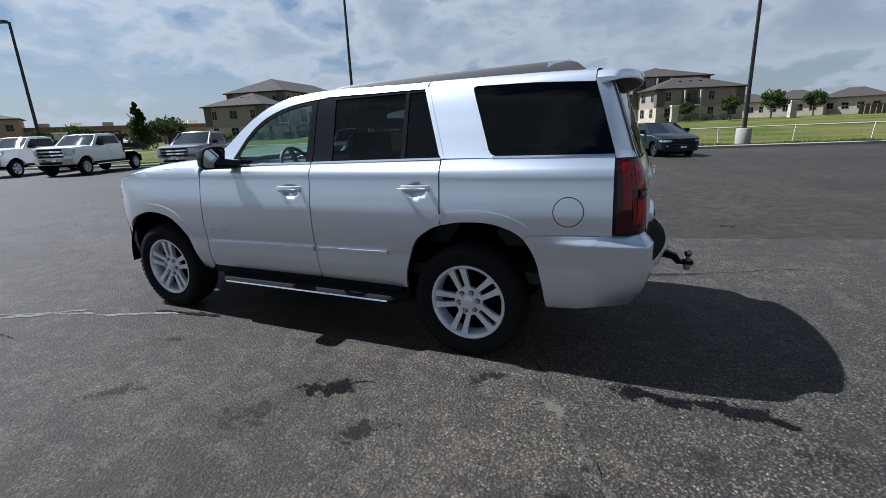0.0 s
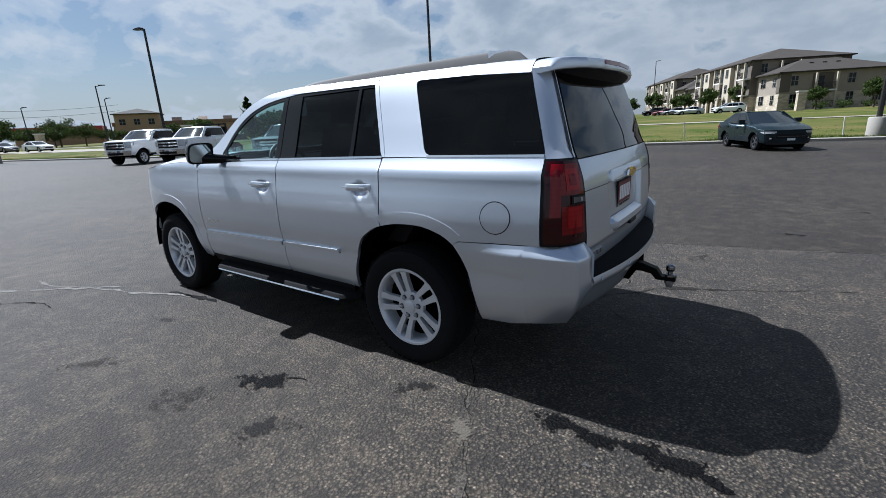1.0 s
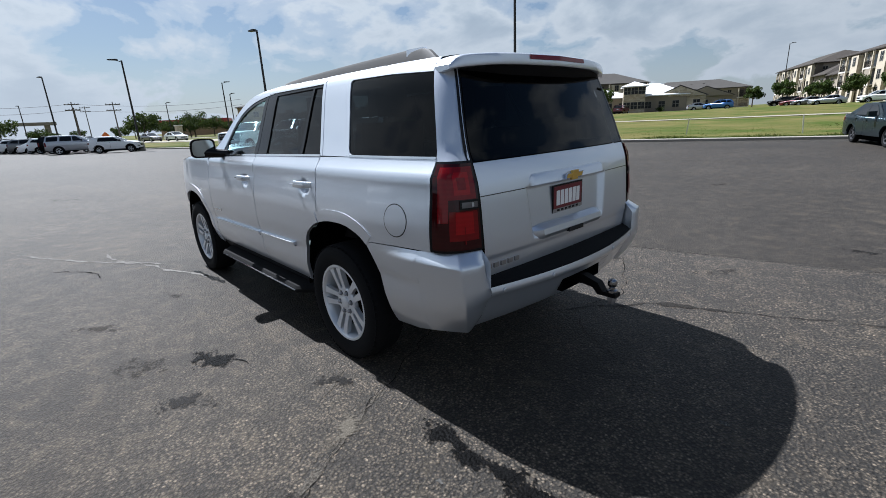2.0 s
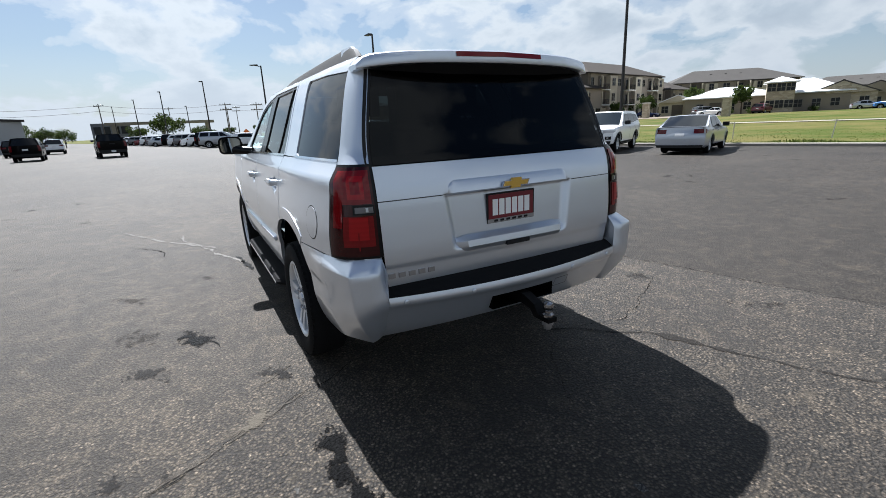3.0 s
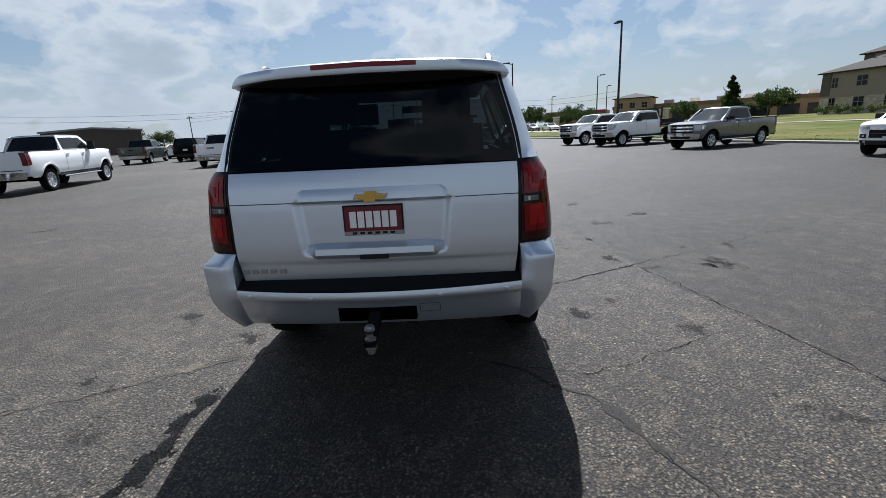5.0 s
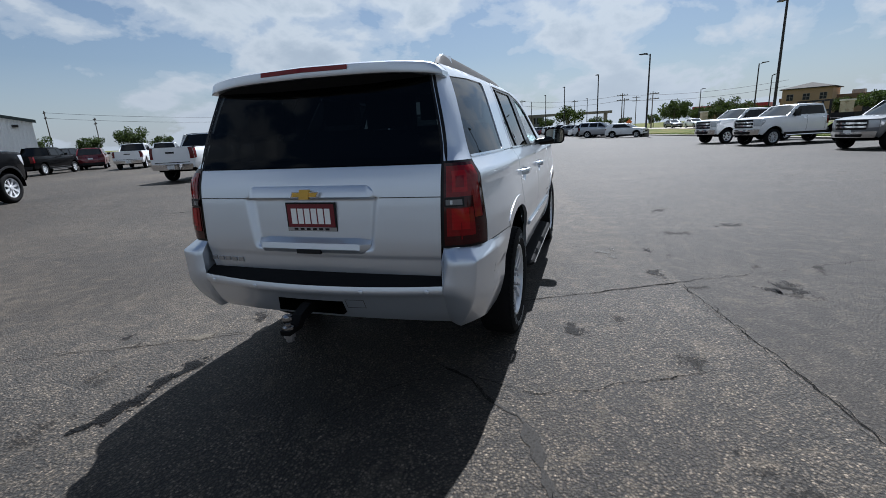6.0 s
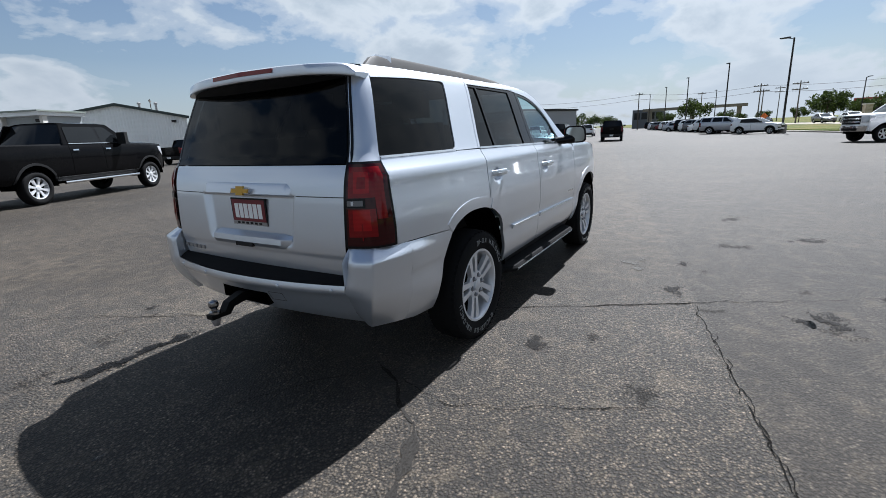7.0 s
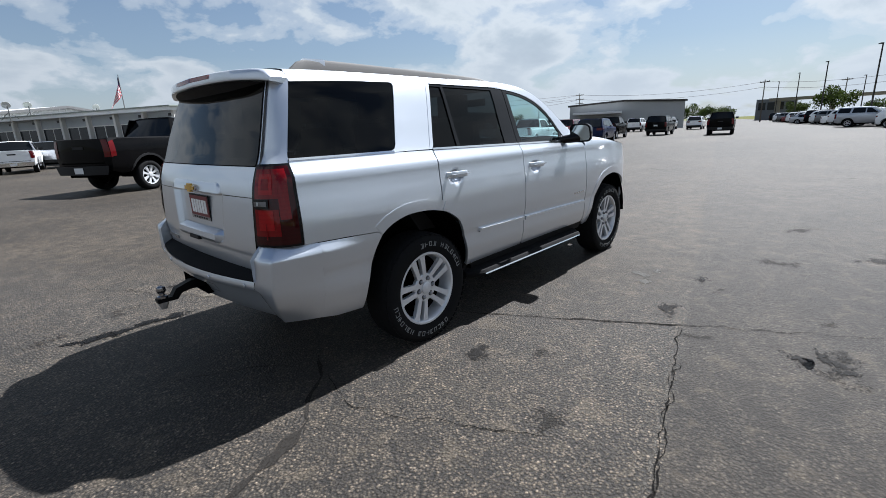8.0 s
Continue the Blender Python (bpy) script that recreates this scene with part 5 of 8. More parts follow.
# shapes: deck = top line of the lower body from nose to tail; cab = (foot of screen, roof front, roof rear, foot of rear screen)
SHAPES = {
    "pickup": dict(wb=3.75, front=-4.68, rear=1.16, w=1.02, r=0.41, z0=0.46, deck=[(-4.55, 1.10), (-4.40, 1.19), (-3.9, 1.25), (-3.0, 1.29), (-0.9, 1.31), (1.08, 1.34)], cab=((-3.12, 1.29), (-2.35, 1.88), (-1.10, 1.90), (-0.92, 1.33)), roof=1.93, glass=[[(-2.82, 1.34), (-2.02, 1.34), (-2.02, 1.80), (-2.28, 1.80)], [(-1.96, 1.34), (-1.08, 1.35), (-1.14, 1.80), (-1.96, 1.81)]], bed=(-0.86, 1.06), arch=0.53),
    "heavy": dict(wb=4.05, front=-5.05, rear=1.18, w=1.03, r=0.42, z0=0.55, deck=[(-4.98, 1.28), (-4.85, 1.37), (-4.2, 1.42), (-3.3, 1.44), (-0.9, 1.44), (1.10, 1.46)], cab=((-3.40, 1.44), (-2.72, 2.00), (-1.15, 2.02), (-0.98, 1.46)), roof=2.05, glass=[[(-3.10, 1.49), (-2.25, 1.49), (-2.25, 1.92), (-2.58, 1.92)], [(-2.18, 1.49), (-1.14, 1.50), (-1.20, 1.92), (-2.18, 1.93)]], bed=(-0.90, 1.08), arch=0.56),
    "suv": dict(wb=3.07, front=-4.0, rear=1.10, w=0.985, r=0.375, z0=0.36, deck=[(-3.92, 0.88), (-3.78, 0.99), (-3.3, 1.07), (-2.7, 1.12), (-1.0, 1.16), (1.02, 1.21)], cab=((-2.62, 1.12), (-1.78, 1.68), (0.66, 1.66), (1.02, 1.17)), roof=1.755, glass=[[(-2.20, 1.19), (-1.24, 1.205), (-1.24, 1.61), (-1.66, 1.61)], [(-1.16, 1.205), (-0.22, 1.225), (-0.28, 1.615), (-1.16, 1.62)], [(-0.10, 1.245), (0.70, 1.33), (0.40, 1.585), (-0.15, 1.61)]], bed=None, arch=0.46),
    "tall_suv": dict(wb=3.0, front=-3.95, rear=1.12, w=1.0, r=0.395, z0=0.40, deck=[(-3.88, 1.02), (-3.72, 1.13), (-3.2, 1.20), (-2.4, 1.25), (-1.0, 1.26), (1.04, 1.28)], cab=((-2.45, 1.25), (-1.62, 1.80), (0.82, 1.80), (1.02, 1.27)), roof=1.87, glass=[[(-2.08, 1.30), (-1.25, 1.31), (-1.25, 1.74), (-1.55, 1.73)], [(-1.17, 1.31), (-0.20, 1.32), (-0.30, 1.75), (-1.17, 1.75)], [(-0.05, 1.33), (0.86, 1.33), (0.74, 1.74), (-0.14, 1.75)]], bed=None, arch=0.48),
    "sedan": dict(wb=2.75, front=-3.65, rear=1.10, w=0.91, r=0.33, z0=0.24, deck=[(-3.58, 0.66), (-3.35, 0.76), (-2.8, 0.86), (-2.15, 0.93), (-0.6, 0.97), (0.5, 1.02), (1.0, 1.01)], cab=((-2.20, 0.93), (-1.20, 1.40), (-0.15, 1.40), (0.70, 1.02)), roof=1.46, glass=[[(-1.78, 0.985), (-0.88, 0.99), (-0.88, 1.35), (-1.18, 1.35)], [(-0.81, 0.99), (0.02, 1.01), (-0.12, 1.34), (-0.81, 1.36)]], bed=None, arch=0.40),
    "compact": dict(wb=2.62, front=-3.52, rear=0.98, w=0.86, r=0.31, z0=0.22, deck=[(-3.46, 0.66), (-3.25, 0.75), (-2.75, 0.86), (-2.2, 0.93), (-0.6, 0.96), (0.4, 1.02), (0.9, 1.01)], cab=((-2.28, 0.93), (-1.38, 1.38), (-0.35, 1.39), (0.48, 1.02)), roof=1.41, glass=[[(-1.92, 0.985), (-1.02, 0.99), (-1.02, 1.33), (-1.34, 1.33)], [(-0.95, 0.99), (-0.12, 1.01), (-0.28, 1.33), (-0.95, 1.34)]], bed=None, arch=0.37),
    "crossover": dict(wb=2.60, front=-3.45, rear=0.92, w=0.90, r=0.34, z0=0.28, deck=[(-3.38, 0.82), (-3.2, 0.92), (-2.7, 1.0), (-2.2, 1.05), (-0.6, 1.08), (0.85, 1.12)], cab=((-2.32, 1.05), (-1.40, 1.50), (0.45, 1.48), (0.82, 1.12)), roof=1.56, glass=[[(-1.95, 1.10), (-1.02, 1.11), (-1.02, 1.45), (-1.32, 1.45)], [(-0.95, 1.11), (0.02, 1.13), (-0.08, 1.44), (-0.95, 1.46)]], bed=None, arch=0.42),
}


def vehicle(name, shape, colour, at, label, category, style="six", group="", detail=True, rack=None, lit=False, chrome=False, black_foot=False):
    P = SHAPES[shape]
    mat = PAINTS[colour]
    car = thing(name, at, label, category, group)
    wb, xf, xr, W, z0 = P["wb"], P["front"], P["rear"], P["w"], P["z0"]
    deck = Curve(P["deck"])
    (cx0, cz0), (rx0, rz0), (rx1, rz1), (cx1, cz1) = P["cab"]
    top = P["roof"]
    belt = deck(0.0)
    prof = Curve([(0.0, 0.90), (0.12, 0.965), (0.35, 0.99), (0.62, 1.0), (0.86, 0.985), (1.0, 0.95)])
    fx, bx = xf + 0.26, xr - 0.10
    flat = rack == "flatbed"
    if flat:
        bx = P["bed"][0]

    def hw(x, z):
        d = deck(min(max(x, P["deck"][0][0]), P["deck"][-1][0]))
        if z <= d + 1e-6:
            w = W * prof((z - z0) / max(0.2, belt - z0))
        else:
            w = W * (0.95 - 0.19 * (z - d) / max(0.25, top - d))
        if x < fx + 0.7:
            w -= 0.10 * ((fx + 0.7 - x) / 0.7) ** 2
        if x > bx - 0.6:
            w -= 0.04 * ((x - bx + 0.6) / 0.6) ** 2
        return w
    ar = P["arch"]

    def arch(cx):
        return [(cx + ar * math.cos(a), max(z0, P["r"] + ar * math.sin(a))) for a in [math.pi * k / 12 for k in range(13)]]
    step = 0.10 if detail else 0.16
    for s in (-1, 1):
        f = (lambda x, z, s=s: (x, s * hw(x, z), z))
        up = [(x, deck(x)) for x in span(fx, bx, 24)]
        line = ([(bx, z0 + 0.05)] if flat else [(bx, z0 + 0.08)] + [(max(bx - 0.25, ar + 0.05), z0)] + arch(0.0)) + arch(-wb) + [(fx, z0 + 0.05)] + up
        skin("flank", line, f, mat, car, flip=s > 0, step=step, depth=0.06)
        green = [(cx0, cz0 - 0.005), (rx0, rz0), (rx0 + 0.25, top - 0.035)] + [(rx1 - 0.25, top - 0.035), (rx1, rz1), (cx1, cz1 - 0.005)]
        skin("cab_side", green, f, mat, car, flip=s > 0, step=step, depth=0.03, lift=-0.006)
        for g in P["glass"]:
            skin("side_window", rounded(g, 0.05), f, TINT, car, "dark tinted window", flip=s > 0, step=0.15, lift=0.006, depth=0.006)
        if detail:
            g0, g1 = P["glass"][0], P["glass"][-1]
            skin("belt_strip", [(g0[0][0] - 0.02, g0[0][1] - 0.028), (g1[1][0], g1[1][1] - 0.028), (g1[1][0], g1[1][1] - 0.012), (g0[0][0] - 0.02, g0[0][1] - 0.012)], f, CHROME if chrome else GLOSS_BLACK, car, "thin strip under the windows", flip=s > 0, step=0.2, lift=0.010, depth=0.006)
            for ga, gb in zip(P["glass"], P["glass"][1:]):
                skin("pillar_trim", [(ga[1][0] - 0.02, ga[1][1] + 0.01), (gb[0][0] + 0.02, gb[0][1] + 0.01), (gb[3][0] + 0.02, gb[3][1] - 0.01), (ga[2][0] - 0.02, ga[2][1] - 0.01)], f, GLOSS_BLACK, car, "black pillar trim", flip=s > 0, step=0.15, lift=0.003, depth=0.003)
        for x in [g[1][0] + 0.03 for g in P["glass"][:2]]:
            if detail:
                skin("door_gap", [(x, z0 + 0.15), (x + 0.012, z0 + 0.15), (x + 0.012, deck(x)), (x, deck(x))], f, UNDERBODY, car, "dark gap", flip=s > 0, step=0.1, lift=0.002, depth=0.0)
                hz = deck(x) - 0.13
                skin("door_handle", [(x - 0.24, hz - 0.018), (x - 0.06, hz - 0.018), (x - 0.06, hz + 0.018), (x - 0.24, hz + 0.018)], f, CHROME if chrome else mat, car, flip=s > 0, step=0.1, lift=0.03, depth=0.03)
        if black_foot or shape in ("pickup", "heavy"):
            skin("sill", [(-wb + ar + 0.02, z0 - 0.02), (-ar - 0.02, z0 - 0.02), (-ar - 0.02, z0 + 0.09), (-wb + ar + 0.02, z0 + 0.09)], f, BLACK_TRIM, car, "black sill", flip=s > 0, step=0.15, lift=0.008, depth=0.05)
        # mirror
        mz = deck(cx0 + 0.45) + (0.10 if shape != "heavy" else 0.16)
        mw, mh = (0.11, 0.08) if shape != "heavy" else (0.13, 0.17)
        part("door_mirror", boxed(cx0 + 0.42, cx0 + 0.54, s * (hw(cx0 + 0.5, mz - 0.1) + 0.02 + mw) - mw, s * (hw(cx0 + 0.5, mz - 0.1) + 0.02 + mw) + mw, mz - mh, mz + mh), BLACK_TRIM if colour != "teal" else mat, car, "", False, 0.03)
        if shape in ("pickup", "heavy"):
            bm = bmesh.new()
            tube(bm, [(-wb + ar + 0.1, s * (W + 0.0), z0 - 0.06), (-ar - 0.15, s * (W + 0.0), z0 - 0.06)], 0.04, 8)
            part("step_bar", bm, CHROME if chrome else BLACK_TRIM, car, "", True)
        for x in (0.0, -wb):
            simple_wheel(car, x, s, W - 0.16, P["r"], style)
            if detail and not (flat and x == 0.0):
                inner = arch(x)[1:-1]
                lip = inner + [(x + (px - x) * 1.10, P["r"] + (pz - P["r"]) * 1.10) for px, pz in inner[::-1]]
                skin("arch_lip", lip, f, BLACK_TRIM if black_foot or shape == "heavy" and colour == "black" else mat, car, flip=s > 0, step=0.12, lift=0.016, depth=0.03)
    # upper surfaces
    def over(x, u, crown):
        return (x, u * hw(x, deck(x)), deck(x) + crown * (1 - u ** 4))
    sheet("bonnet", span(-1, 1, 10), span(fx, cx0 + 0.25, 12), lambda u, x: (x - 0.26 * (1 - abs(u) ** 2.8) * smoothstep(cx0, fx, x), *over(x, u, 0.05 * smoothstep(fx - 0.02, fx + 0.45, x))[1:]), mat, car, flip=True)
    tail_x = P["bed"][0] if P["bed"] else bx
    if not flat:
        sheet("rear_deck", span(-1, 1, 8), span(cx1 - 0.25, bx, 6), lambda u, x: over(x, u * (1.0 if not P["bed"] else 0.94), 0.02 if not P["bed"] else -0.10), mat if not P["bed"] else UNDERBODY, car, flip=True)
    if P["bed"] and not flat:
        for s in (-1, 1):
            part("bed_rail", boxed(P["bed"][0], P["bed"][1], s * (W * 0.88) - 0.06, s * (W * 0.88) + 0.06, belt - 0.12, belt + 0.035), mat if not chrome else BLACK_TRIM, car, "", False, 0.015)
    rw = lambda x: hw(x, top - 0.04)
    sheet("roof", span(-1, 1, 10), span(rx0 + 0.20, rx1 - 0.20, 8), lambda u, x: (x, u * rw(x), top - 0.036 + 0.04 * (1 - u ** 4)), mat, car, flip=True)

    def pane(nm, xa, za, xb, zb, bow, material_):
        # from the foot (xa, za) up to the roof (xb, zb)
        def at(u, k, grow=1.0, sink=0.0):
            return (xa + (xb - xa) * k + bow * (1 - u * u) - math.copysign(sink, bow), grow * u * (hw(xa + (xb - xa) * k, za + (zb - za) * k) - 0.004), za + (zb - za) * k + 0.03 * (1 - u * u) * k - sink)
        sheet("screen_surround", span(-1, 1, 10), span(0, 1, 5), lambda u, k: at(u, k, 1.0, 0.006), mat, car, flip=bow > 0)
        sheet(nm, span(-0.9, 0.9, 10), span(0.05, 0.93, 5), at, material_, car, "dark glass", flip=bow > 0)
    pane("windscreen", cx0, cz0, rx0 + 0.22, top - 0.038, -0.16, SCREEN)
    pane("rear_screen", cx1, cz1, rx1 - 0.22, top - 0.038, 0.06, TINT)
    # nose and tail
    zt = deck(fx)

    def nose(u, z):
        return (fx - 0.26 * (1 - abs(u) ** 2.8) - 0.02 * (zt - z), u * hw(fx, z), z)

    def rear(u, z):
        d = deck(bx)
        slope = 0.10 * smoothstep(d * 0.62, d, z) if shape in ("suv", "crossover", "sedan", "compact") else 0.0
        return (bx + 0.10 * (1 - abs(u) ** 3) - slope, u * hw(bx, z), z)
    sheet("nose", span(-1, 1, 16), span(z0 + 0.02, zt, 8), nose, mat, car, flip=True)
    sheet("tail", span(-1, 1, 16), span(z0 + 0.06, deck(bx), 8), rear, mat, car)

    def patch(nm, fn, u0, u1, a, b, m, out, label=""):
        sheet(nm, span(u0, u1, 6), span(a, b, 3), lambda u, z: (fn(u, z)[0] + out, fn(u, z)[1], z), m, car, label, flip=out < 0)
    hgt = zt - z0
    if shape in ("pickup", "heavy"):
        patch("grille", nose, -0.66, 0.66, z0 + hgt * 0.45, z0 + hgt * 0.96, GLOSS_BLACK, -0.012, "black grille")
        for k in (0.60, 0.80):
            patch("grille_bar", nose, -0.66, 0.66, z0 + hgt * k - 0.035, z0 + hgt * k + 0.035, CHROME if chrome else mat, -0.03, "bright bar")
        patch("front_bumper", nose, -1.0, 1.0, z0 + 0.02, z0 + hgt * 0.36, CHROME if chrome else mat, -0.06, "front bumper")
        patch("air_intake", nose, -0.6, 0.6, z0 + 0.05, z0 + hgt * 0.22, GLOSS_BLACK, -0.066, "black intake")
        lz0, lz1, lu = z0 + hgt * 0.55, z0 + hgt * 0.93, 0.70
    else:
        wide = shape in ("suv", "tall_suv")
        patch("grille", nose, -0.60, 0.60, z0 + hgt * (0.36 if wide else 0.44), z0 + hgt * 0.74, GLOSS_BLACK, -0.012, "black grille")
        patch("grille_bar", nose, -0.66, 0.66, z0 + hgt * 0.75, z0 + hgt * 0.80, CHROME if shape != "compact" else mat, -0.022, "bright bar")
        patch("grille_bar", nose, -0.58, 0.58, z0 + hgt * 0.55, z0 + hgt * 0.575, GREY_PLASTIC, -0.018, "dark bar")
        patch("air_intake", nose, -0.95, 0.95, z0 + 0.02, z0 + hgt * (0.24 if wide else 0.20), BLACK_TRIM, -0.012, "black intake")
        if detail:
            for s in (-1, 1):
                patch("fog_lamp_pocket", nose, 0.70 if s > 0 else -0.95, 0.95 if s > 0 else -0.70, z0 + hgt * 0.34, z0 + hgt * 0.54, GLOSS_BLACK, -0.016, "black lamp pocket")
                patch("fog_lamp", nose, 0.76 if s > 0 else -0.84, 0.84 if s > 0 else -0.76, z0 + hgt * 0.40, z0 + hgt * 0.49, CLEAR_LENS, -0.022, "clear lamp")
        lz0, lz1, lu = z0 + hgt * 0.76, z0 + hgt * 0.91, 0.60
    d = deck(bx)
    th = d - z0
    for s in (-1, 1):
        patch("headlamp", nose, s * lu if s > 0 else -0.995, 0.995 if s > 0 else -lu, lz0, lz1, CLEAR_LENS, -0.014, "clear headlamp")
        fs = (lambda x, z, s=s: (x, s * hw(x, z), z))
        skin("headlamp_side", [(fx - 0.0, lz0), (fx + 0.16, lz0 + (lz1 - lz0) * 0.5), (fx + 0.22, lz1 - 0.01), (fx, lz1 - 0.005)], fs, CLEAR_LENS, car, "clear headlamp", flip=s > 0, step=0.1, lift=0.006, depth=0.006)
        if shape in ("pickup", "heavy", "tall_suv"):
            u0, t0, t1 = 0.83, z0 + th * 0.48, z0 + th * 0.98
        else:
            u0, t0, t1 = 0.55, z0 + th * 0.70, z0 + th * 0.90
        patch("tail_lamp", rear, u0 if s > 0 else -0.995, 0.995 if s > 0 else -u0, t0, t1, LAMP_RED, 0.012, "red tail lamp")
        skin("tail_lamp_side", [(bx, t0), (bx - 0.14, t0 + 0.03), (bx - 0.14, t1 - 0.02), (bx, t1 - 0.005)], fs, LAMP_RED, car, "red tail lamp", flip=s > 0, step=0.1, lift=0.005, depth=0.005)
    if shape in ("pickup", "heavy"):
        patch("rear_bumper", rear, -0.98, 0.98, z0 - 0.02, z0 + th * 0.24, CHROME if (chrome or colour == "white") and colour != "black" else BLACK_TRIM, 0.10, "rear bumper")
        patch("tailgate_gap", rear, -0.80, 0.80, z0 + th * 0.30, z0 + th * 0.33, UNDERBODY, 0.006, "dark gap")
        patch("number_plate", rear, -0.17, 0.17, z0 + th * 0.02, z0 + th * 0.19, PLATE, 0.112, "pale plate")
        patch("tailgate_bar", rear, -0.2, 0.2, z0 + th * 0.72, z0 + th * 0.80, BLACK_TRIM, 0.012, "dark badge bar")
    else:
        patch("rear_bumper", rear, -0.97, 0.97, z0 + 0.02, z0 + th * (0.16 if shape in ("sedan", "compact") else 0.26), BLACK_TRIM, 0.05, "black lower bumper")
        patch("number_plate", rear, -0.18, 0.18, z0 + th * 0.56, z0 + th * 0.71, PLATE, 0.012, "pale plate")
    patch("front_plate", nose, -0.17, 0.17, z0 + hgt * 0.30, z0 + hgt * 0.44, PLATE, -0.07 if shape in ("pickup", "heavy") else -0.02, "pale plate")
    if lit:
        patch("brake_lamp", rear, -0.3, 0.3, d - 0.03, d, RED_LENS, 0.02, "red lamp")
    bm = bmesh.new()
    box(bm, -wb - 0.55, xr - 0.15, -W * 0.70, W * 0.70, z0 - 0.10, z0 + 0.25)
    box(bm, -wb + ar + 0.05, -ar - 0.05, -W * 0.88, W * 0.88, z0 - 0.02, z0 + 0.12)
    part("underbody", bm, UNDERBODY, car)
    for cx in (-wb, 0.0):
        for s in (-1, 1):
            bm = bmesh.new()
            pr = [(cx + ar * 1.02 * math.cos(math.pi * k / 10), P["r"] + ar * 1.02 * math.sin(math.pi * k / 10)) for k in range(11)]
            a = [bm.verts.new((x, s * (W - 0.05), z)) for x, z in pr]
            b = [bm.verts.new((x, s * W * 0.55, z)) for x, z in pr]
            for i in range(10):
                bm.faces.new((a[i], a[i + 1], b[i + 1], b[i]))
            bm.faces.new(b)
            part("wheel_housing", bm, UNDERBODY, car)
    if rack == "flatbed":
        bm = bmesh.new()
        box(bm, P["bed"][0] - 0.02, P["bed"][1] + 0.15, -1.06, 1.06, belt - 0.34, belt - 0.22)
        part("flat_deck", bm, BLACK_TRIM, car, "black steel flat deck")
        for y in (-0.95, -0.5, 0.0, 0.5, 0.95):
            part("rack_post", boxed(P["bed"][0] - 0.02, P["bed"][0] + 0.06, y - 0.04, y + 0.04, belt - 0.22, top + 0.12), BLACK_TRIM, car)
        for z in (belt + 0.2, top + 0.10):
            part("rack_rail", boxed(P["bed"][0] - 0.03, P["bed"][0] + 0.07, -1.0, 1.0, z - 0.04, z + 0.04), BLACK_TRIM, car)
        part("tool_chest", boxed(0.55, 1.15, -1.0, 1.0, belt - 0.22, belt + 0.05), BLACK_TRIM, car, "black steel chest", False, 0.02)
    return car


def nose_to(x, y, heading):
    """Pose with the rear axle at (x, y) and the nose along heading, in degrees from +x."""
    return pose(x, y, 0, 0, 0, heading - 180)


def front_at(x, y, heading, wb):
    """Pose with the front axle's middle at (x, y)."""
    h = radians(heading)
    return nose_to(x - wb * math.cos(h), y - wb * math.sin(h), heading)


# beside the kerb
vehicle("compact_sedan", "compact", "teal", nose_to(1.05, 20.65, -66), "dull teal small saloon with black five-spoke wheels near the kerb", "car", "black")
vehicle("sedan", "sedan", "silver", nose_to(-8.2, 15.75, 110), "silver saloon parked nose to the grass verge", "car", "five")
vehicle("crossover_suv", "suv", "white", front_at(-11.6, 14.5, -64, 3.07), "white family crossover with black grille and foot trim", "car", "five", black_foot=True)
vehicle("pickup_truck", "pickup", "grey", front_at(-19.8, 12.1, -64, 3.75), "grey crew-cab pickup parked tail to the kerb", "pickup truck", "six", chrome=True)
vehicle("flatbed_truck", "heavy", "white", front_at(-25.9, 10.1, -64, 4.05), "white crew-cab truck with a black flat deck", "pickup truck", "many", rack="flatbed", chrome=True)
vehicle("heavy_pickup", "heavy", "white", front_at(-30.0, 9.0, -64, 4.05), "white heavy crew-cab pickup with chrome grille", "pickup truck", "six", chrome=True)
vehicle("small_crossover", "crossover", "white", nose_to(-53.0, 4.1, 68), "white small crossover with black sills", "car", "five", black_foot=True)
# long row of stock towards the road
ROW = [("tall_suv", "silver", 4.8), ("suv", "white", 7.4), ("tall_suv", "black", 11.0), ("suv", "white", 14.5), ("sedan", "white", 18.0), ("suv", "grey", 21.5), ("suv", "white", 25.0), ("tall_suv", "black", 28.5), ("sedan", "silver", 32.0), ("suv", "white", 36.0), ("pickup", "grey", 40.0), ("suv", "white", 45.0), ("sedan", "red", 50.0), ("suv", "grey", 56.0), ("suv", "white", 62.0), ("tall_suv", "black", 68.0)]
for shape, colour, d in ROW:
    vehicle({"tall_suv": "large_suv", "suv": "crossover_suv", "sedan": "sedan", "pickup": "pickup_truck"}[shape], shape, colour, nose_to(-53.2 - 0.971 * d, 3.6 - 0.239 * d - (1.2 if colour == "silver" else 0), 80), {"tall_suv": "%s large utility vehicle in a long row of cars", "suv": "%s family crossover in a long row of cars", "sedan": "%s saloon in a long row of cars", "pickup": "%s pickup in a long row of cars"}[shape] % colour, "car", "five", "row of stock cars", detail=False)
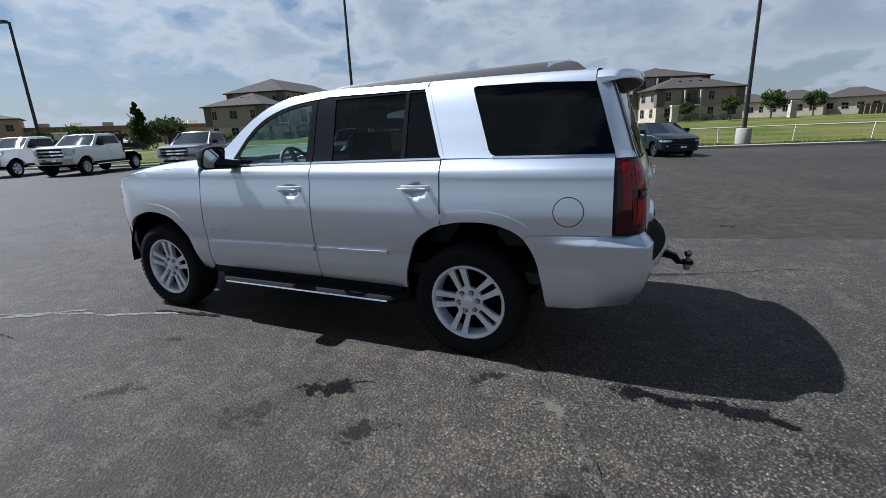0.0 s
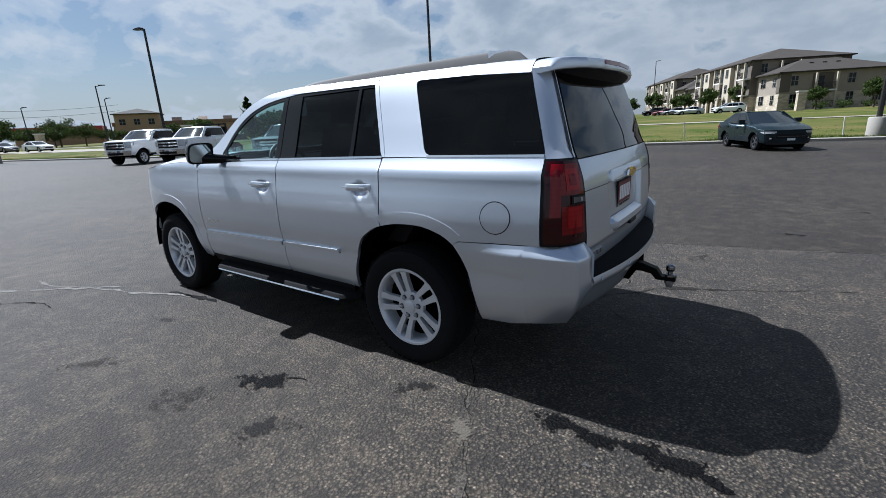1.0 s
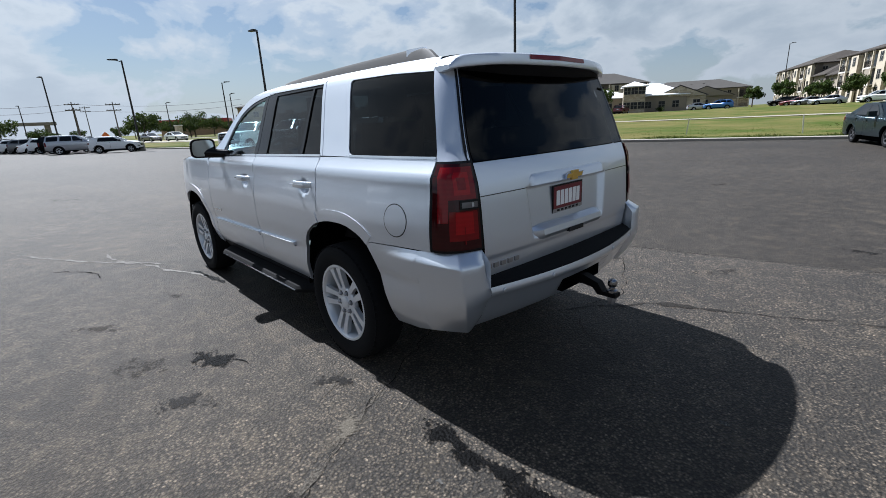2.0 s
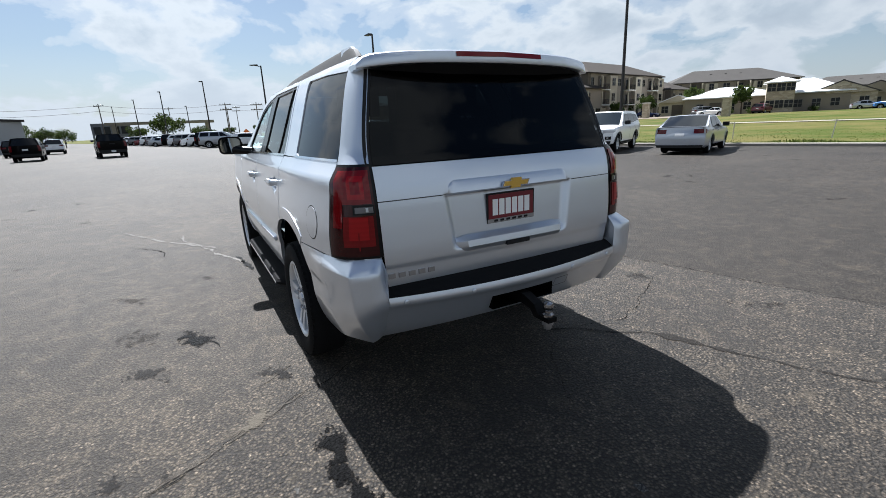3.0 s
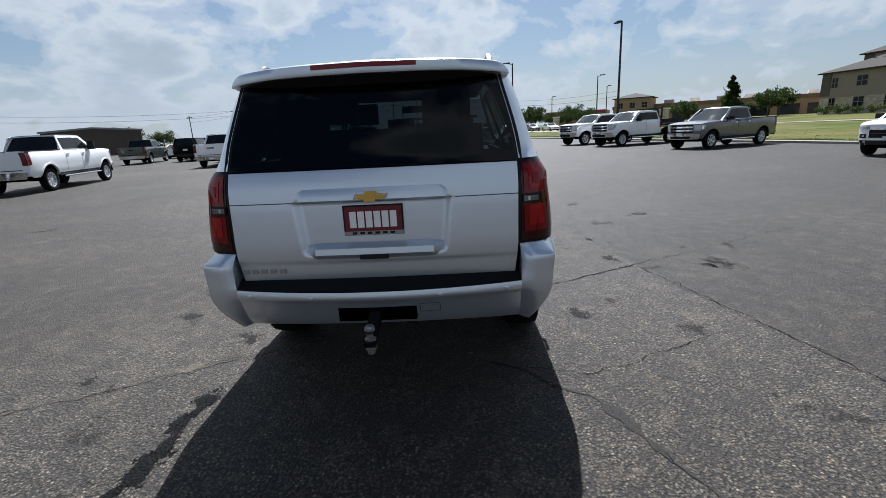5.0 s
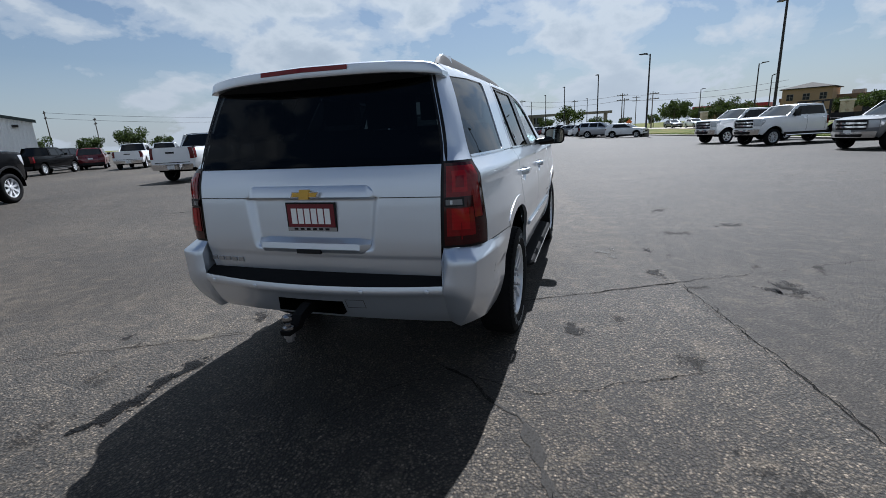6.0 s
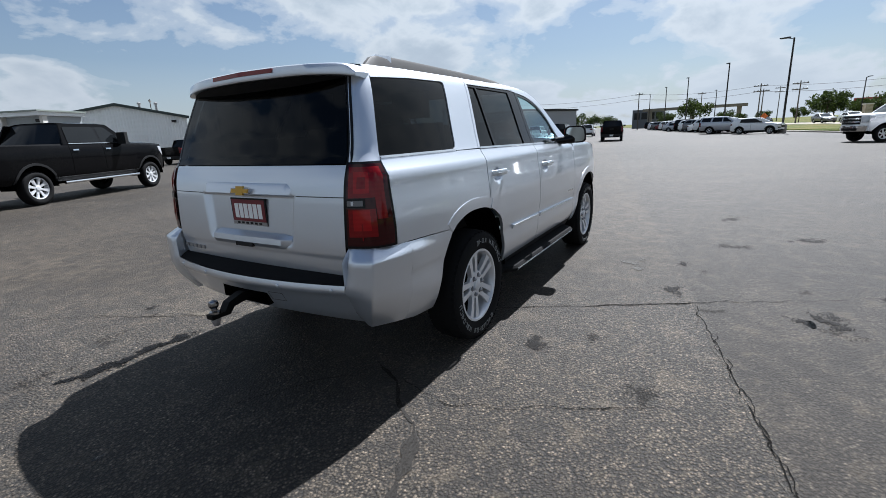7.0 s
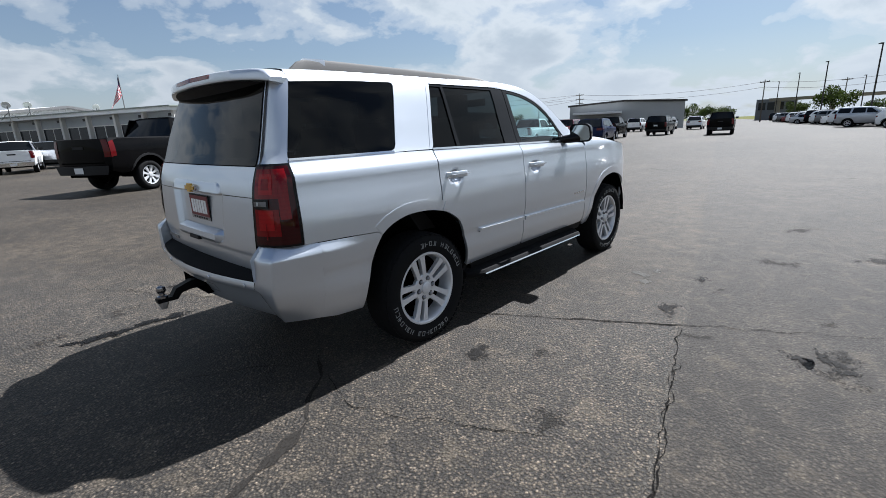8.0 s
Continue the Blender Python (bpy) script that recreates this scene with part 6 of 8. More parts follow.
# standing tail to the lot, towards the service buildings
vehicle("pickup_truck", "pickup", "black", nose_to(-43.8, -6.7, -170), "black crew-cab pickup seen on the open lot", "pickup truck", "six")
vehicle("suv", "tall_suv", "black", nose_to(-46.0, -12.6, -172), "black utility vehicle with a pale rear plate", "car", "five", detail=False)
vehicle("suv", "suv", "white", nose_to(-68.0, -15.0, -172), "white crossover with dark rear window", "car", "five", detail=False)
vehicle("suv", "suv", "black", nose_to(-62.0, -17.2, -172), "black crossover parked beside a white one", "car", "five", detail=False)
vehicle("large_suv", "tall_suv", "silver", nose_to(-72.0, -19.8, -172), "silver utility vehicle near the metal building", "car", "five", detail=False)
vehicle("large_suv", "tall_suv", "white", nose_to(-64.0, -21.5, -172), "white utility vehicle near the metal building", "car", "five", detail=False)
vehicle("suv", "suv", "navy", nose_to(-29.2, -11.5, -168), "navy crossover with red brake lamps", "car", "five", lit=True)
vehicle("pickup_truck", "pickup", "black", nose_to(-38.6, -14.6, -170), "black pickup parked ahead of a navy crossover", "pickup truck", "six", detail=False)
vehicle("pickup_truck", "pickup", "white", nose_to(-24.4, -14.2, -168), "white crew-cab pickup parked with its tailgate closed", "pickup truck", "six")
vehicle("suv", "tall_suv", "white", nose_to(-30.6, -16.2, -168), "white utility vehicle beside a white pickup", "car", "five", detail=False)
vehicle("suv", "tall_suv", "red", nose_to(-36.2, -17.2, -168), "dark red utility vehicle in the row", "car", "five", detail=False)
vehicle("large_suv", "tall_suv", "black", nose_to(-34.3, -21.7, -166), "black large utility vehicle with chrome tail strip", "car", "six")
vehicle("sedan", "sedan", "white", nose_to(-43.2, -28.3, -166), "white saloon among dark trucks", "car", "five", detail=False)
vehicle("pickup_truck", "pickup", "green", nose_to(-33.3, -25.5, -164), "grey-green crew-cab pickup with bright wheels", "pickup truck", "six", chrome=True)
vehicle("pickup_truck", "pickup", "black", nose_to(-40.0, -24.6, -166), "black pickup beyond a black utility vehicle", "pickup truck", "six", detail=False)
vehicle("pickup_truck", "heavy", "white", nose_to(-12.85, -15.55, -166.5), "white heavy pickup with a clean tailgate", "pickup truck", "many", chrome=True)
vehicle("pickup_truck", "heavy", "black", nose_to(-1.75, -14.8, -153) @ Matrix.Diagonal((1.12, 1.12, 1.12, 1)), "black heavy crew-cab pickup with bright step bars", "pickup truck", "eight", chrome=True)
vehicle("suv", "suv", "red", nose_to(-24.5, -38.2, -130), "dark red crossover by the workshop", "car", "five", detail=False)
vehicle("pickup_truck", "pickup", "white", nose_to(-23.5, -32.5, -140), "white pickup backed up beside a red crossover", "pickup truck", "six", detail=False)
vehicle("pickup_truck", "pickup", "white", nose_to(-27.0, -33.2, -140), "white pickup further along the row", "pickup truck", "six", detail=False)
vehicle("pickup_truck", "pickup", "black", nose_to(-18.3, -35.6, -150), "black pickup standing tail to the lot", "pickup truck", "six", detail=False)
vehicle("large_suv", "tall_suv", "black", nose_to(-25.0, -43.0, -150), "black utility vehicle by the workshop", "car", "five", detail=False)
vehicle("pickup_truck", "pickup", "black", nose_to(-14.0, -40.0, -150), "black pickup by the showroom", "pickup truck", "six", detail=False)
vehicle("pickup_truck", "pickup", "white", nose_to(-0.6, -34.6, -100), "white pickup standing tail to the lot", "pickup truck", "six", chrome=True)
vehicle("large_suv", "tall_suv", "silver", nose_to(-3.0, -39.4, -120), "silver utility vehicle near the showroom", "car", "five", detail=False)
vehicle("pickup_truck", "pickup", "grey", nose_to(-6.0, -37.6, -150), "grey pickup near the showroom", "pickup truck", "six", detail=False)
vehicle("pickup_truck", "pickup", "white", nose_to(2.6, -38.2, -120), "white pickup near the showroom", "pickup truck", "six", detail=False)

# ---- surroundings ----
def wall_mat(name, colour, bands=0.0, rough=0.85, vary=0.18):
    m, n = material(name)
    p = place_of(n)
    fine = n.noise(p, 6.0, 6.0, 0.65)
    broad = n.noise(p, 0.5, 4.0, 0.6)
    col = n.mix(n.math("ADD", n.math("MULTIPLY", fine, 0.5), n.math("MULTIPLY", broad, 0.5)), tuple(c * (1 - vary) for c in colour), tuple(c * (1 + vary) for c in colour))
    b = n.add("ShaderNodeBsdfPrincipled", None, Base_Color=col, Roughness=rough)
    n.put(b, "Normal", bump(n, fine, 0.3, 0.01))
    n.put(b, "Specular IOR Level", 0.15 if rough > 0.8 else 0.4)
    finish(n, b)
    return m


def stone_mat():
    m, n = material("rough_limestone")
    p = n.vmath("MULTIPLY", place_of(n), (1.0, 1.0, 2.2))
    v = n.add("ShaderNodeTexVoronoi", {"feature": "F1"}, Vector=p, Scale=1.6)
    col = n.mix(v.outputs["Color"], (0.30, 0.25, 0.18), (0.56, 0.49, 0.39))
    col = n.mix(n.math("MULTIPLY", n.noise(p, 5.0), 0.35), col, (0.2, 0.16, 0.11))
    b = n.add("ShaderNodeBsdfPrincipled", None, Base_Color=col, Roughness=0.9)
    n.put(b, "Normal", bump(n, v.outputs["Distance"], 0.5, 0.05))
    finish(n, b)
    return m


TAUPE = wall_mat("taupe_stucco", (0.25, 0.215, 0.175))
TAUPE_DARK = wall_mat("dark_brown_siding", (0.105, 0.09, 0.075))
CREAM = wall_mat("cream_stucco", (0.42, 0.37, 0.29))
STONE = stone_mat()
SHINGLE = wall_mat("brown_grey_shingle", (0.044, 0.038, 0.033), rough=0.9, vary=0.3)
SHINGLE_2 = wall_mat("grey_shingle", (0.06, 0.056, 0.052), rough=0.9, vary=0.3)
WHITE_ROOF = wall_mat("white_metal_roof", (0.66, 0.67, 0.68), rough=0.45, vary=0.06)
TRIM_WHITE = wall_mat("white_trim", (0.62, 0.60, 0.56), vary=0.08)
TRIM_TAN = wall_mat("dull_tan_trim", (0.27, 0.25, 0.22), vary=0.08)
TAN = wall_mat("tan_brick", (0.34, 0.235, 0.15))
METAL_GREY = wall_mat("grey_metal_cladding", (0.33, 0.34, 0.345), rough=0.5, vary=0.1)
METAL_WHITE = wall_mat("white_metal_cladding", (0.78, 0.79, 0.78), rough=0.45, vary=0.08)
RED_BAND = plain("red_fascia", (0.30, 0.02, 0.03), 0.5)
POLE_DARK = plain("dark_bronze_pole", (0.02, 0.018, 0.017), 0.5, 0.3)
POLE_GREY = plain("galvanised_pole", (0.2, 0.2, 0.2), 0.5, 0.6)
WOOD_POLE = plain("weathered_wood_pole", (0.10, 0.085, 0.07), 0.9)
PANE = plain("building_window_glass", (0.010, 0.012, 0.014), 0.08, 0.0, 0.2, 3.0, 0.0, 0.0, 0.25)
DRIVE = wall_mat("pale_concrete", (0.22, 0.20, 0.165))
TRUNK = plain("bark", (0.075, 0.055, 0.04), 0.95, 0.0, 0.3, 15.0, 0.0, 0.6)


def hip_roof(bm, x0, x1, y0, y1, z, rise, over=0.6, thick=0.18):
    """Hipped roof with eaves over a rectangle; the ridge runs along the longer side."""
    a0, a1, b0, b1 = x0 - over, x1 + over, y0 - over, y1 + over
    w, d = a1 - a0, b1 - b0
    if w >= d:
        r0, r1 = (a0 + d / 2, (b0 + b1) / 2), (a1 - d / 2, (b0 + b1) / 2)
    else:
        r0, r1 = ((a0 + a1) / 2, b0 + w / 2), ((a0 + a1) / 2, b1 - w / 2)
    low = [bm.verts.new((x, y, z)) for x, y in ((a0, b0), (a1, b0), (a1, b1), (a0, b1))]
    mid = [bm.verts.new((x, y, z + thick)) for x, y in ((a0, b0), (a1, b0), (a1, b1), (a0, b1))]
    p, q = bm.verts.new((*r0, z + thick + rise)), bm.verts.new((*r1, z + thick + rise))
    for i in range(4):
        bm.faces.new((low[i], low[(i + 1) % 4], mid[(i + 1) % 4], mid[i]))
    bm.faces.new(low[::-1])
    if w >= d:
        bm.faces.new((mid[0], mid[1], q, p))
        bm.faces.new((mid[1], mid[2], q))
        bm.faces.new((mid[2], mid[3], p, q))
        bm.faces.new((mid[3], mid[0], p))
    else:
        bm.faces.new((mid[0], mid[1], p))
        bm.faces.new((mid[1], mid[2], q, p))
        bm.faces.new((mid[2], mid[3], q))
        bm.faces.new((mid[3], mid[0], p, q))


def window_at(parent, m, w, h, mat=TRIM_TAN):
    """A window with frame, glass and middle bar; the pose m has its outward side along -y."""
    win = part("window", boxed(-w / 2 - 0.06, w / 2 + 0.06, -0.05, 0.02, -0.06, h + 0.06), mat, parent, "", False, 0, m)
    part("pane", boxed(-w / 2, w / 2, -0.065, -0.055, 0, h), PANE, win, "dark glass")
    part("mullion", boxed(-0.03, 0.03, -0.085, -0.066, 0, h), mat, win)
    part("transom", boxed(-w / 2, w / 2, -0.085, -0.066, h / 2 - 0.025, h / 2 + 0.025), mat, win)
    return win


def balcony_at(parent, m, w, h):
    """A recessed balcony bay: dark opening, floor, posts and railing."""
    b = part("balcony", boxed(-w / 2, w / 2, -0.06, 0.0, 0, h), TAUPE_DARK, parent, "dark recessed balcony", False, 0, m)
    part("balcony_door", boxed(-w * 0.30, w * 0.05, -0.075, -0.062, 0.05, h * 0.82), PANE, b, "glass door")
    part("balcony_floor", boxed(-w / 2 - 0.1, w / 2 + 0.1, -1.2, 0.0, -0.22, 0.0), TRIM_WHITE, b)
    for x in (-w / 2, w / 2):
        part("post", boxed(x - 0.13, x + 0.13, -1.2, -0.94, 0, h), CREAM, b)
    bm = bmesh.new()
    box(bm, -w / 2, w / 2, -1.16, -1.10, 0.98, 1.05)
    for k in range(int(w / 0.18) + 1):
        x = -w / 2 + k * 0.18
        box(bm, x - 0.02, x + 0.02, -1.15, -1.11, 0.0, 1.0)
    tagged(part("railing", bm, POLE_DARK, b, "dark metal railing"), kind="stuff")
    return b


def apartment(name, at, blocks, label, S=3.05):
    """blocks: (x0, x1, y0, y1, storeys, rise, faces) in the house's own frame. faces: openings on 's' (y0) and 'w'/'e' sides."""
    h = thing(name, at, label, "apartment building")
    for x0, x1, y0, y1, n, rise, faces, roofmat in blocks:
        top = n * S + 0.2
        part("wall", boxed(x0, x1, y0, y1, 1.6 if n > 1 else 0.0, top), TAUPE, h, "taupe stucco upper walls")
        part("stone_base", boxed(x0 - 0.08, x1 + 0.08, y0 - 0.08, y1 + 0.08, -1.5, 2.6), STONE, h, "pale rough limestone base")
        bm = bmesh.new()
        hip_roof(bm, x0, x1, y0, y1, top, rise)
        roof = part("roof", bm, roofmat, h, "brown shingle hip roof")
        for k in range(3):
            vx, vy = x0 + (x1 - x0) * (0.35 + 0.12 * k), y0 + (y1 - y0) * 0.30
            part("roof_vent", boxed(vx - 0.3, vx + 0.3, vy - 0.25, vy + 0.25, top + rise * 0.55, top + rise * 0.55 + 0.45), roofmat, roof, "", False, 0.05)
        for face in faces:
            if face == "s":
                L, mk = x1 - x0, (lambda d, z: pose(x0 + d, y0, z))
            elif face == "w":
                L, mk = y1 - y0, (lambda d, z: pose(x0, y1 - d, z, 0, 0, -90))
            elif face == "n":
                L, mk = x1 - x0, (lambda d, z: pose(x1 - d, y1, z, 0, 0, 180))
            else:
                L, mk = y1 - y0, (lambda d, z: pose(x1, y0 + d, z, 0, 0, 90))
            bays = max(2, int(round(L / 3.6)))
            for st in range(n):
                for k in range(bays):
                    d = L * (k + 0.5) / bays
                    z = st * S + 0.1
                    if (k % 3 == 1) and bays > 3:
                        balcony_at(h, mk(d, z + 0.12), min(2.9, L / bays * 0.85), 2.55)
                    elif (k + st) % 5 != 4:
                        window_at(h, mk(d, z + 0.95) @ (pose(0, -0.09, 0) if z < 1.5 else pose(0, 0, 0)), 1.5 if k % 2 else 0.95, 1.45)
            # projecting pale bays on tall fronts
            if n > 2 and bays > 4:
                for k in range(2, bays, 3):
                    d = L * (k + 0.5) / bays
                    bay = part("stucco_bay", boxed(-1.5, 1.5, -0.7, 0.0, 0, n * S - 0.1), CREAM, h, "cream stucco bay", False, 0, mk(d, 0.0))
                    for st in range(n):
                        window_at(bay, pose(0, -0.7, st * S + 1.0), 1.1, 1.45)
        for c in ((x0, y0), (x1, y0)):
            part("corner_panel", boxed(c[0] - 0.12 if c[0] == x0 else c[0] - 1.4, c[0] + 1.4 if c[0] == x0 else c[0] + 0.12, y0 - 0.1, y0 + 0.9, 2.9, top - 0.05), TAUPE_DARK, h, "dark siding corner")
    return h


BASE = 0.95
# house in front of the bend: its own x runs west, y runs north
A_AT = pose(-63.9, 62.7, BASE - 0.1, 0, 0, 100 - 90)
apartment("apartment_building", A_AT, [(-12.5, 0.0, 0.0, 13.0, 2, 2.6, "se", SHINGLE), (-14.0, -1.0, 9.0, 40.0, 3, 3.1, "es", SHINGLE), (-13.0, 1.5, 40.0, 50.0, 2, 2.4, "es", SHINGLE)], "three-storey taupe apartment building with brown hip roofs")
R_AT = pose(2.6, 91.4, BASE, 0, 0, 24.8)
apartment("apartment_building", R_AT, [(0.0, 16.0, 0.0, 11.0, 2, 2.2, "sw", SHINGLE), (-1.0, 14.0, 8.0, 36.0, 3, 2.4, "ws", SHINGLE), (0.0, 14.0, 36.0, 44.0, 2, 2.4, "w", SHINGLE)], "long three-storey taupe apartment building with cream bays", 2.8)
apartment("apartment_building", pose(-17.0, 136.0, BASE, 0, 0, 24.8), [(0.0, 16.0, 0.0, 9.0, 2, 2.6, "sw", SHINGLE), (0.0, 15.0, 8.0, 40.0, 3, 3.0, "ws", SHINGLE)], "three-storey apartment building further along the drive")
apartment("apartment_building", pose(-77.0, 113.5, BASE, 0, 0, 50), [(0.0, 30.0, 0.0, 14.0, 3, 3.3, "se", SHINGLE_2)], "wide apartment building with a grey hip roof", 2.65)
apartment("apartment_building", pose(-66.0, 155.0, BASE, 0, 0, 30), [(0.0, 30.0, 0.0, 14.0, 2, 3.0, "s", SHINGLE_2)], "distant apartment building with a low grey roof", 2.9)


def house(name, at, w, d, h, rise, wall, roof, label, gable=True, porch=False):
    ob = thing(name, at, label, "house")
    part("wall", boxed(-w / 2, w / 2, 0, d, -1.0, h), wall, ob)
    bm = bmesh.new()
    if gable:
        prism(bm, [(-w / 2 - 0.5, -0.5, h), (w / 2 + 0.5, -0.5, h), (0, -0.5, h + rise)], (0, d + 1.0, 0))
    else:
        hip_roof(bm, -w / 2, w / 2, 0, d, h, rise, 0.5)
    rf = part("roof", bm, roof, ob)
    if gable:
        part("gable", (lambda b: (prism(b, [(-w / 2, -0.52, h), (w / 2, -0.52, h), (0, -0.52, h + rise * 0.9)], (0, -0.04, 0)), b)[1])(bmesh.new()), wall, ob)
    for k, x in enumerate(span(-w * 0.33, w * 0.33, max(2, int(w / 4)))):
        for z in ([0.9] if h < 4 else [0.9, 3.8]):
            if porch and k == 1 and z < 2:
                part("doorway", boxed(x - 1.0, x + 1.0, -0.06, 0.0, 0, 2.4), TAUPE_DARK, ob, "dark doorway")
            else:
                window_at(ob, pose(x, 0, z), 1.2, 1.3)
    return ob


house("clubhouse", pose(-49.5, 92.5, BASE, 0, 0, 32), 16, 12, 3.2, 2.0, TAUPE, WHITE_ROOF, "low clubhouse with a white metal roof", False, True)
house("clubhouse_wing", pose(-58.0, 88.5, BASE, 0, 0, 32), 7, 9, 2.9, 1.5, CREAM, WHITE_ROOF, "small gabled clubhouse wing with white roof", True, True)
house("clubhouse_tower", pose(-41.6, 93.5, BASE, 0, 0, 28), 4.2, 4.2, 5.2, 1.0, STONE, WHITE_ROOF, "stone entrance tower with white roof", False)
house("clubhouse_hall", pose(-39.6, 99.0, BASE, 0, 0, 28), 12, 10, 3.3, 2.6, TAUPE, WHITE_ROOF, "low hall with a white metal roof", False)
house("cottage", pose(-35.6, 101.5, BASE, 0, 0, 22), 9.5, 7, 3.0, 2.2, STONE, SHINGLE_2, "single-storey stone cottage with gabled porch", True, True)
house("gabled_house", pose(-36.0, 118.0, BASE, 0, 0, 24), 11, 10, 3.0, 2.3, TAUPE, SHINGLE_2, "gabled house with a grey roof among the trees", True)
for x, y, w, h in ((34, 138, 12, 3.4), (47, 142, 13, 3.4), (60, 140, 12, 3.6), (52, 112, 11, 5.6), (26, 150, 12, 3.4)):
    house("house", pose(x, y, BASE + 0.6, 0, 0, -16 if h > 5 else -20), w, 10, h, 2.3, CREAM, SHINGLE, "suburban house with cream walls and grey roof", False)
bm = bmesh.new()
for k in range(60):
    a = Vector((36 + k * 0.75, 104 - k * 0.22, 0))
    box(bm, a.x, a.x + 0.72, a.y, a.y + 0.05, BASE - 0.2, BASE + 1.85)
tagged(part("wooden_fence", bm, plain("brown_fence_boards", (0.12, 0.085, 0.06), 0.9, 0.0, 0.3, 6.0)), "long brown wooden board fence behind the verge", "fence", "", "stuff")


def corrugated(bm, a, b, z0, z1_fn, pitch=0.30, depth=0.05):
    """Ribbed metal sheet from a to b; its top follows z1_fn(0..1)."""
    a, b = Vector(a), Vector(b)
    L = (b - a).length
    d = (b - a).normalized()
    nrm = Vector((d.y, -d.x, 0))
    n = int(L / pitch)
    prev = None
    for i in range(n):
        for f, o in ((0.0, 0.0), (0.55, 0.0), (0.62, depth), (0.93, depth)):
            t = min(1.0, (i + f) * pitch / L)
            p = a + d * (t * L) + nrm * o
            cur = (bm.verts.new((p.x, p.y, z0)), bm.verts.new((p.x, p.y, z1_fn(t))))
            if prev:
                bm.faces.new((prev[0], cur[0], cur[1], prev[1]))
            prev = cur


def metal_shed(name, at, w, d, eave, rise, wall, roof, label, trim=POLE_GREY, ribs=True):
    ob = thing(name, at, label, "building")
    bm = bmesh.new()
    prism(bm, [(-w / 2, 0, -0.5), (w / 2, 0, -0.5), (w / 2, 0, eave), (0, 0, eave + rise), (-w / 2, 0, eave)], (0, d, 0))
    part("shell", bm, wall, ob)
    if ribs:
        bm = bmesh.new()
        corrugated(bm, (-w / 2, -0.03, 0), (w / 2, -0.03, 0), -0.3, lambda t: eave + rise * (1 - abs(2 * t - 1)))
        part("cladding", bm, wall, ob, "ribbed metal cladding")
    for s in (-1, 1):
        bm = bmesh.new()
        prism(bm, [(0, -0.3, eave + rise + 0.02), (s * (w / 2 + 0.3), -0.3, eave + 0.02 - 0.3 * rise / (w / 2)), (s * (w / 2 + 0.3), -0.3, eave + 0.16 - 0.3 * rise / (w / 2)), (0, -0.3, eave + rise + 0.16)], (0, d + 0.6, 0))
        part("roof_slope", bm, roof, ob)
        bm = bmesh.new()
        prism(bm, [(0, -0.36, eave + rise - 0.12), (s * (w / 2 + 0.3), -0.36, eave - 0.15 - 0.3 * rise / (w / 2)), (s * (w / 2 + 0.3), -0.36, eave + 0.17 - 0.3 * rise / (w / 2)), (0, -0.36, eave + rise + 0.18)], (0, 0.05, 0))
        part("barge_board", bm, trim, ob)
    return ob


shed = metal_shed("metal_workshop", pose(-24.2, -57.3, 0, 0, 0, 154), 14.0, 26.0, 4.85, 1.45, METAL_WHITE, METAL_GREY, "white ribbed metal workshop with a low gable", plain("dark_green_trim", (0.03, 0.045, 0.04), 0.5))
for dx in (-2.4, -4.2):
    bm = bmesh.new()
    lathe(bm, [(0.14, 0), (0.14, 1.3), (0.22, 1.3), (0.22, 1.5), (0.001, 1.6)], 10, "Z")
    part("roof_flue", bm, POLE_GREY, shed, "", True, 0, pose(-dx, 5, 5.4))
part("wall_lamp", boxed(-0.25, 0.25, -0.35, -0.05, 4.6, 4.85), POLE_DARK, shed, "", False, 0, pose(5.6, 0, -0.35))
grey_hall = metal_shed("grey_metal_building", pose(-81.5, -30.0, 0, 0, 0, 112), 19.0, 22.0, 4.55, 0.45, METAL_GREY, METAL_GREY, "long grey metal building with a low gable", POLE_DARK, False)
part("canopy", boxed(-4, 4, -5, 0, 2.9, 3.25), WHITE_ROOF, grey_hall, "white flat canopy", False, 0, pose(-4.5, 0, 0))
metal_shed("brown_metal_building", pose(-75.0, -62.0, 0, 0, 0, 125), 14.0, 16.0, 4.2, 0.5, wall_mat("brown_cladding", (0.09, 0.075, 0.065)), METAL_GREY, "low brown metal building with an open bay", POLE_GREY, False)
metal_shed("pale_metal_hall", pose(-9.0, -70.0, 0, 0, 0, 213), 26.0, 20.0, 4.6, 1.5, METAL_WHITE, WHITE_ROOF, "pale metal hall with a broad roof behind the showroom", POLE_GREY, True)


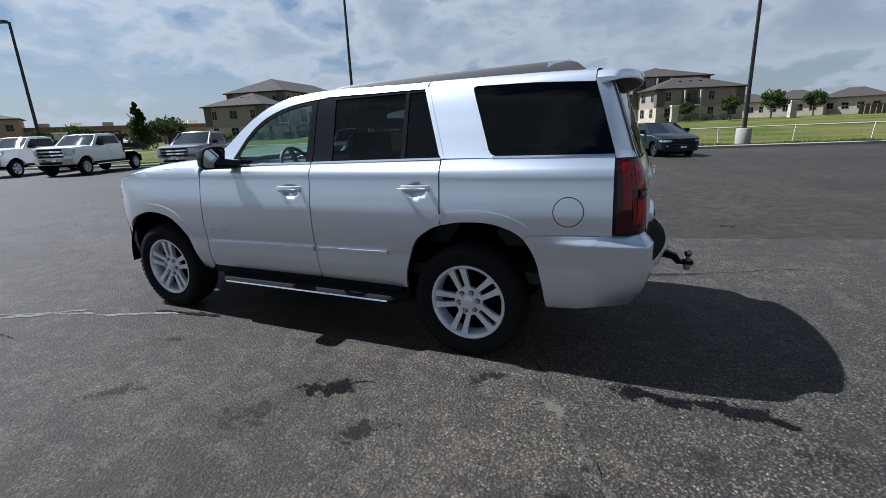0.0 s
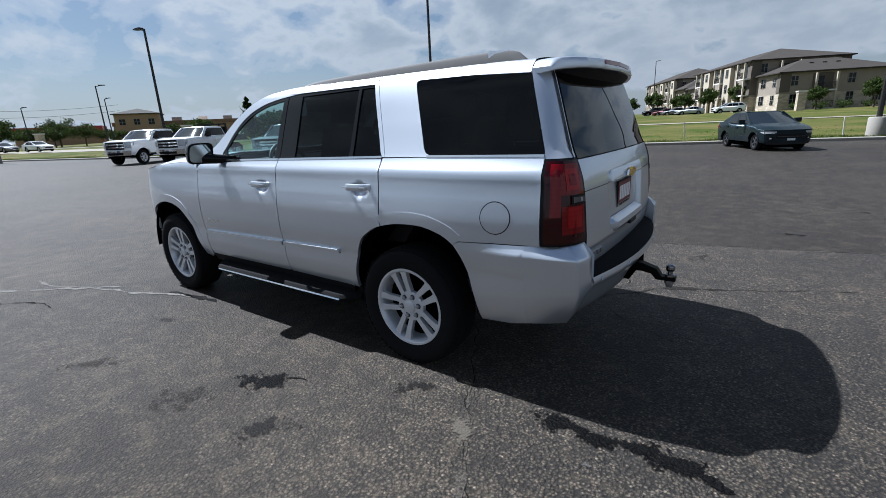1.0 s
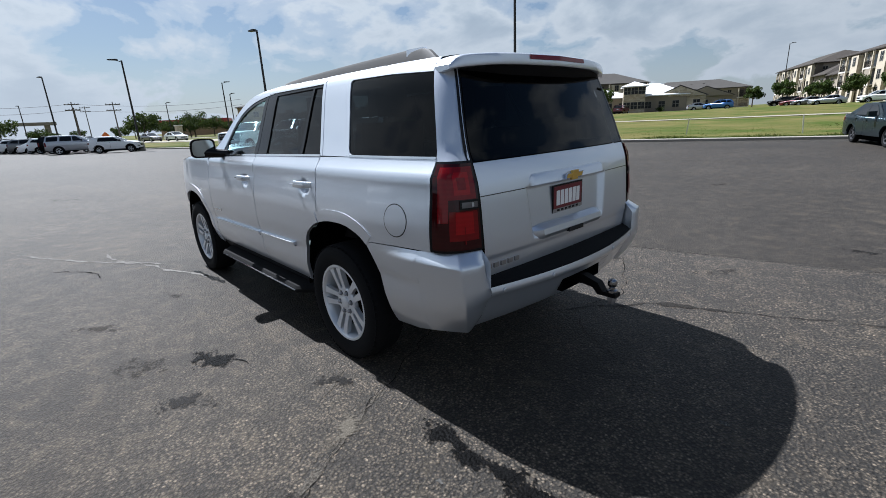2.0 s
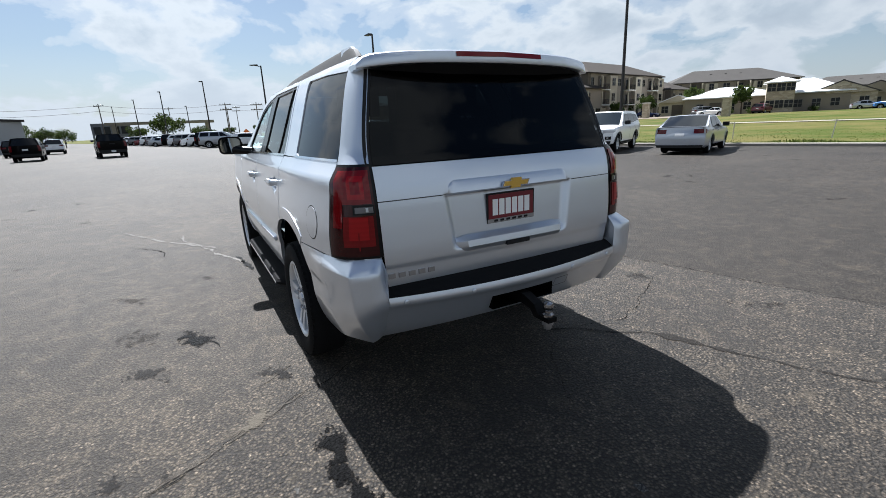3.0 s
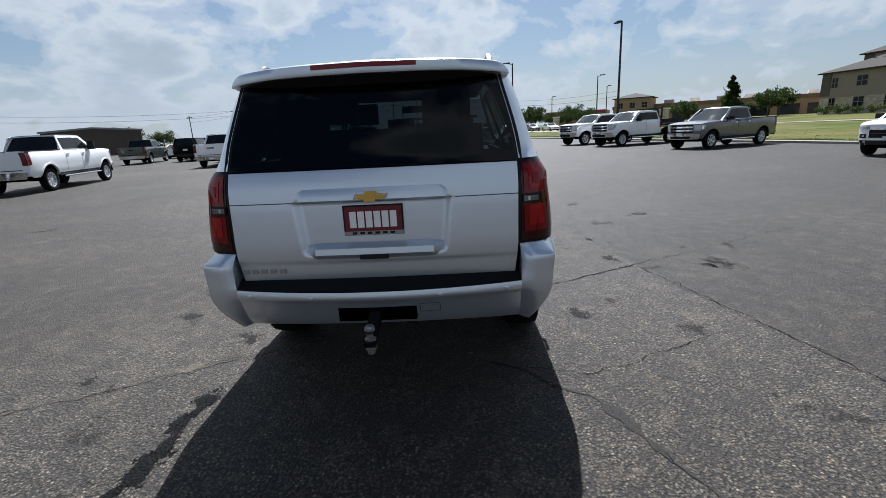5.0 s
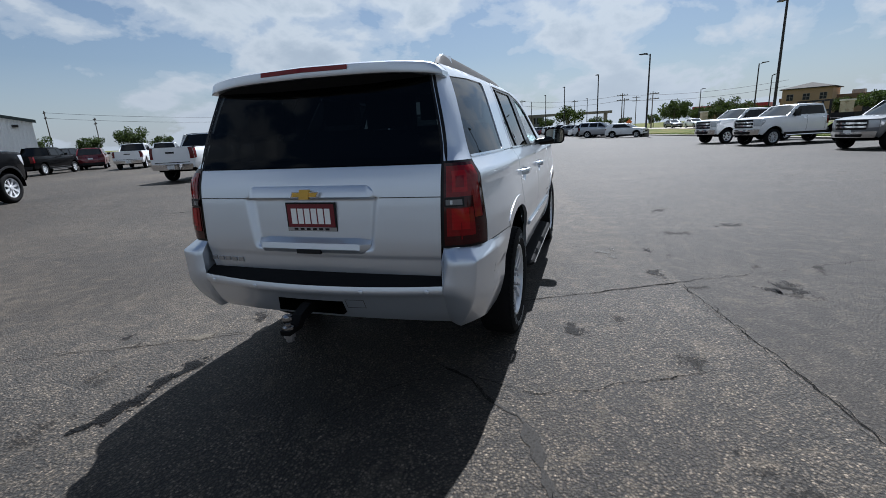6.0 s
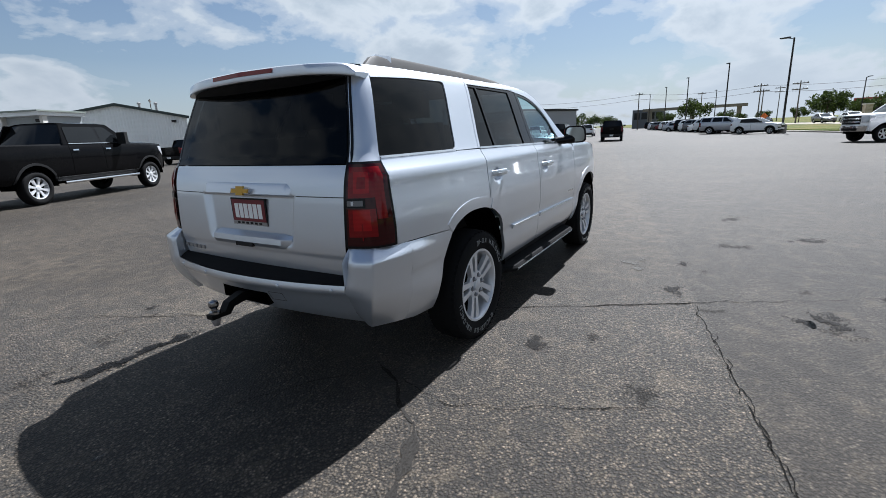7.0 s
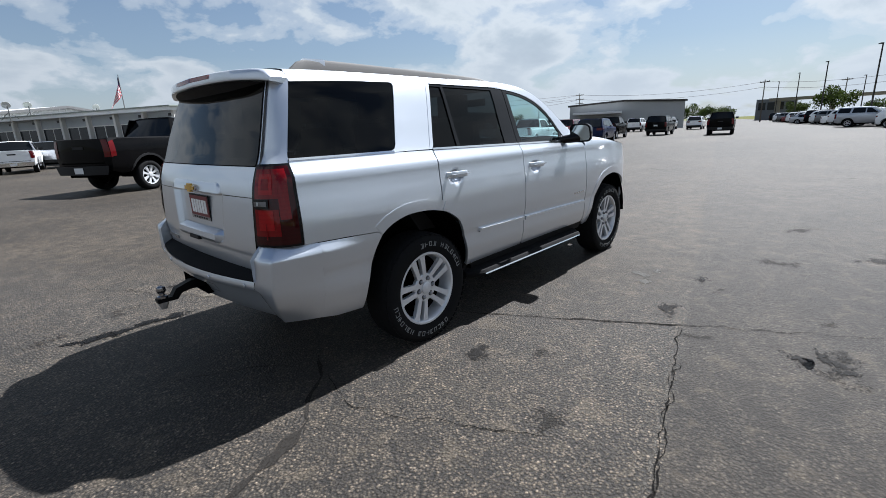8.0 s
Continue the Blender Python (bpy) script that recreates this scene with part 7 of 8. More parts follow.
def showroom():
    """Low showroom front: pale fascia on white columns with dark glazed bays."""
    a, b = Vector((-11.0, -37.5, 0)), Vector((6.5, -74.5, 0))
    ang = math.degrees(math.atan2((b - a).y, (b - a).x))
    ob = thing("showroom", pose(a.x, a.y, 0, 0, 0, ang), "low showroom with a pale fascia and dark glazed bays", "building")
    L = (b - a).length
    # own frame: x along the front, +y away from... the lot lies at +y
    part("back_wall", boxed(0, L, -2.6, 0.2, -0.2, 4.0), wall_mat("blue_grey_wall", (0.36, 0.38, 0.39)), ob, "blue-grey wall")
    part("fascia", boxed(-0.2, L, -2.7, 0.9, 3.86, 4.12), METAL_WHITE, ob, "pale metal fascia", False, 0.03)
    part("fascia_cap", boxed(-0.3, L, -2.8, 1.0, 4.12, 4.22), plain("green_grey_trim", (0.22, 0.25, 0.22), 0.5), ob)
    n = 13
    for k in range(n + 1):
        x = L * k / n
        part("column", boxed(x - 0.12, x + 0.12, 0.2, 0.55, 0, 3.86), TRIM_WHITE, ob, "white column")
        part("wall_light", boxed(x + 0.1, x + 0.5, 0.2, 0.5, 3.45, 3.65), POLE_DARK, ob, "dark wall light", False, 0.03)
        if k < n:
            d = L / n
            bay = part("window_frame", boxed(x + 0.22, x + d - 0.22, 0.2, 0.25, 0.5, 3.05), TRIM_WHITE, ob, "white window frame")
            for a, b in ((x + 0.33, x + d / 2 - 0.05), (x + d / 2 + 0.05, x + d - 0.33)):
                part("pane", boxed(a, b, 0.252, 0.262, 0.58, 2.97), PANE, bay, "dark glass")
    return ob


showroom()


def dish(x, y, z, turn):
    ob = thing("satellite_dish", pose(x, y, z, 0, 0, turn), "pale satellite dish on a roof mast", "satellite dish")
    bm = bmesh.new()
    lathe(bm, [(0.001, 0.085), (0.15, 0.06), (0.30, 0.0), (0.312, 0.012), (0.15, 0.072), (0.001, 0.10)], 20)
    part("reflector", bm, METAL_WHITE, ob, "", True, 0, pose(0, 0, 0.85, 25, 0, 20))
    bm = bmesh.new()
    tube(bm, [(0, 0.15, -0.6), (0, 0.15, 0.8)], 0.04, 8)
    tube(bm, [(-0.6, 0.15, -0.3), (0, 0.15, 0.3), (0.6, 0.15, -0.3)], 0.03, 6)
    tube(bm, [(0, 0.1, 0.5), (0.25, -0.5, 0.7)], 0.02, 6)
    part("mast", bm, POLE_GREY, ob)


dish(-2.19, -51.7, 4.25, 150)
dish(-3.57, -51.6, 4.25, 150)
dish(-8.33, -50.9, 4.05, 165)


def flag():
    ob = thing("flag", pose(-13.0, -61.0, 0), "red, white and blue flag hanging from its pole", "flag")
    bm = bmesh.new()
    tube(bm, [(0, 0, 0), (0, 0, 9.1)], [0.07, 0.04], 8)
    part("flag_pole", bm, POLE_GREY, ob, "", True)
    red, white, blue = plain("flag_red", (0.42, 0.03, 0.05), 0.8), plain("flag_white", (0.7, 0.7, 0.7), 0.8), plain("flag_blue", (0.02, 0.03, 0.12), 0.8)
    turn = Vector((-0.96, -0.20, 0))

    def cloth(u, v):
        # u along the hoist downwards, v along the fly; the cloth hangs slack
        droop = 1.5 * v
        fold = 0.10 * math.sin(9 * v + 2 * u)
        out = 1.25 * v * (0.25 + 0.75 * u)
        p = turn * (-out) + Vector((-turn.y, turn.x, 0)) * fold
        return (p.x * 1.2, p.y * 1.2, 8.95 - 2.1 * u - droop * 1.05)
    for k in range(13):
        sheet("stripe", span(0, 1, 12), span(k / 13, (k + 1) / 13, 1), lambda v, u: cloth(u, v), red if k % 2 == 0 else white, ob)
    sheet("canton", span(0, 0.45, 6), span(0, 0.54, 3), lambda v, u: tuple(Vector(cloth(u, v)) + Vector((0.02, 0.02, 0))), blue, ob)


flag()

# strip of shops
shops = thing("shop_row", pose(-124.0, 55.0, 0.9, 0, 0, 57), "long low tan brick row of shops with roof units", "building")
part("front_wall", boxed(-12, 44, 0, 16, -1.0, 4.4), TAN, shops, "tan brick wall")
part("parapet", boxed(-12.2, 44.2, -0.2, 0.3, 3.7, 4.6), wall_mat("brown_parapet", (0.20, 0.13, 0.09)), shops, "brown parapet")
for k in range(9):
    x = -8 + k * 5.6
    part("shop_window", boxed(x, x + 4.2, -0.06, 0.0, 0.2, 2.6), PANE, shops, "dark shop window")
for k in range(8):
    x = -6 + k * 6.2
    part("roof_unit", boxed(x, x + 2.2, 5, 7, 4.4, 5.6), POLE_GREY if k % 2 else METAL_WHITE, shops, "", False, 0.05)
house("shop_tower", pose(-122.0, 47.0, 0.9, 0, 0, 60), 9, 9, 6.2, 1.3, TAN, SHINGLE_2, "tan brick entrance tower with a low hip roof", False)
red_store = thing("red_topped_store", pose(-140.0, 36.0, 0.6, 0, 0, 66), "low store with a red band along its roof", "building")
part("wall", boxed(-8, 9, 0, 12, -1, 3.3), TAN, red_store)
part("roof_band", boxed(-8.3, 9.3, -0.3, 12.3, 3.3, 4.5), RED_BAND, red_store, "red roof band")
dark_block = thing("dark_block_building", pose(-172.0, -20.0, 0, 0, 0, 95), "far dark flat-roofed building", "building")
part("wall", boxed(-5, 5, 0, 12, -1, 6.2), wall_mat("dark_grey_wall", (0.14, 0.15, 0.165)), dark_block)
for k in range(4):
    part("window_band", boxed(-4.4 + k * 2.3, -2.6 + k * 2.3, -0.06, 0, 3.0, 5.2), PANE, dark_block)
bridge = thing("road_bridge", pose(-160.0, -6.0, 0, 0, 0, 0), "far pale road bridge deck on piers", "bridge")
part("deck", boxed(-1.2, 1.2, -14, 14, 5.2, 6.0), DRIVE, bridge, "concrete deck")
for y in (-12, 0, 12):
    part("pier", boxed(-0.6, 0.6, y - 0.6, y + 0.6, -0.5, 5.2), DRIVE, bridge)


# ---- lamp posts and utility poles ----
def lamp_post(x, y, h, arm_turn, base=False, thick=1.0, arms=1, z=0.0):
    ob = thing("lamp_post", pose(x, y, z, 0, 0, arm_turn), "tall dark lamp post with a flat head" + (" on concrete footing" if base else ""), "lamp post", "car park lamps")
    bm = bmesh.new()
    tube(bm, [(0, 0, 0), (0, 0, h)], [0.11 * thick, 0.075 * thick], 8)
    part("pole", bm, POLE_DARK, ob, "", True)
    bm = bmesh.new()
    tube(bm, [(0, 0, h - 0.12), (0.5, 0, h + 0.02)], 0.035, 6)
    part("arm", bm, POLE_DARK, ob)
    bm = bmesh.new()
    prism(bm, [(0.35, -0.17, h), (1.15, -0.17, h + 0.05), (1.15, -0.17, h + 0.13), (0.35, -0.17, h + 0.14)], (0, 0.34, 0))
    part("lamp_head", bm, POLE_DARK, ob, "", False, 0.02)
    if base:
        bm = bmesh.new()
        lathe(bm, [(0.36, -0.1), (0.36, 0.78), (0.33, 0.82), (0.001, 0.82)], 24, "Z")
        part("footing", bm, CONCRETE, ob, "round concrete footing", True)
    return ob


lamp_post(5.75, kerb_y(5.75) + 1.2, 9.2, -76, True, 1.0, z=0.1)
lamp_post(-15.1, kerb_y(-15.1) + 1.5, 9.4, -76, True, 0.9, z=0.1)
lamp_post(-35.0, 13.55, 8.8, -176, True, z=0.1)
lamp_post(-52.4, 7.25, 8.5, -120, True)
lamp_post(-75.4, 23.9, 8.5, 60, z=0.3)
lamp_post(-24.0, 132.0, 13.5, 0, z=1.0)
for x, y, h in ((-74.9, 2.4, 9.0), (-93.0, -3.6, 9.0), (-112.8, -9.0, 9.0), (-136.3, -15.2, 9.0)):
    lamp_post(x, y, h, -166)
lamp_post(-112.0, 24.0, 7.6, 30, z=0.3)
lamp_post(-96.0, 32.0, 8.2, 30, z=0.4)
lamp_post(-120.0, 0.5, 8.0, -166)


def utility_pole(x, y, h, turn, arms=2, name="utility_pole"):
    ob = thing(name, pose(x, y, 0, 0, 0, turn), "weathered wooden utility pole with cross-arms", "utility pole", "utility poles")
    bm = bmesh.new()
    tube(bm, [(0, 0, -0.5), (0, 0, h)], [0.15, 0.09], 8)
    part("pole", bm, WOOD_POLE, ob, "", True)
    for k in range(arms):
        z = h - 0.5 - 1.1 * k
        part("cross_arm", boxed(-1.3, 1.3, -0.08, 0.08, z - 0.08, z + 0.08), WOOD_POLE, ob)
        for dx in (-1.15, -0.5, 0.5, 1.15):
            bm = bmesh.new()
            lathe(bm, [(0.05, 0), (0.07, 0.08), (0.04, 0.2), (0.001, 0.22)], 6, "Z")
            part("insulator", bm, POLE_GREY, ob, "", False, 0, pose(dx, 0, z + 0.08))
    return ob


POLES = [(-128, -16.8, 9.3, 1), (-118, 8.5, 8.6, 2), (-128, 9.6, 8.0, 1), (-112, 14.5, 8.2, 2), (-170, 16.0, 10.5, 2), (-150, -3.5, 9.5, 1), (-72, -118, 11.0, 2), (-58, -115, 12.5, 1), (-86, -122, 10.0, 2), (-120, -58, 9.5, 3), (-112, -66, 8.0, 1)]
for x, y, h, n in POLES:
    utility_pole(x, y, h, 40 + 13 * n, n)


def wire(a, b, sag, r=0.03):
    ob = bmesh.new()
    a, b = Vector(a), Vector(b)
    tube(ob, [a.lerp(b, k / 14) - Vector((0, 0, sag * 4 * (k / 14) * (1 - k / 14))) for k in range(15)], r, 4)
    tagged(part("power_line", ob, POLE_DARK), "thin dark power line between poles", "cable", "power lines")


for dz in (0.4, 1.6):
    wire((-128, -16.8, 9.3 - dz), (-118, 8.5, 8.6 - dz), 0.8)
    wire((-118, 8.5, 8.6 - dz), (-112, 40.0, 9.0 - dz), 0.9)
    wire((-128, -16.8, 9.3 - dz), (-120, -58, 9.5 - dz), 1.2)
    wire((-120, -58, 9.5 - dz), (-112, -66, 8.0 - dz), 0.2)
    wire((-72, -118, 11.0 - dz), (-120, -58, 9.5 - dz), 1.5)


# ---- trees ----
def leaf_mat(name, a, b_):
    m, n = material(name)
    rnd = n.add("ShaderNodeNewGeometry").outputs["Random Per Island"]
    col = n.mix(rnd, a, b_)
    d = n.add("ShaderNodeBsdfPrincipled", None, Base_Color=col, Roughness=0.75)
    n.put(d, "Specular IOR Level", 0.12)
    t = n.add("ShaderNodeBsdfTranslucent", None, Color=n.mix(0.3, col, (0.12, 0.16, 0.03)))
    x = n.add("ShaderNodeMixShader", None, Fac=0.25, i1=d.outputs[0], i2=t.outputs[0])
    finish(n, x)
    return m


LEAF = leaf_mat("oak_leaves", (0.010, 0.020, 0.006), (0.034, 0.055, 0.015))
LEAF_2 = leaf_mat("shrub_leaves", (0.018, 0.035, 0.008), (0.055, 0.08, 0.02))


def make_tree(seed, height, spread, leaves, mat, leaf=0.35, low=0.35, name="tree", label="broad green tree with an uneven crown", cone=False):
    rnd = random.Random(seed)
    ob = thing(name, pose(0, 0, 0), label, "tree" if name == "tree" else "shrub", "trees")
    bm = bmesh.new()
    trunk_top = height * 0.75
    tube(bm, [(0, 0, -0.3), (0.03 * height * 0.1, 0, height * 0.25), (0.05, 0.04, trunk_top)], [height * 0.035, height * 0.024, height * 0.006], 8)
    tips = []
    for k in range(11):
        z = height * (low + (0.62 - low) * rnd.random())
        a = rnd.random() * 6.283
        r = spread * (0.45 + 0.45 * rnd.random()) * (1.0 if not cone else 1.15 - z / height)
        end = (r * math.cos(a), r * math.sin(a), z + height * (0.10 + 0.2 * rnd.random()))
        mid = (end[0] * 0.45, end[1] * 0.45, z + (end[2] - z) * 0.35)
        tube(bm, [(0, 0, z), mid, end], [height * 0.012, height * 0.008, height * 0.003], 5, False)
        tips.append(end)
    part("trunk", bm, TRUNK, ob, "brown trunk with limbs", True)
    clumps = []
    for k in range(60 if cone else 24):
        if cone:
            z = height * (0.10 + 0.86 * rnd.random())
            r = spread * (1.0 - z / height) * (0.35 + 0.5 * rnd.random())
            a = rnd.random() * 6.283
            c = (r * math.cos(a), r * math.sin(a), z)
            clumps.append((c, spread * 0.46 * (1.06 - z / height)))
        else:
            if k < len(tips):
                c = tips[k]
            else:
                a = rnd.random() * 6.283
                q = spread * 0.85 * rnd.random() ** 0.5
                c = (q * math.cos(a), q * math.sin(a), height * (low + 0.12 + (0.82 - low) * rnd.random() * (1 - 0.35 * q / spread)))
            clumps.append((c, spread * (0.22 + 0.2 * rnd.random())))
    verts, faces = [], []
    for k in range(leaves):
        c, r = clumps[k % len(clumps)]
        d = Vector((rnd.gauss(0, 1), rnd.gauss(0, 1), rnd.gauss(0, 0.7)))
        d = d.normalized() * r * rnd.random() ** 0.33
        p = Vector(c) + d
        e = Euler((rnd.random() * 6.28, rnd.random() * 6.28, rnd.random() * 6.28)).to_matrix()
        s = leaf * (0.6 + 0.8 * rnd.random())
        i = len(verts)
        for q in ((-0.5, 0, 0), (0, -0.32, 0.05), (0.5, 0, 0), (0, 0.32, 0.05)):
            verts.append(p + e @ Vector(q) * s)
        faces.append((i, i + 1, i + 2, i + 3))
    attach("crown", mesh_of("crown", verts, faces, mat, False), ob, "uneven leafy crown")
    return ob


def plant(proto, x, y, scale, turn, z=None):
    m = pose(x, y, ground_z(x, y) - 0.05 if z is None else z, 0, 0, turn) @ Matrix.Diagonal((scale, scale, scale * (0.92 + 0.16 * ((x * 7.3) % 1)), 1))
    return copy_thing(proto, m)


oak = make_tree(11, 7.0, 4.2, 2600, LEAF, 0.42)
oak.matrix_basis = pose(-134.0, -4.5, 0) @ Matrix.Diagonal((1.1, 1.1, 1.0, 1))
oak_2 = make_tree(23, 6.0, 3.4, 2200, LEAF, 0.40, 0.30)
oak_2.matrix_basis = pose(-115.0, 19.5, 0.3)
cedar = make_tree(5, 6.5, 2.3, 3600, LEAF, 0.32, 0.2, "tree", "dark upright evergreen tree", True)
cedar.matrix_basis = pose(-62.0, 38.0, 0.45)
sapling = make_tree(31, 4.6, 1.8, 2600, LEAF_2, 0.28, 0.35, "tree", "young light green tree by the drive")
sapling.matrix_basis = pose(-60.5, 82.0, BASE)
bush = make_tree(47, 1.3, 0.9, 700, LEAF_2, 0.16, 0.1, "bush", "clipped green bush beside a wall")
bush.matrix_basis = pose(-60.0, 60.0, BASE - 0.1)
oak.matrix_basis = pose(-134.0, -4.5, 0)
rnd = random.Random(9)
for x, y, s in ((-131, 2.5, 0.75), (-138, -11, 0.7), (-124, 22, 1.0), (-118, 25.5, 0.95), (-113, 28, 1.0), (-108, 31.5, 0.9), (-121, 16.0, 0.8), (-105, 34, 0.8), (-117, 30, 1.1), (-128, 27, 1.05), (-99, 34.0, 0.7), (-122, -27, 0.75), (-118, -31, 0.8), (-114, -34.5, 0.7), (-132, -25, 0.7), (-100, -66, 0.8), (-94, -70, 0.85), (-88, -74, 0.75), (-68, -100, 0.9), (-74, -96, 1.0), (-62, -108, 0.85), (-82, -96, 0.9), (-150, 6, 0.8), (-160, 12, 0.9), (-152, 24, 1.0), (-146, 31, 0.9)):
    plant(oak if rnd.random() < 0.5 else oak_2, x, y, s * (0.68 if y > 0 else 0.85), rnd.random() * 360)
for x, y, s in ((-86, 43, 0.7), (-96, 48, 0.75), (-101, 45.5, 0.6), (-83, 52, 0.55), (-88, 60, 0.8), (-91, 64, 0.9)):
    plant(oak_2, x, y, s, rnd.random() * 360)
for x, y, s in ((-57, 92, 1.2), (-63, 76, 0.8), (-44, 86, 1.05), (-70, 88, 0.9), (13.5, 85.5, 0.9), (20.3, 91.5, 1.1), (-3.5, 101, 1.1), (-8.5, 106, 1.0), (7.2, 86.0, 0.75), (-20, 112, 1.2), (-16, 118, 1.0), (-26, 116, 1.0), (-12, 99, 0.9), (28.3, 100, 1.0)):
    plant(sapling, x, y, s, rnd.random() * 360)
for x, y in ((-62, 59.5), (-64.5, 59.3), (-67, 59.0), (-69.5, 58.7), (-72, 58.2), (-61, 66), (-61.6, 70), (5, 89.5), (8, 91), (11, 92.2), (14, 93.6), (-44, 89.5), (-47, 87.6), (-38, 98), (-30, 99)):
    plant(bush, x, y, 0.9 + 0.4 * rnd.random(), rnd.random() * 360, BASE - 0.1)

# ---- verge details ----
KTURN = pose(0, KERB_A, 0, 0, 0, math.degrees(math.atan(KERB_K)))


def verge(u, v, dz=0.0):
    p = KTURN @ Vector((u, v, 0))
    z = 0.11 + 0.95 * smoothstep(3.0, 75.0, v) + 0.05 * noise.noise(Vector((u * 0.09, v * 0.09, 0))) * smoothstep(1.0, 8.0, v)
    return (p.x, p.y, z + dz)


tagged(sheet("footpath", span(-110, 90, 100), span(27.6, 29.6, 2), lambda u, v: verge(u, v, 0.05), DRIVE, None), "pale concrete footpath across the grass", "path", "", "structure")
tagged(sheet("drive", span(-62, -28, 40), span(56.0, 72.0, 10), lambda u, v: verge(u, v, 0.06), wall_mat("tan_concrete", (0.17, 0.14, 0.11)), None), "tan concrete drive before the apartment houses", "drive", "", "structure")
tagged(sheet("side_street", span(-170, -64, 40), span(14.0, 21.0, 4), lambda u, v: verge(u, v, 0.04), DRIVE, None), "pale side street beyond the grass strip", "road", "", "structure")
for u, v in ((5.3, 1.9), (9.1, 2.2), (12.6, 1.9), (-10.1, 3.6), (-6.2, 4.3), (-1.2, 3.0)):
    p = verge(u, v)
    st = part("marker_stake", boxed(-0.022, 0.022, -0.015, 0.015, -0.2, 0.85), TRIM_WHITE, None, "", False, 0.008, pose(p[0], p[1], p[2], 4 * math.sin(u), 5 * math.cos(2 * u), 14))
    tagged(st, "thin white marker stake in the grass", "stake", "marker stakes")
for u, v in ((-66, 27), (-25, 55), (-40, 62), (-97, 24), (19.8, 58.6), (40.7, 64.8)):
    p = verge(u, v)
    pil = thing("stone_pillar", pose(p[0], p[1], p[2], 0, 0, 14), "pale stone gate pillar with a flat cap", "pillar", "gate pillars")
    part("shaft", boxed(-0.5, 0.5, -0.5, 0.5, -0.3, 2.6), STONE, pil, "", False, 0.03)
    part("cap", boxed(-0.6, 0.6, -0.6, 0.6, 2.6, 2.8), TRIM_WHITE, pil, "", False, 0.02)

# long weeds along the kerb and rougher grass on the verge, too many to count
def grass_blades():
    r = random.Random(3)
    verts, faces = [], []
    for k in range(26000):
        u = r.uniform(-64, 24)
        near = r.random() < 0.55
        v = r.uniform(0.05, 1.3) if near else 0.4 + 14 * r.random() ** 1.6
        clump = 0.5 + 0.8 * noise.noise(Vector((u * 0.5, v * 0.7, 3)))
        if clump < 0.2:
            continue
        h = (0.15 if near else 0.05) * clump * (0.5 + r.random())
        x, y, z = verge(u, v)
        a = r.random() * 6.28
        w = 0.02 + 0.015 * r.random()
        lean = h * 0.5
        b = r.random() * 6.28
        i = len(verts)
        verts += [(x - w * math.cos(a), y - w * math.sin(a), z), (x + w * math.cos(a), y + w * math.sin(a), z), (x + lean * math.cos(b), y + lean * math.sin(b), z + h)]
        faces.append((i, i + 1, i + 2))
    tagged(attach("grass_tufts", mesh_of("grass_tufts", verts, faces, leaf_mat("grass_blades", (0.045, 0.068, 0.011), (0.09, 0.11, 0.026)), False)), "uneven weeds and grass blades along the kerb", "grass", "", "stuff")


grass_blades()

# cars before the apartment houses and on the street
for i, (x, y, hdg, shape, colour) in enumerate(((-50.5, 84.0, 60, "suv", "grey"), (-46.0, 83.0, -150, "sedan", "white"), (-41.0, 86.0, 100, "suv", "red"), (-31.5, 97.5, 30, "sedan", "silver"), (-26.0, 99.0, 200, "suv", "blue"), (-9.0, 92.0, 205, "sedan", "silver"), (-3.0, 93.5, 205, "suv", "white"), (-12.5, 99.0, 205, "sedan", "grey"), (-15.0, 103.0, 205, "sedan", "red"), (-17.5, 108.0, 205, "suv", "black"), (-60.0, 80.0, 20, "sedan", "navy"), (-76.0, 46.0, 170, "sedan", "white"))):
    vehicle("parked_car", shape, colour, Matrix.Translation((0, 0, BASE)) @ nose_to(x, y, hdg), "%s car parked by the apartment houses" % colour, "car", "five", "cars by the apartments", detail=False)
for x, y, colour in ((-92, 15.5, "grey"), (-84, 17.5, "white"), (-118, 9.5, "black")):
    vehicle("street_car", "sedan", colour, Matrix.Translation((0, 0, 0.35)) @ nose_to(x, y, 14), "%s car on the side street" % colour, "car", "five", "cars on the street", detail=False)
sign = thing("warning_sign", pose(-70.0, 6.8, 0, 0, 0, 90), "orange diamond road-work sign on a post", "sign")
bm = bmesh.new()
prism(bm, [(0, 0, 1.3), (0.42, 0, 1.72), (0, 0, 2.14), (-0.42, 0, 1.72)], (0, 0.02, 0))
part("panel", bm, plain("orange_sign", (0.75, 0.17, 0.03), 0.5), sign, "orange diamond")
part("post", boxed(-0.04, 0.04, 0.03, 0.08, 0, 2.05), POLE_GREY, sign)

# ---- marks on the asphalt, parts of the pavement ----
PAVEMENT = bpy.data.objects["pavement"]


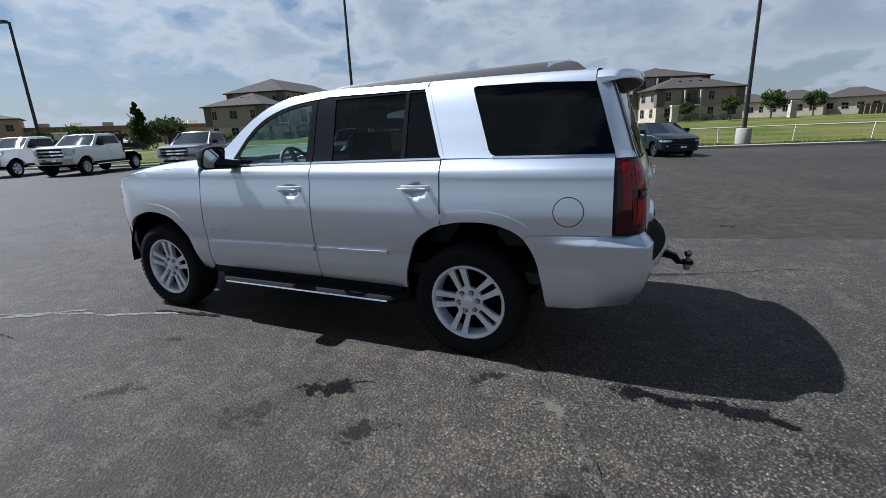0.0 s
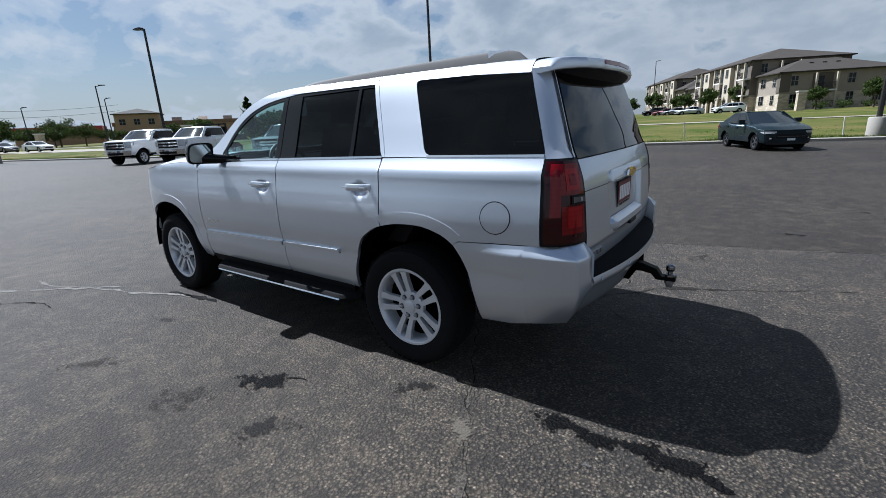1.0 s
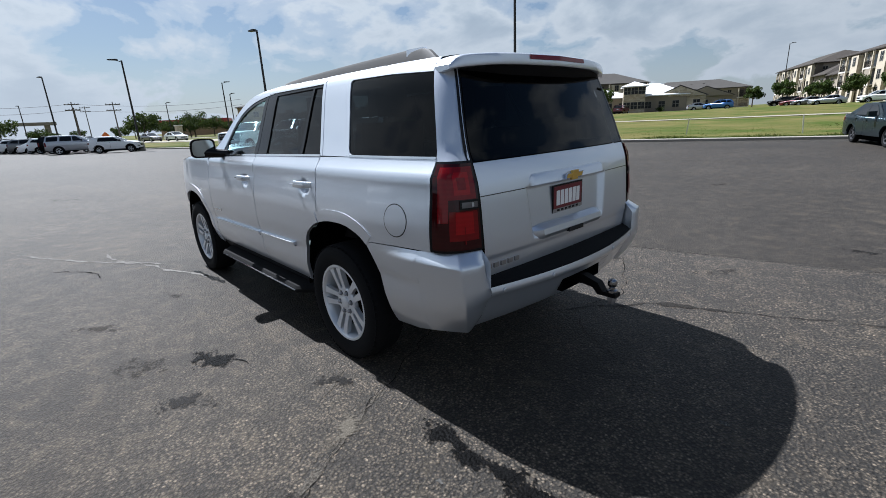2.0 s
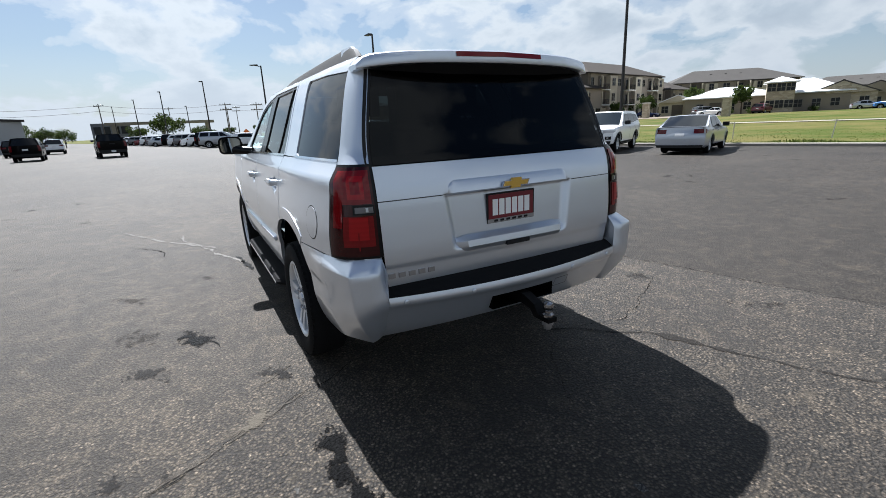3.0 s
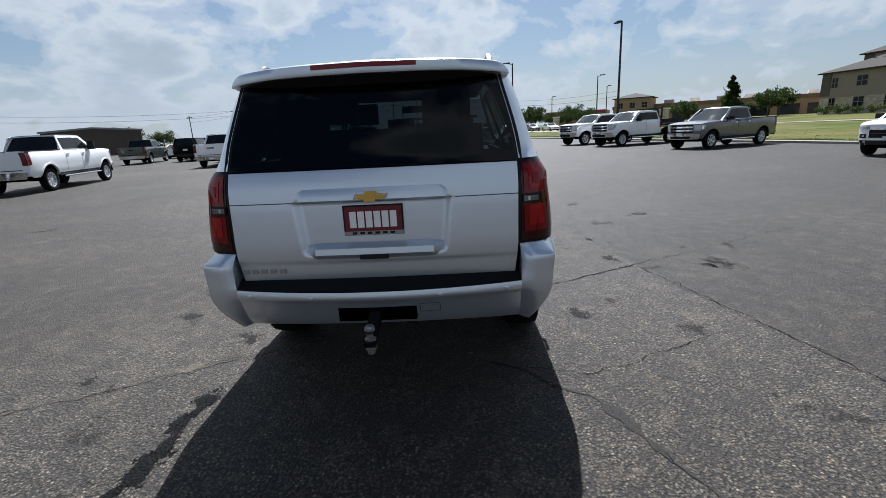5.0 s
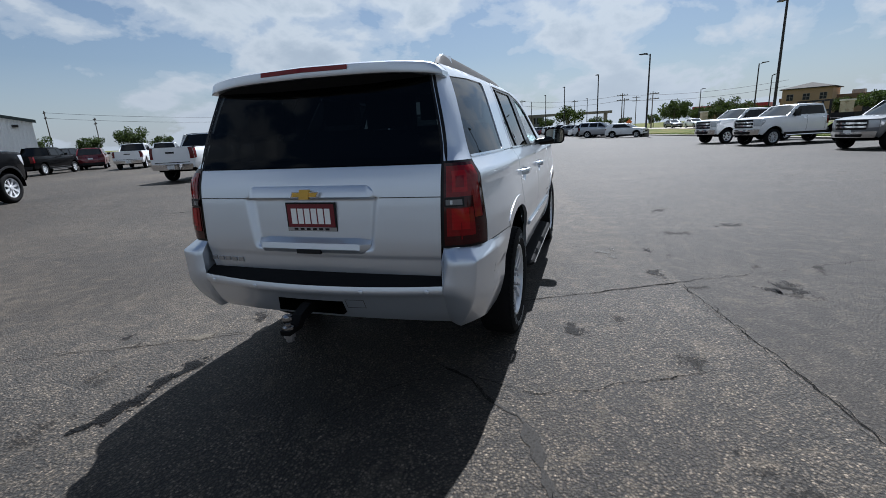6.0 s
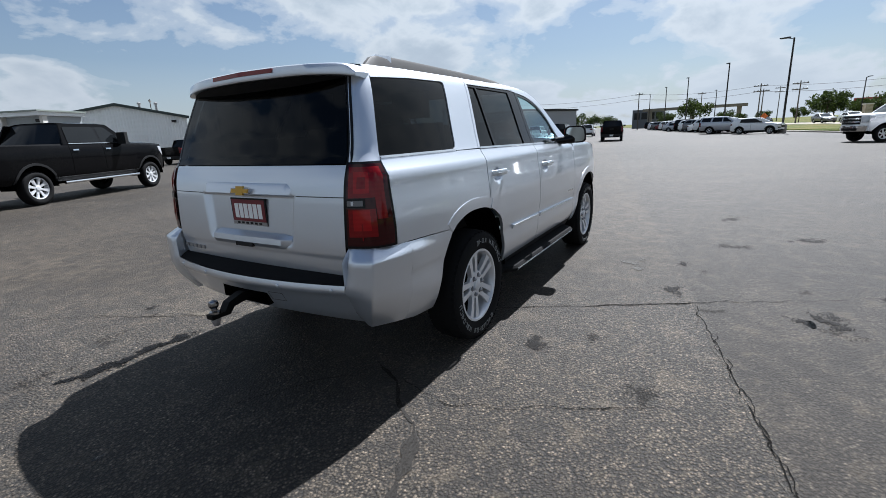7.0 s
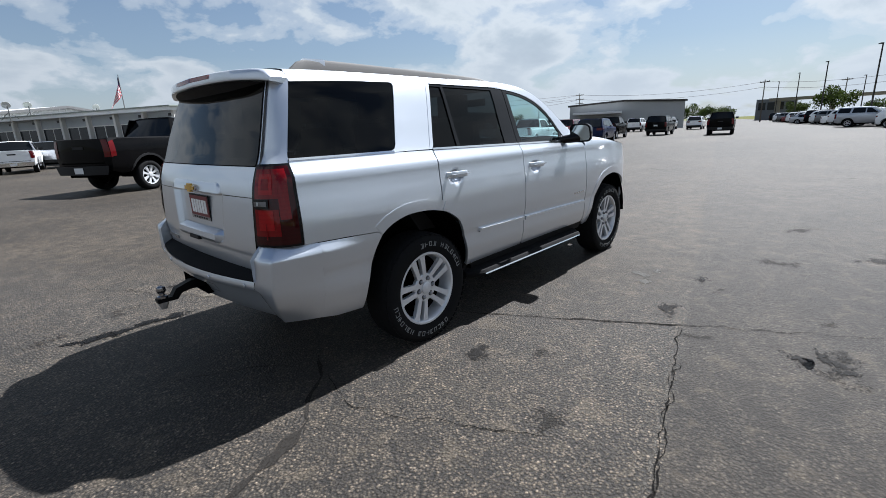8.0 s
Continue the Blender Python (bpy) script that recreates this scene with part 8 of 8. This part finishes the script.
def mark_mat(name, colour, rough, vary=0.3, ragged=0.5, spec=0.3, round_=False, film=0.9, stony=0.5):
    """A stain with a broken edge: thin film that lets the asphalt through in spots. round_: it fades out from its middle."""
    m, n = material(name)
    p = place_of(n)
    fine = n.noise(p, 75.0, 4.0, 0.7)
    col = n.mix(fine, tuple(c * (1 - vary) for c in colour), tuple(c * (1 + vary) for c in colour))
    b = n.add("ShaderNodeBsdfPrincipled", None, Base_Color=col, Roughness=rough)
    n.put(b, "Specular IOR Level", spec)
    stone = n.add("ShaderNodeTexVoronoi", {"feature": "F1"}, Vector=p, Scale=70.0)
    n.put(b, "Normal", bump(n, n.math("SUBTRACT", fine, stone.outputs["Distance"]), stony, 0.010))
    grain = n.math("ADD", n.math("MULTIPLY", n.noise(p, 48.0, 3.0, 0.7), 0.6), n.math("MULTIPLY", stone.outputs["Distance"], 0.45))
    if round_:
        far = n.add("ShaderNodeVectorMath", {"operation": "LENGTH"}, i0=where(n)).outputs["Value"]
        lump = n.math("MULTIPLY", n.math("SUBTRACT", n.noise(p, 9.0, 4.0, 0.6), 0.5), 2.6)
        grain = n.math("ADD", n.math("MULTIPLY", n.math("SUBTRACT", grain, 0.5), 1.3), n.math("ADD", n.math("SUBTRACT", 1.0 - ragged + 0.35, n.math("MULTIPLY", far, 0.8)), lump))
    holes = n.ramp(grain, [(max(0.0, ragged - 0.16), 0.0), (ragged + 0.10, 1.0)])
    t = n.add("ShaderNodeBsdfTransparent")
    x = n.add("ShaderNodeMixShader", None, Fac=n.math("MULTIPLY", holes, film), i1=t.outputs[0], i2=b.outputs[0])
    finish(n, x)
    return m


WET = mark_mat("wet_oil_run", (0.0025, 0.0025, 0.0027), 0.5, 0.4, 0.33, 0.07, False, 1.0, 1.0)
WET_SPOT = mark_mat("wet_oil", (0.0025, 0.0025, 0.0027), 0.5, 0.4, 0.40, 0.07, True, 0.97, 1.0)
OILY = mark_mat("old_oil_stain", (0.010, 0.009, 0.0085), 0.7, 0.4, 0.54, 0.12, True, 0.72)
FAINT = mark_mat("faint_stain", (0.017, 0.0155, 0.014), 0.85, 0.4, 0.60, 0.1, True, 0.45)
PALE_SPOT = mark_mat("pale_patch", (0.095, 0.083, 0.066), 0.9, 0.3, 0.50, 0.2, True, 0.75)
WHITISH_SPOT = mark_mat("whitish_spot", (0.085, 0.082, 0.076), 0.9, 0.3, 0.52, 0.2, True, 0.7)
PALE = mark_mat("pale_filler", (0.062, 0.054, 0.044), 0.9, 0.3, 0.50)
WHITISH = mark_mat("whitish_residue", (0.15, 0.143, 0.133), 0.9, 0.3, 0.40, 0.2, False, 0.9)
CRACK = mark_mat("crack_shadow", (0.008, 0.0075, 0.007), 0.95, 0.4, 0.40, 0.05)
TAR = mark_mat("crack_sealer", (0.016, 0.014, 0.012), 0.7, 0.3, 0.40, 0.15, False, 0.9, 0.2)
DISC = mesh_of("stain", [(0, 0, 0)] + [(1.5 * math.cos(2 * math.pi * k / 32), 1.5 * math.sin(2 * math.pi * k / 32), 0) for k in range(32)], [(0, 1 + k, 1 + (k + 1) % 32) for k in range(32)], FAINT, False)
DISCS = {}


def blot(x, y, rx, ry, turn, mat, seed, lobes=0.35, z=0.004):
    """An irregular stain: a unit film stretched to its size."""
    mat = {PALE: PALE_SPOT, WHITISH: WHITISH_SPOT, WET: WET_SPOT}.get(mat, mat)
    if mat not in DISCS:
        DISCS[mat] = DISC.copy()
        DISCS[mat].materials[0] = mat
    attach("stain", DISCS[mat], PAVEMENT, "", pose(x, y, z + 0.0003 * (seed % 7), 0, 0, turn) @ Matrix.Diagonal((1.45 * rx, 1.45 * ry, 1, 1)))


def crack(points, width, mat, seed, wander=0.03, z=0.005, name="crack"):
    """A wandering crack along a line, of uneven width."""
    pts = smooth_line([(x, y, 0) for x, y in points], 0.04)
    verts, faces = [], []
    for i, p in enumerate(pts):
        a, b = Vector(pts[max(0, i - 1)]), Vector(pts[min(len(pts) - 1, i + 1)])
        d = (b - a).normalized()
        nrm = Vector((-d.y, d.x, 0))
        off = wander * noise.noise(Vector((i * 0.22, seed * 9.1, 0))) + 0.4 * wander * noise.noise(Vector((i * 0.9, seed * 5.1, 2)))
        w = width * max(0.12, 0.6 + 1.1 * noise.noise(Vector((i * 0.35, seed * 2.3, 7)))) * min(1, i / 4 + 0.15, (len(pts) - 1 - i) / 4 + 0.15)
        c = Vector(p) + nrm * off
        verts += [c + nrm * w / 2, c - nrm * w / 2]
        if i:
            k = 2 * i
            faces.append((k - 2, k - 1, k + 1, k))
    attach(name, mesh_of(name, [(v.x, v.y, z) for v in verts], faces, mat, False), PAVEMENT)


# wet oil and stains on the driver's side
blot(-0.66, -1.66, 0.11, 0.065, 25, WET, 1, 0.5)
crack([(-0.60, -1.60), (-0.50, -1.53), (-0.42, -1.50)], 0.02, WET, 2)
blot(-0.25, -1.94, 0.15, 0.075, 40, OILY, 3, 0.6)
for i, (x, y, rx, ry, a) in enumerate(((1.04, -1.09, 0.07, 0.045, 0), (1.16, -1.09, 0.07, 0.035, -15), (1.28, -1.13, 0.08, 0.04, -20), (1.41, -1.09, 0.08, 0.04, 10), (1.56, -1.08, 0.10, 0.05, -10), (1.68, -1.11, 0.07, 0.05, -20), (1.77, -1.14, 0.05, 0.025, -30))):
    blot(x, y, rx, ry, a, WET, 10 + i, 0.55)
crack([(-3.02, -1.16), (-2.85, -1.11), (-2.68, -1.10), (-2.50, -1.06), (-2.31, -1.05)], 0.09, WET, 4, 0.02)
blot(0.64, -1.38, 0.12, 0.045, -52, PALE, 20, 0.6)
blot(0.90, -1.80, 0.05, 0.035, 10, OILY, 21, 0.5)
blot(0.80, -2.02, 0.05, 0.04, 10, OILY, 22, 0.5)
blot(0.19, -1.22, 0.10, 0.05, 60, OILY, 23, 0.6)
blot(-1.94, -2.16, 0.24, 0.07, 45, FAINT, 24, 0.7)
blot(-0.93, -2.04, 0.20, 0.13, 20, FAINT, 25, 0.6)
blot(-2.33, -1.51, 0.16, 0.06, 20, FAINT, 26, 0.7)
blot(1.30, -1.62, 0.16, 0.10, 40, FAINT, 27, 0.6)
blot(1.85, -1.35, 0.22, 0.10, 10, FAINT, 28, 0.6)
blot(1.28, -1.31, 0.025, 0.015, 10, WHITISH, 29, 0.4)
blot(2.02, -0.08, 0.025, 0.018, 10, WHITISH, 30, 0.5)
# nose side: whitish seam
crack([(-5.9, -2.62), (-5.34, -2.35), (-4.65, -1.97), (-3.97, -1.55), (-3.10, -1.25), (-2.60, -1.08)], 0.06, WHITISH, 5, 0.035)
crack([(-4.9, -1.72), (-4.4, -1.71), (-3.65, -1.30)], 0.035, WHITISH, 6, 0.03)
crack([(-4.4, -2.3), (-4.0, -2.0), (-3.6, -1.95)], 0.025, CRACK, 7, 0.04)
# the two joints of the patch
west = [(-0.056 - 0.532 * y, y) for y in (4.8, 4.0, 3.2, 2.4, 1.6, 0.9, 0.0, -0.8, -1.5, -2.2, -3.2)]
crack(west, 0.007, CRACK, 8, 0.06)
crack(west[3:6], 0.018, CRACK, 18, 0.03)
crack([(0.50, -1.05), (0.62, -1.28), (0.72, -1.45), (0.95, -1.90), (1.15, -2.3)], 0.04, PALE, 9, 0.03)
crack([(0.10, -1.05), (0.22, -1.22), (0.33, -1.38)], 0.02, PALE, 19, 0.02)
north = [(x, 2.57 + 0.217 * x) for x in (-1.25, -0.6, 0.1, 0.8, 1.6, 2.6, 3.8, 5.5, 8.0)]
crack(north, 0.011, CRACK, 10, 0.04)
crack([(x, y - 0.025) for x, y in north], 0.020, mark_mat("pale_joint_edge", (0.062, 0.056, 0.048), 0.9, 0.3, 0.50), 11, 0.05, 0.0045)
crack([(-0.73, 2.43), (-0.4, 2.50), (0.1, 2.60), (0.5, 2.69), (1.2, 2.84)], 0.008, CRACK, 12, 0.05)
# sealed cracks behind the tail
crack([(0.66, 0.55), (0.82, 0.80), (1.0, 0.98), (1.10, 1.13)], 0.04, TAR, 13, 0.03)
crack([(1.08, 1.12), (1.16, 1.18), (1.32, 1.25), (1.46, 1.30), (1.64, 1.35)], 0.095, TAR, 53, 0.02)
crack([(1.58, 1.33), (1.88, 1.46), (2.1, 1.58), (2.6, 1.80)], 0.022, TAR, 14, 0.04)
crack([(0.72, 0.70), (0.84, 1.07), (0.82, 1.35), (0.66, 1.66), (0.52, 1.95), (0.40, 2.22)], 0.008, CRACK, 15, 0.05)
crack([(2.2, -0.34), (2.34, -0.38), (2.45, -0.48), (2.8, -0.60)], 0.05, OILY, 16, 0.05)
crack([(1.45, 0.1), (1.1, 0.3), (0.8, 0.6)], 0.02, PALE, 17, 0.05)
# worn hollows and stains on the passenger's side
for i, (x, y, rx, ry, m) in enumerate(((-1.28, 3.17, 0.14, 0.10, OILY), (-1.19, 2.96, 0.09, 0.05, OILY), (-1.05, 3.15, 0.15, 0.08, FAINT), (-2.45, 2.13, 0.10, 0.05, OILY), (-1.57, 2.10, 0.12, 0.07, OILY), (-2.2, 2.35, 0.12, 0.06, FAINT), (-0.05, 1.39, 0.11, 0.07, OILY), (-0.31, 1.72, 0.10, 0.08, FAINT), (-1.15, 2.42, 0.12, 0.06, FAINT), (-1.9, 3.1, 0.10, 0.08, FAINT), (0.3, 2.1, 0.15, 0.1, FAINT), (1.3, 2.3, 0.2, 0.1, FAINT), (-3.4, 2.6, 0.25, 0.12, FAINT), (-4.0, 3.4, 0.2, 0.1, OILY), (-5.2, 2.6, 0.3, 0.15, FAINT), (0.20, -1.19, 0.09, 0.05, OILY))):
    blot(x, y, rx, ry, 37 * i, m, 40 + i, 0.6)
for x, y, w, d in ((-1.26, 3.16, 0.17, 0.11), (-1.20, 2.95, 0.10, 0.06), (-1.55, 2.12, 0.14, 0.07), (-0.02, 1.37, 0.12, 0.08), (-2.46, 2.14, 0.12, 0.05)):
    blot(x, y, w * 0.8, d * 0.8, 15, OILY, 45, 0.6, 0.0042)
blot(-2.10, 1.75, 0.075, 0.05, 20, WHITISH, 60, 0.2)
blot(-2.30, 1.62, 0.10, 0.05, 70, WHITISH, 61, 0.8)
blot(-2.42, 1.75, 0.07, 0.04, 10, WHITISH, 62, 0.8)
r = random.Random(21)
for k in range(46):
    x, y = r.uniform(-14, 6), r.uniform(-9, 16)
    if -3.9 < x < 1.2 and -1.0 < y < 1.0:
        continue
    blot(x, y, r.uniform(0.05, 0.28), r.uniform(0.04, 0.12), r.uniform(0, 180), r.choice((FAINT, FAINT, OILY, FAINT)), 100 + k, 0.7)
for k in range(14):
    x, y, a = r.uniform(-16, 4), r.uniform(3.5, 14), r.uniform(-0.5, 0.5)
    crack([(x + t * math.cos(a), y + t * math.sin(a) + 0.1 * math.sin(t * 2 + k)) for t in (0, 0.7, 1.4, 2.2, 3.0)], 0.010, CRACK, 200 + k, 0.10)
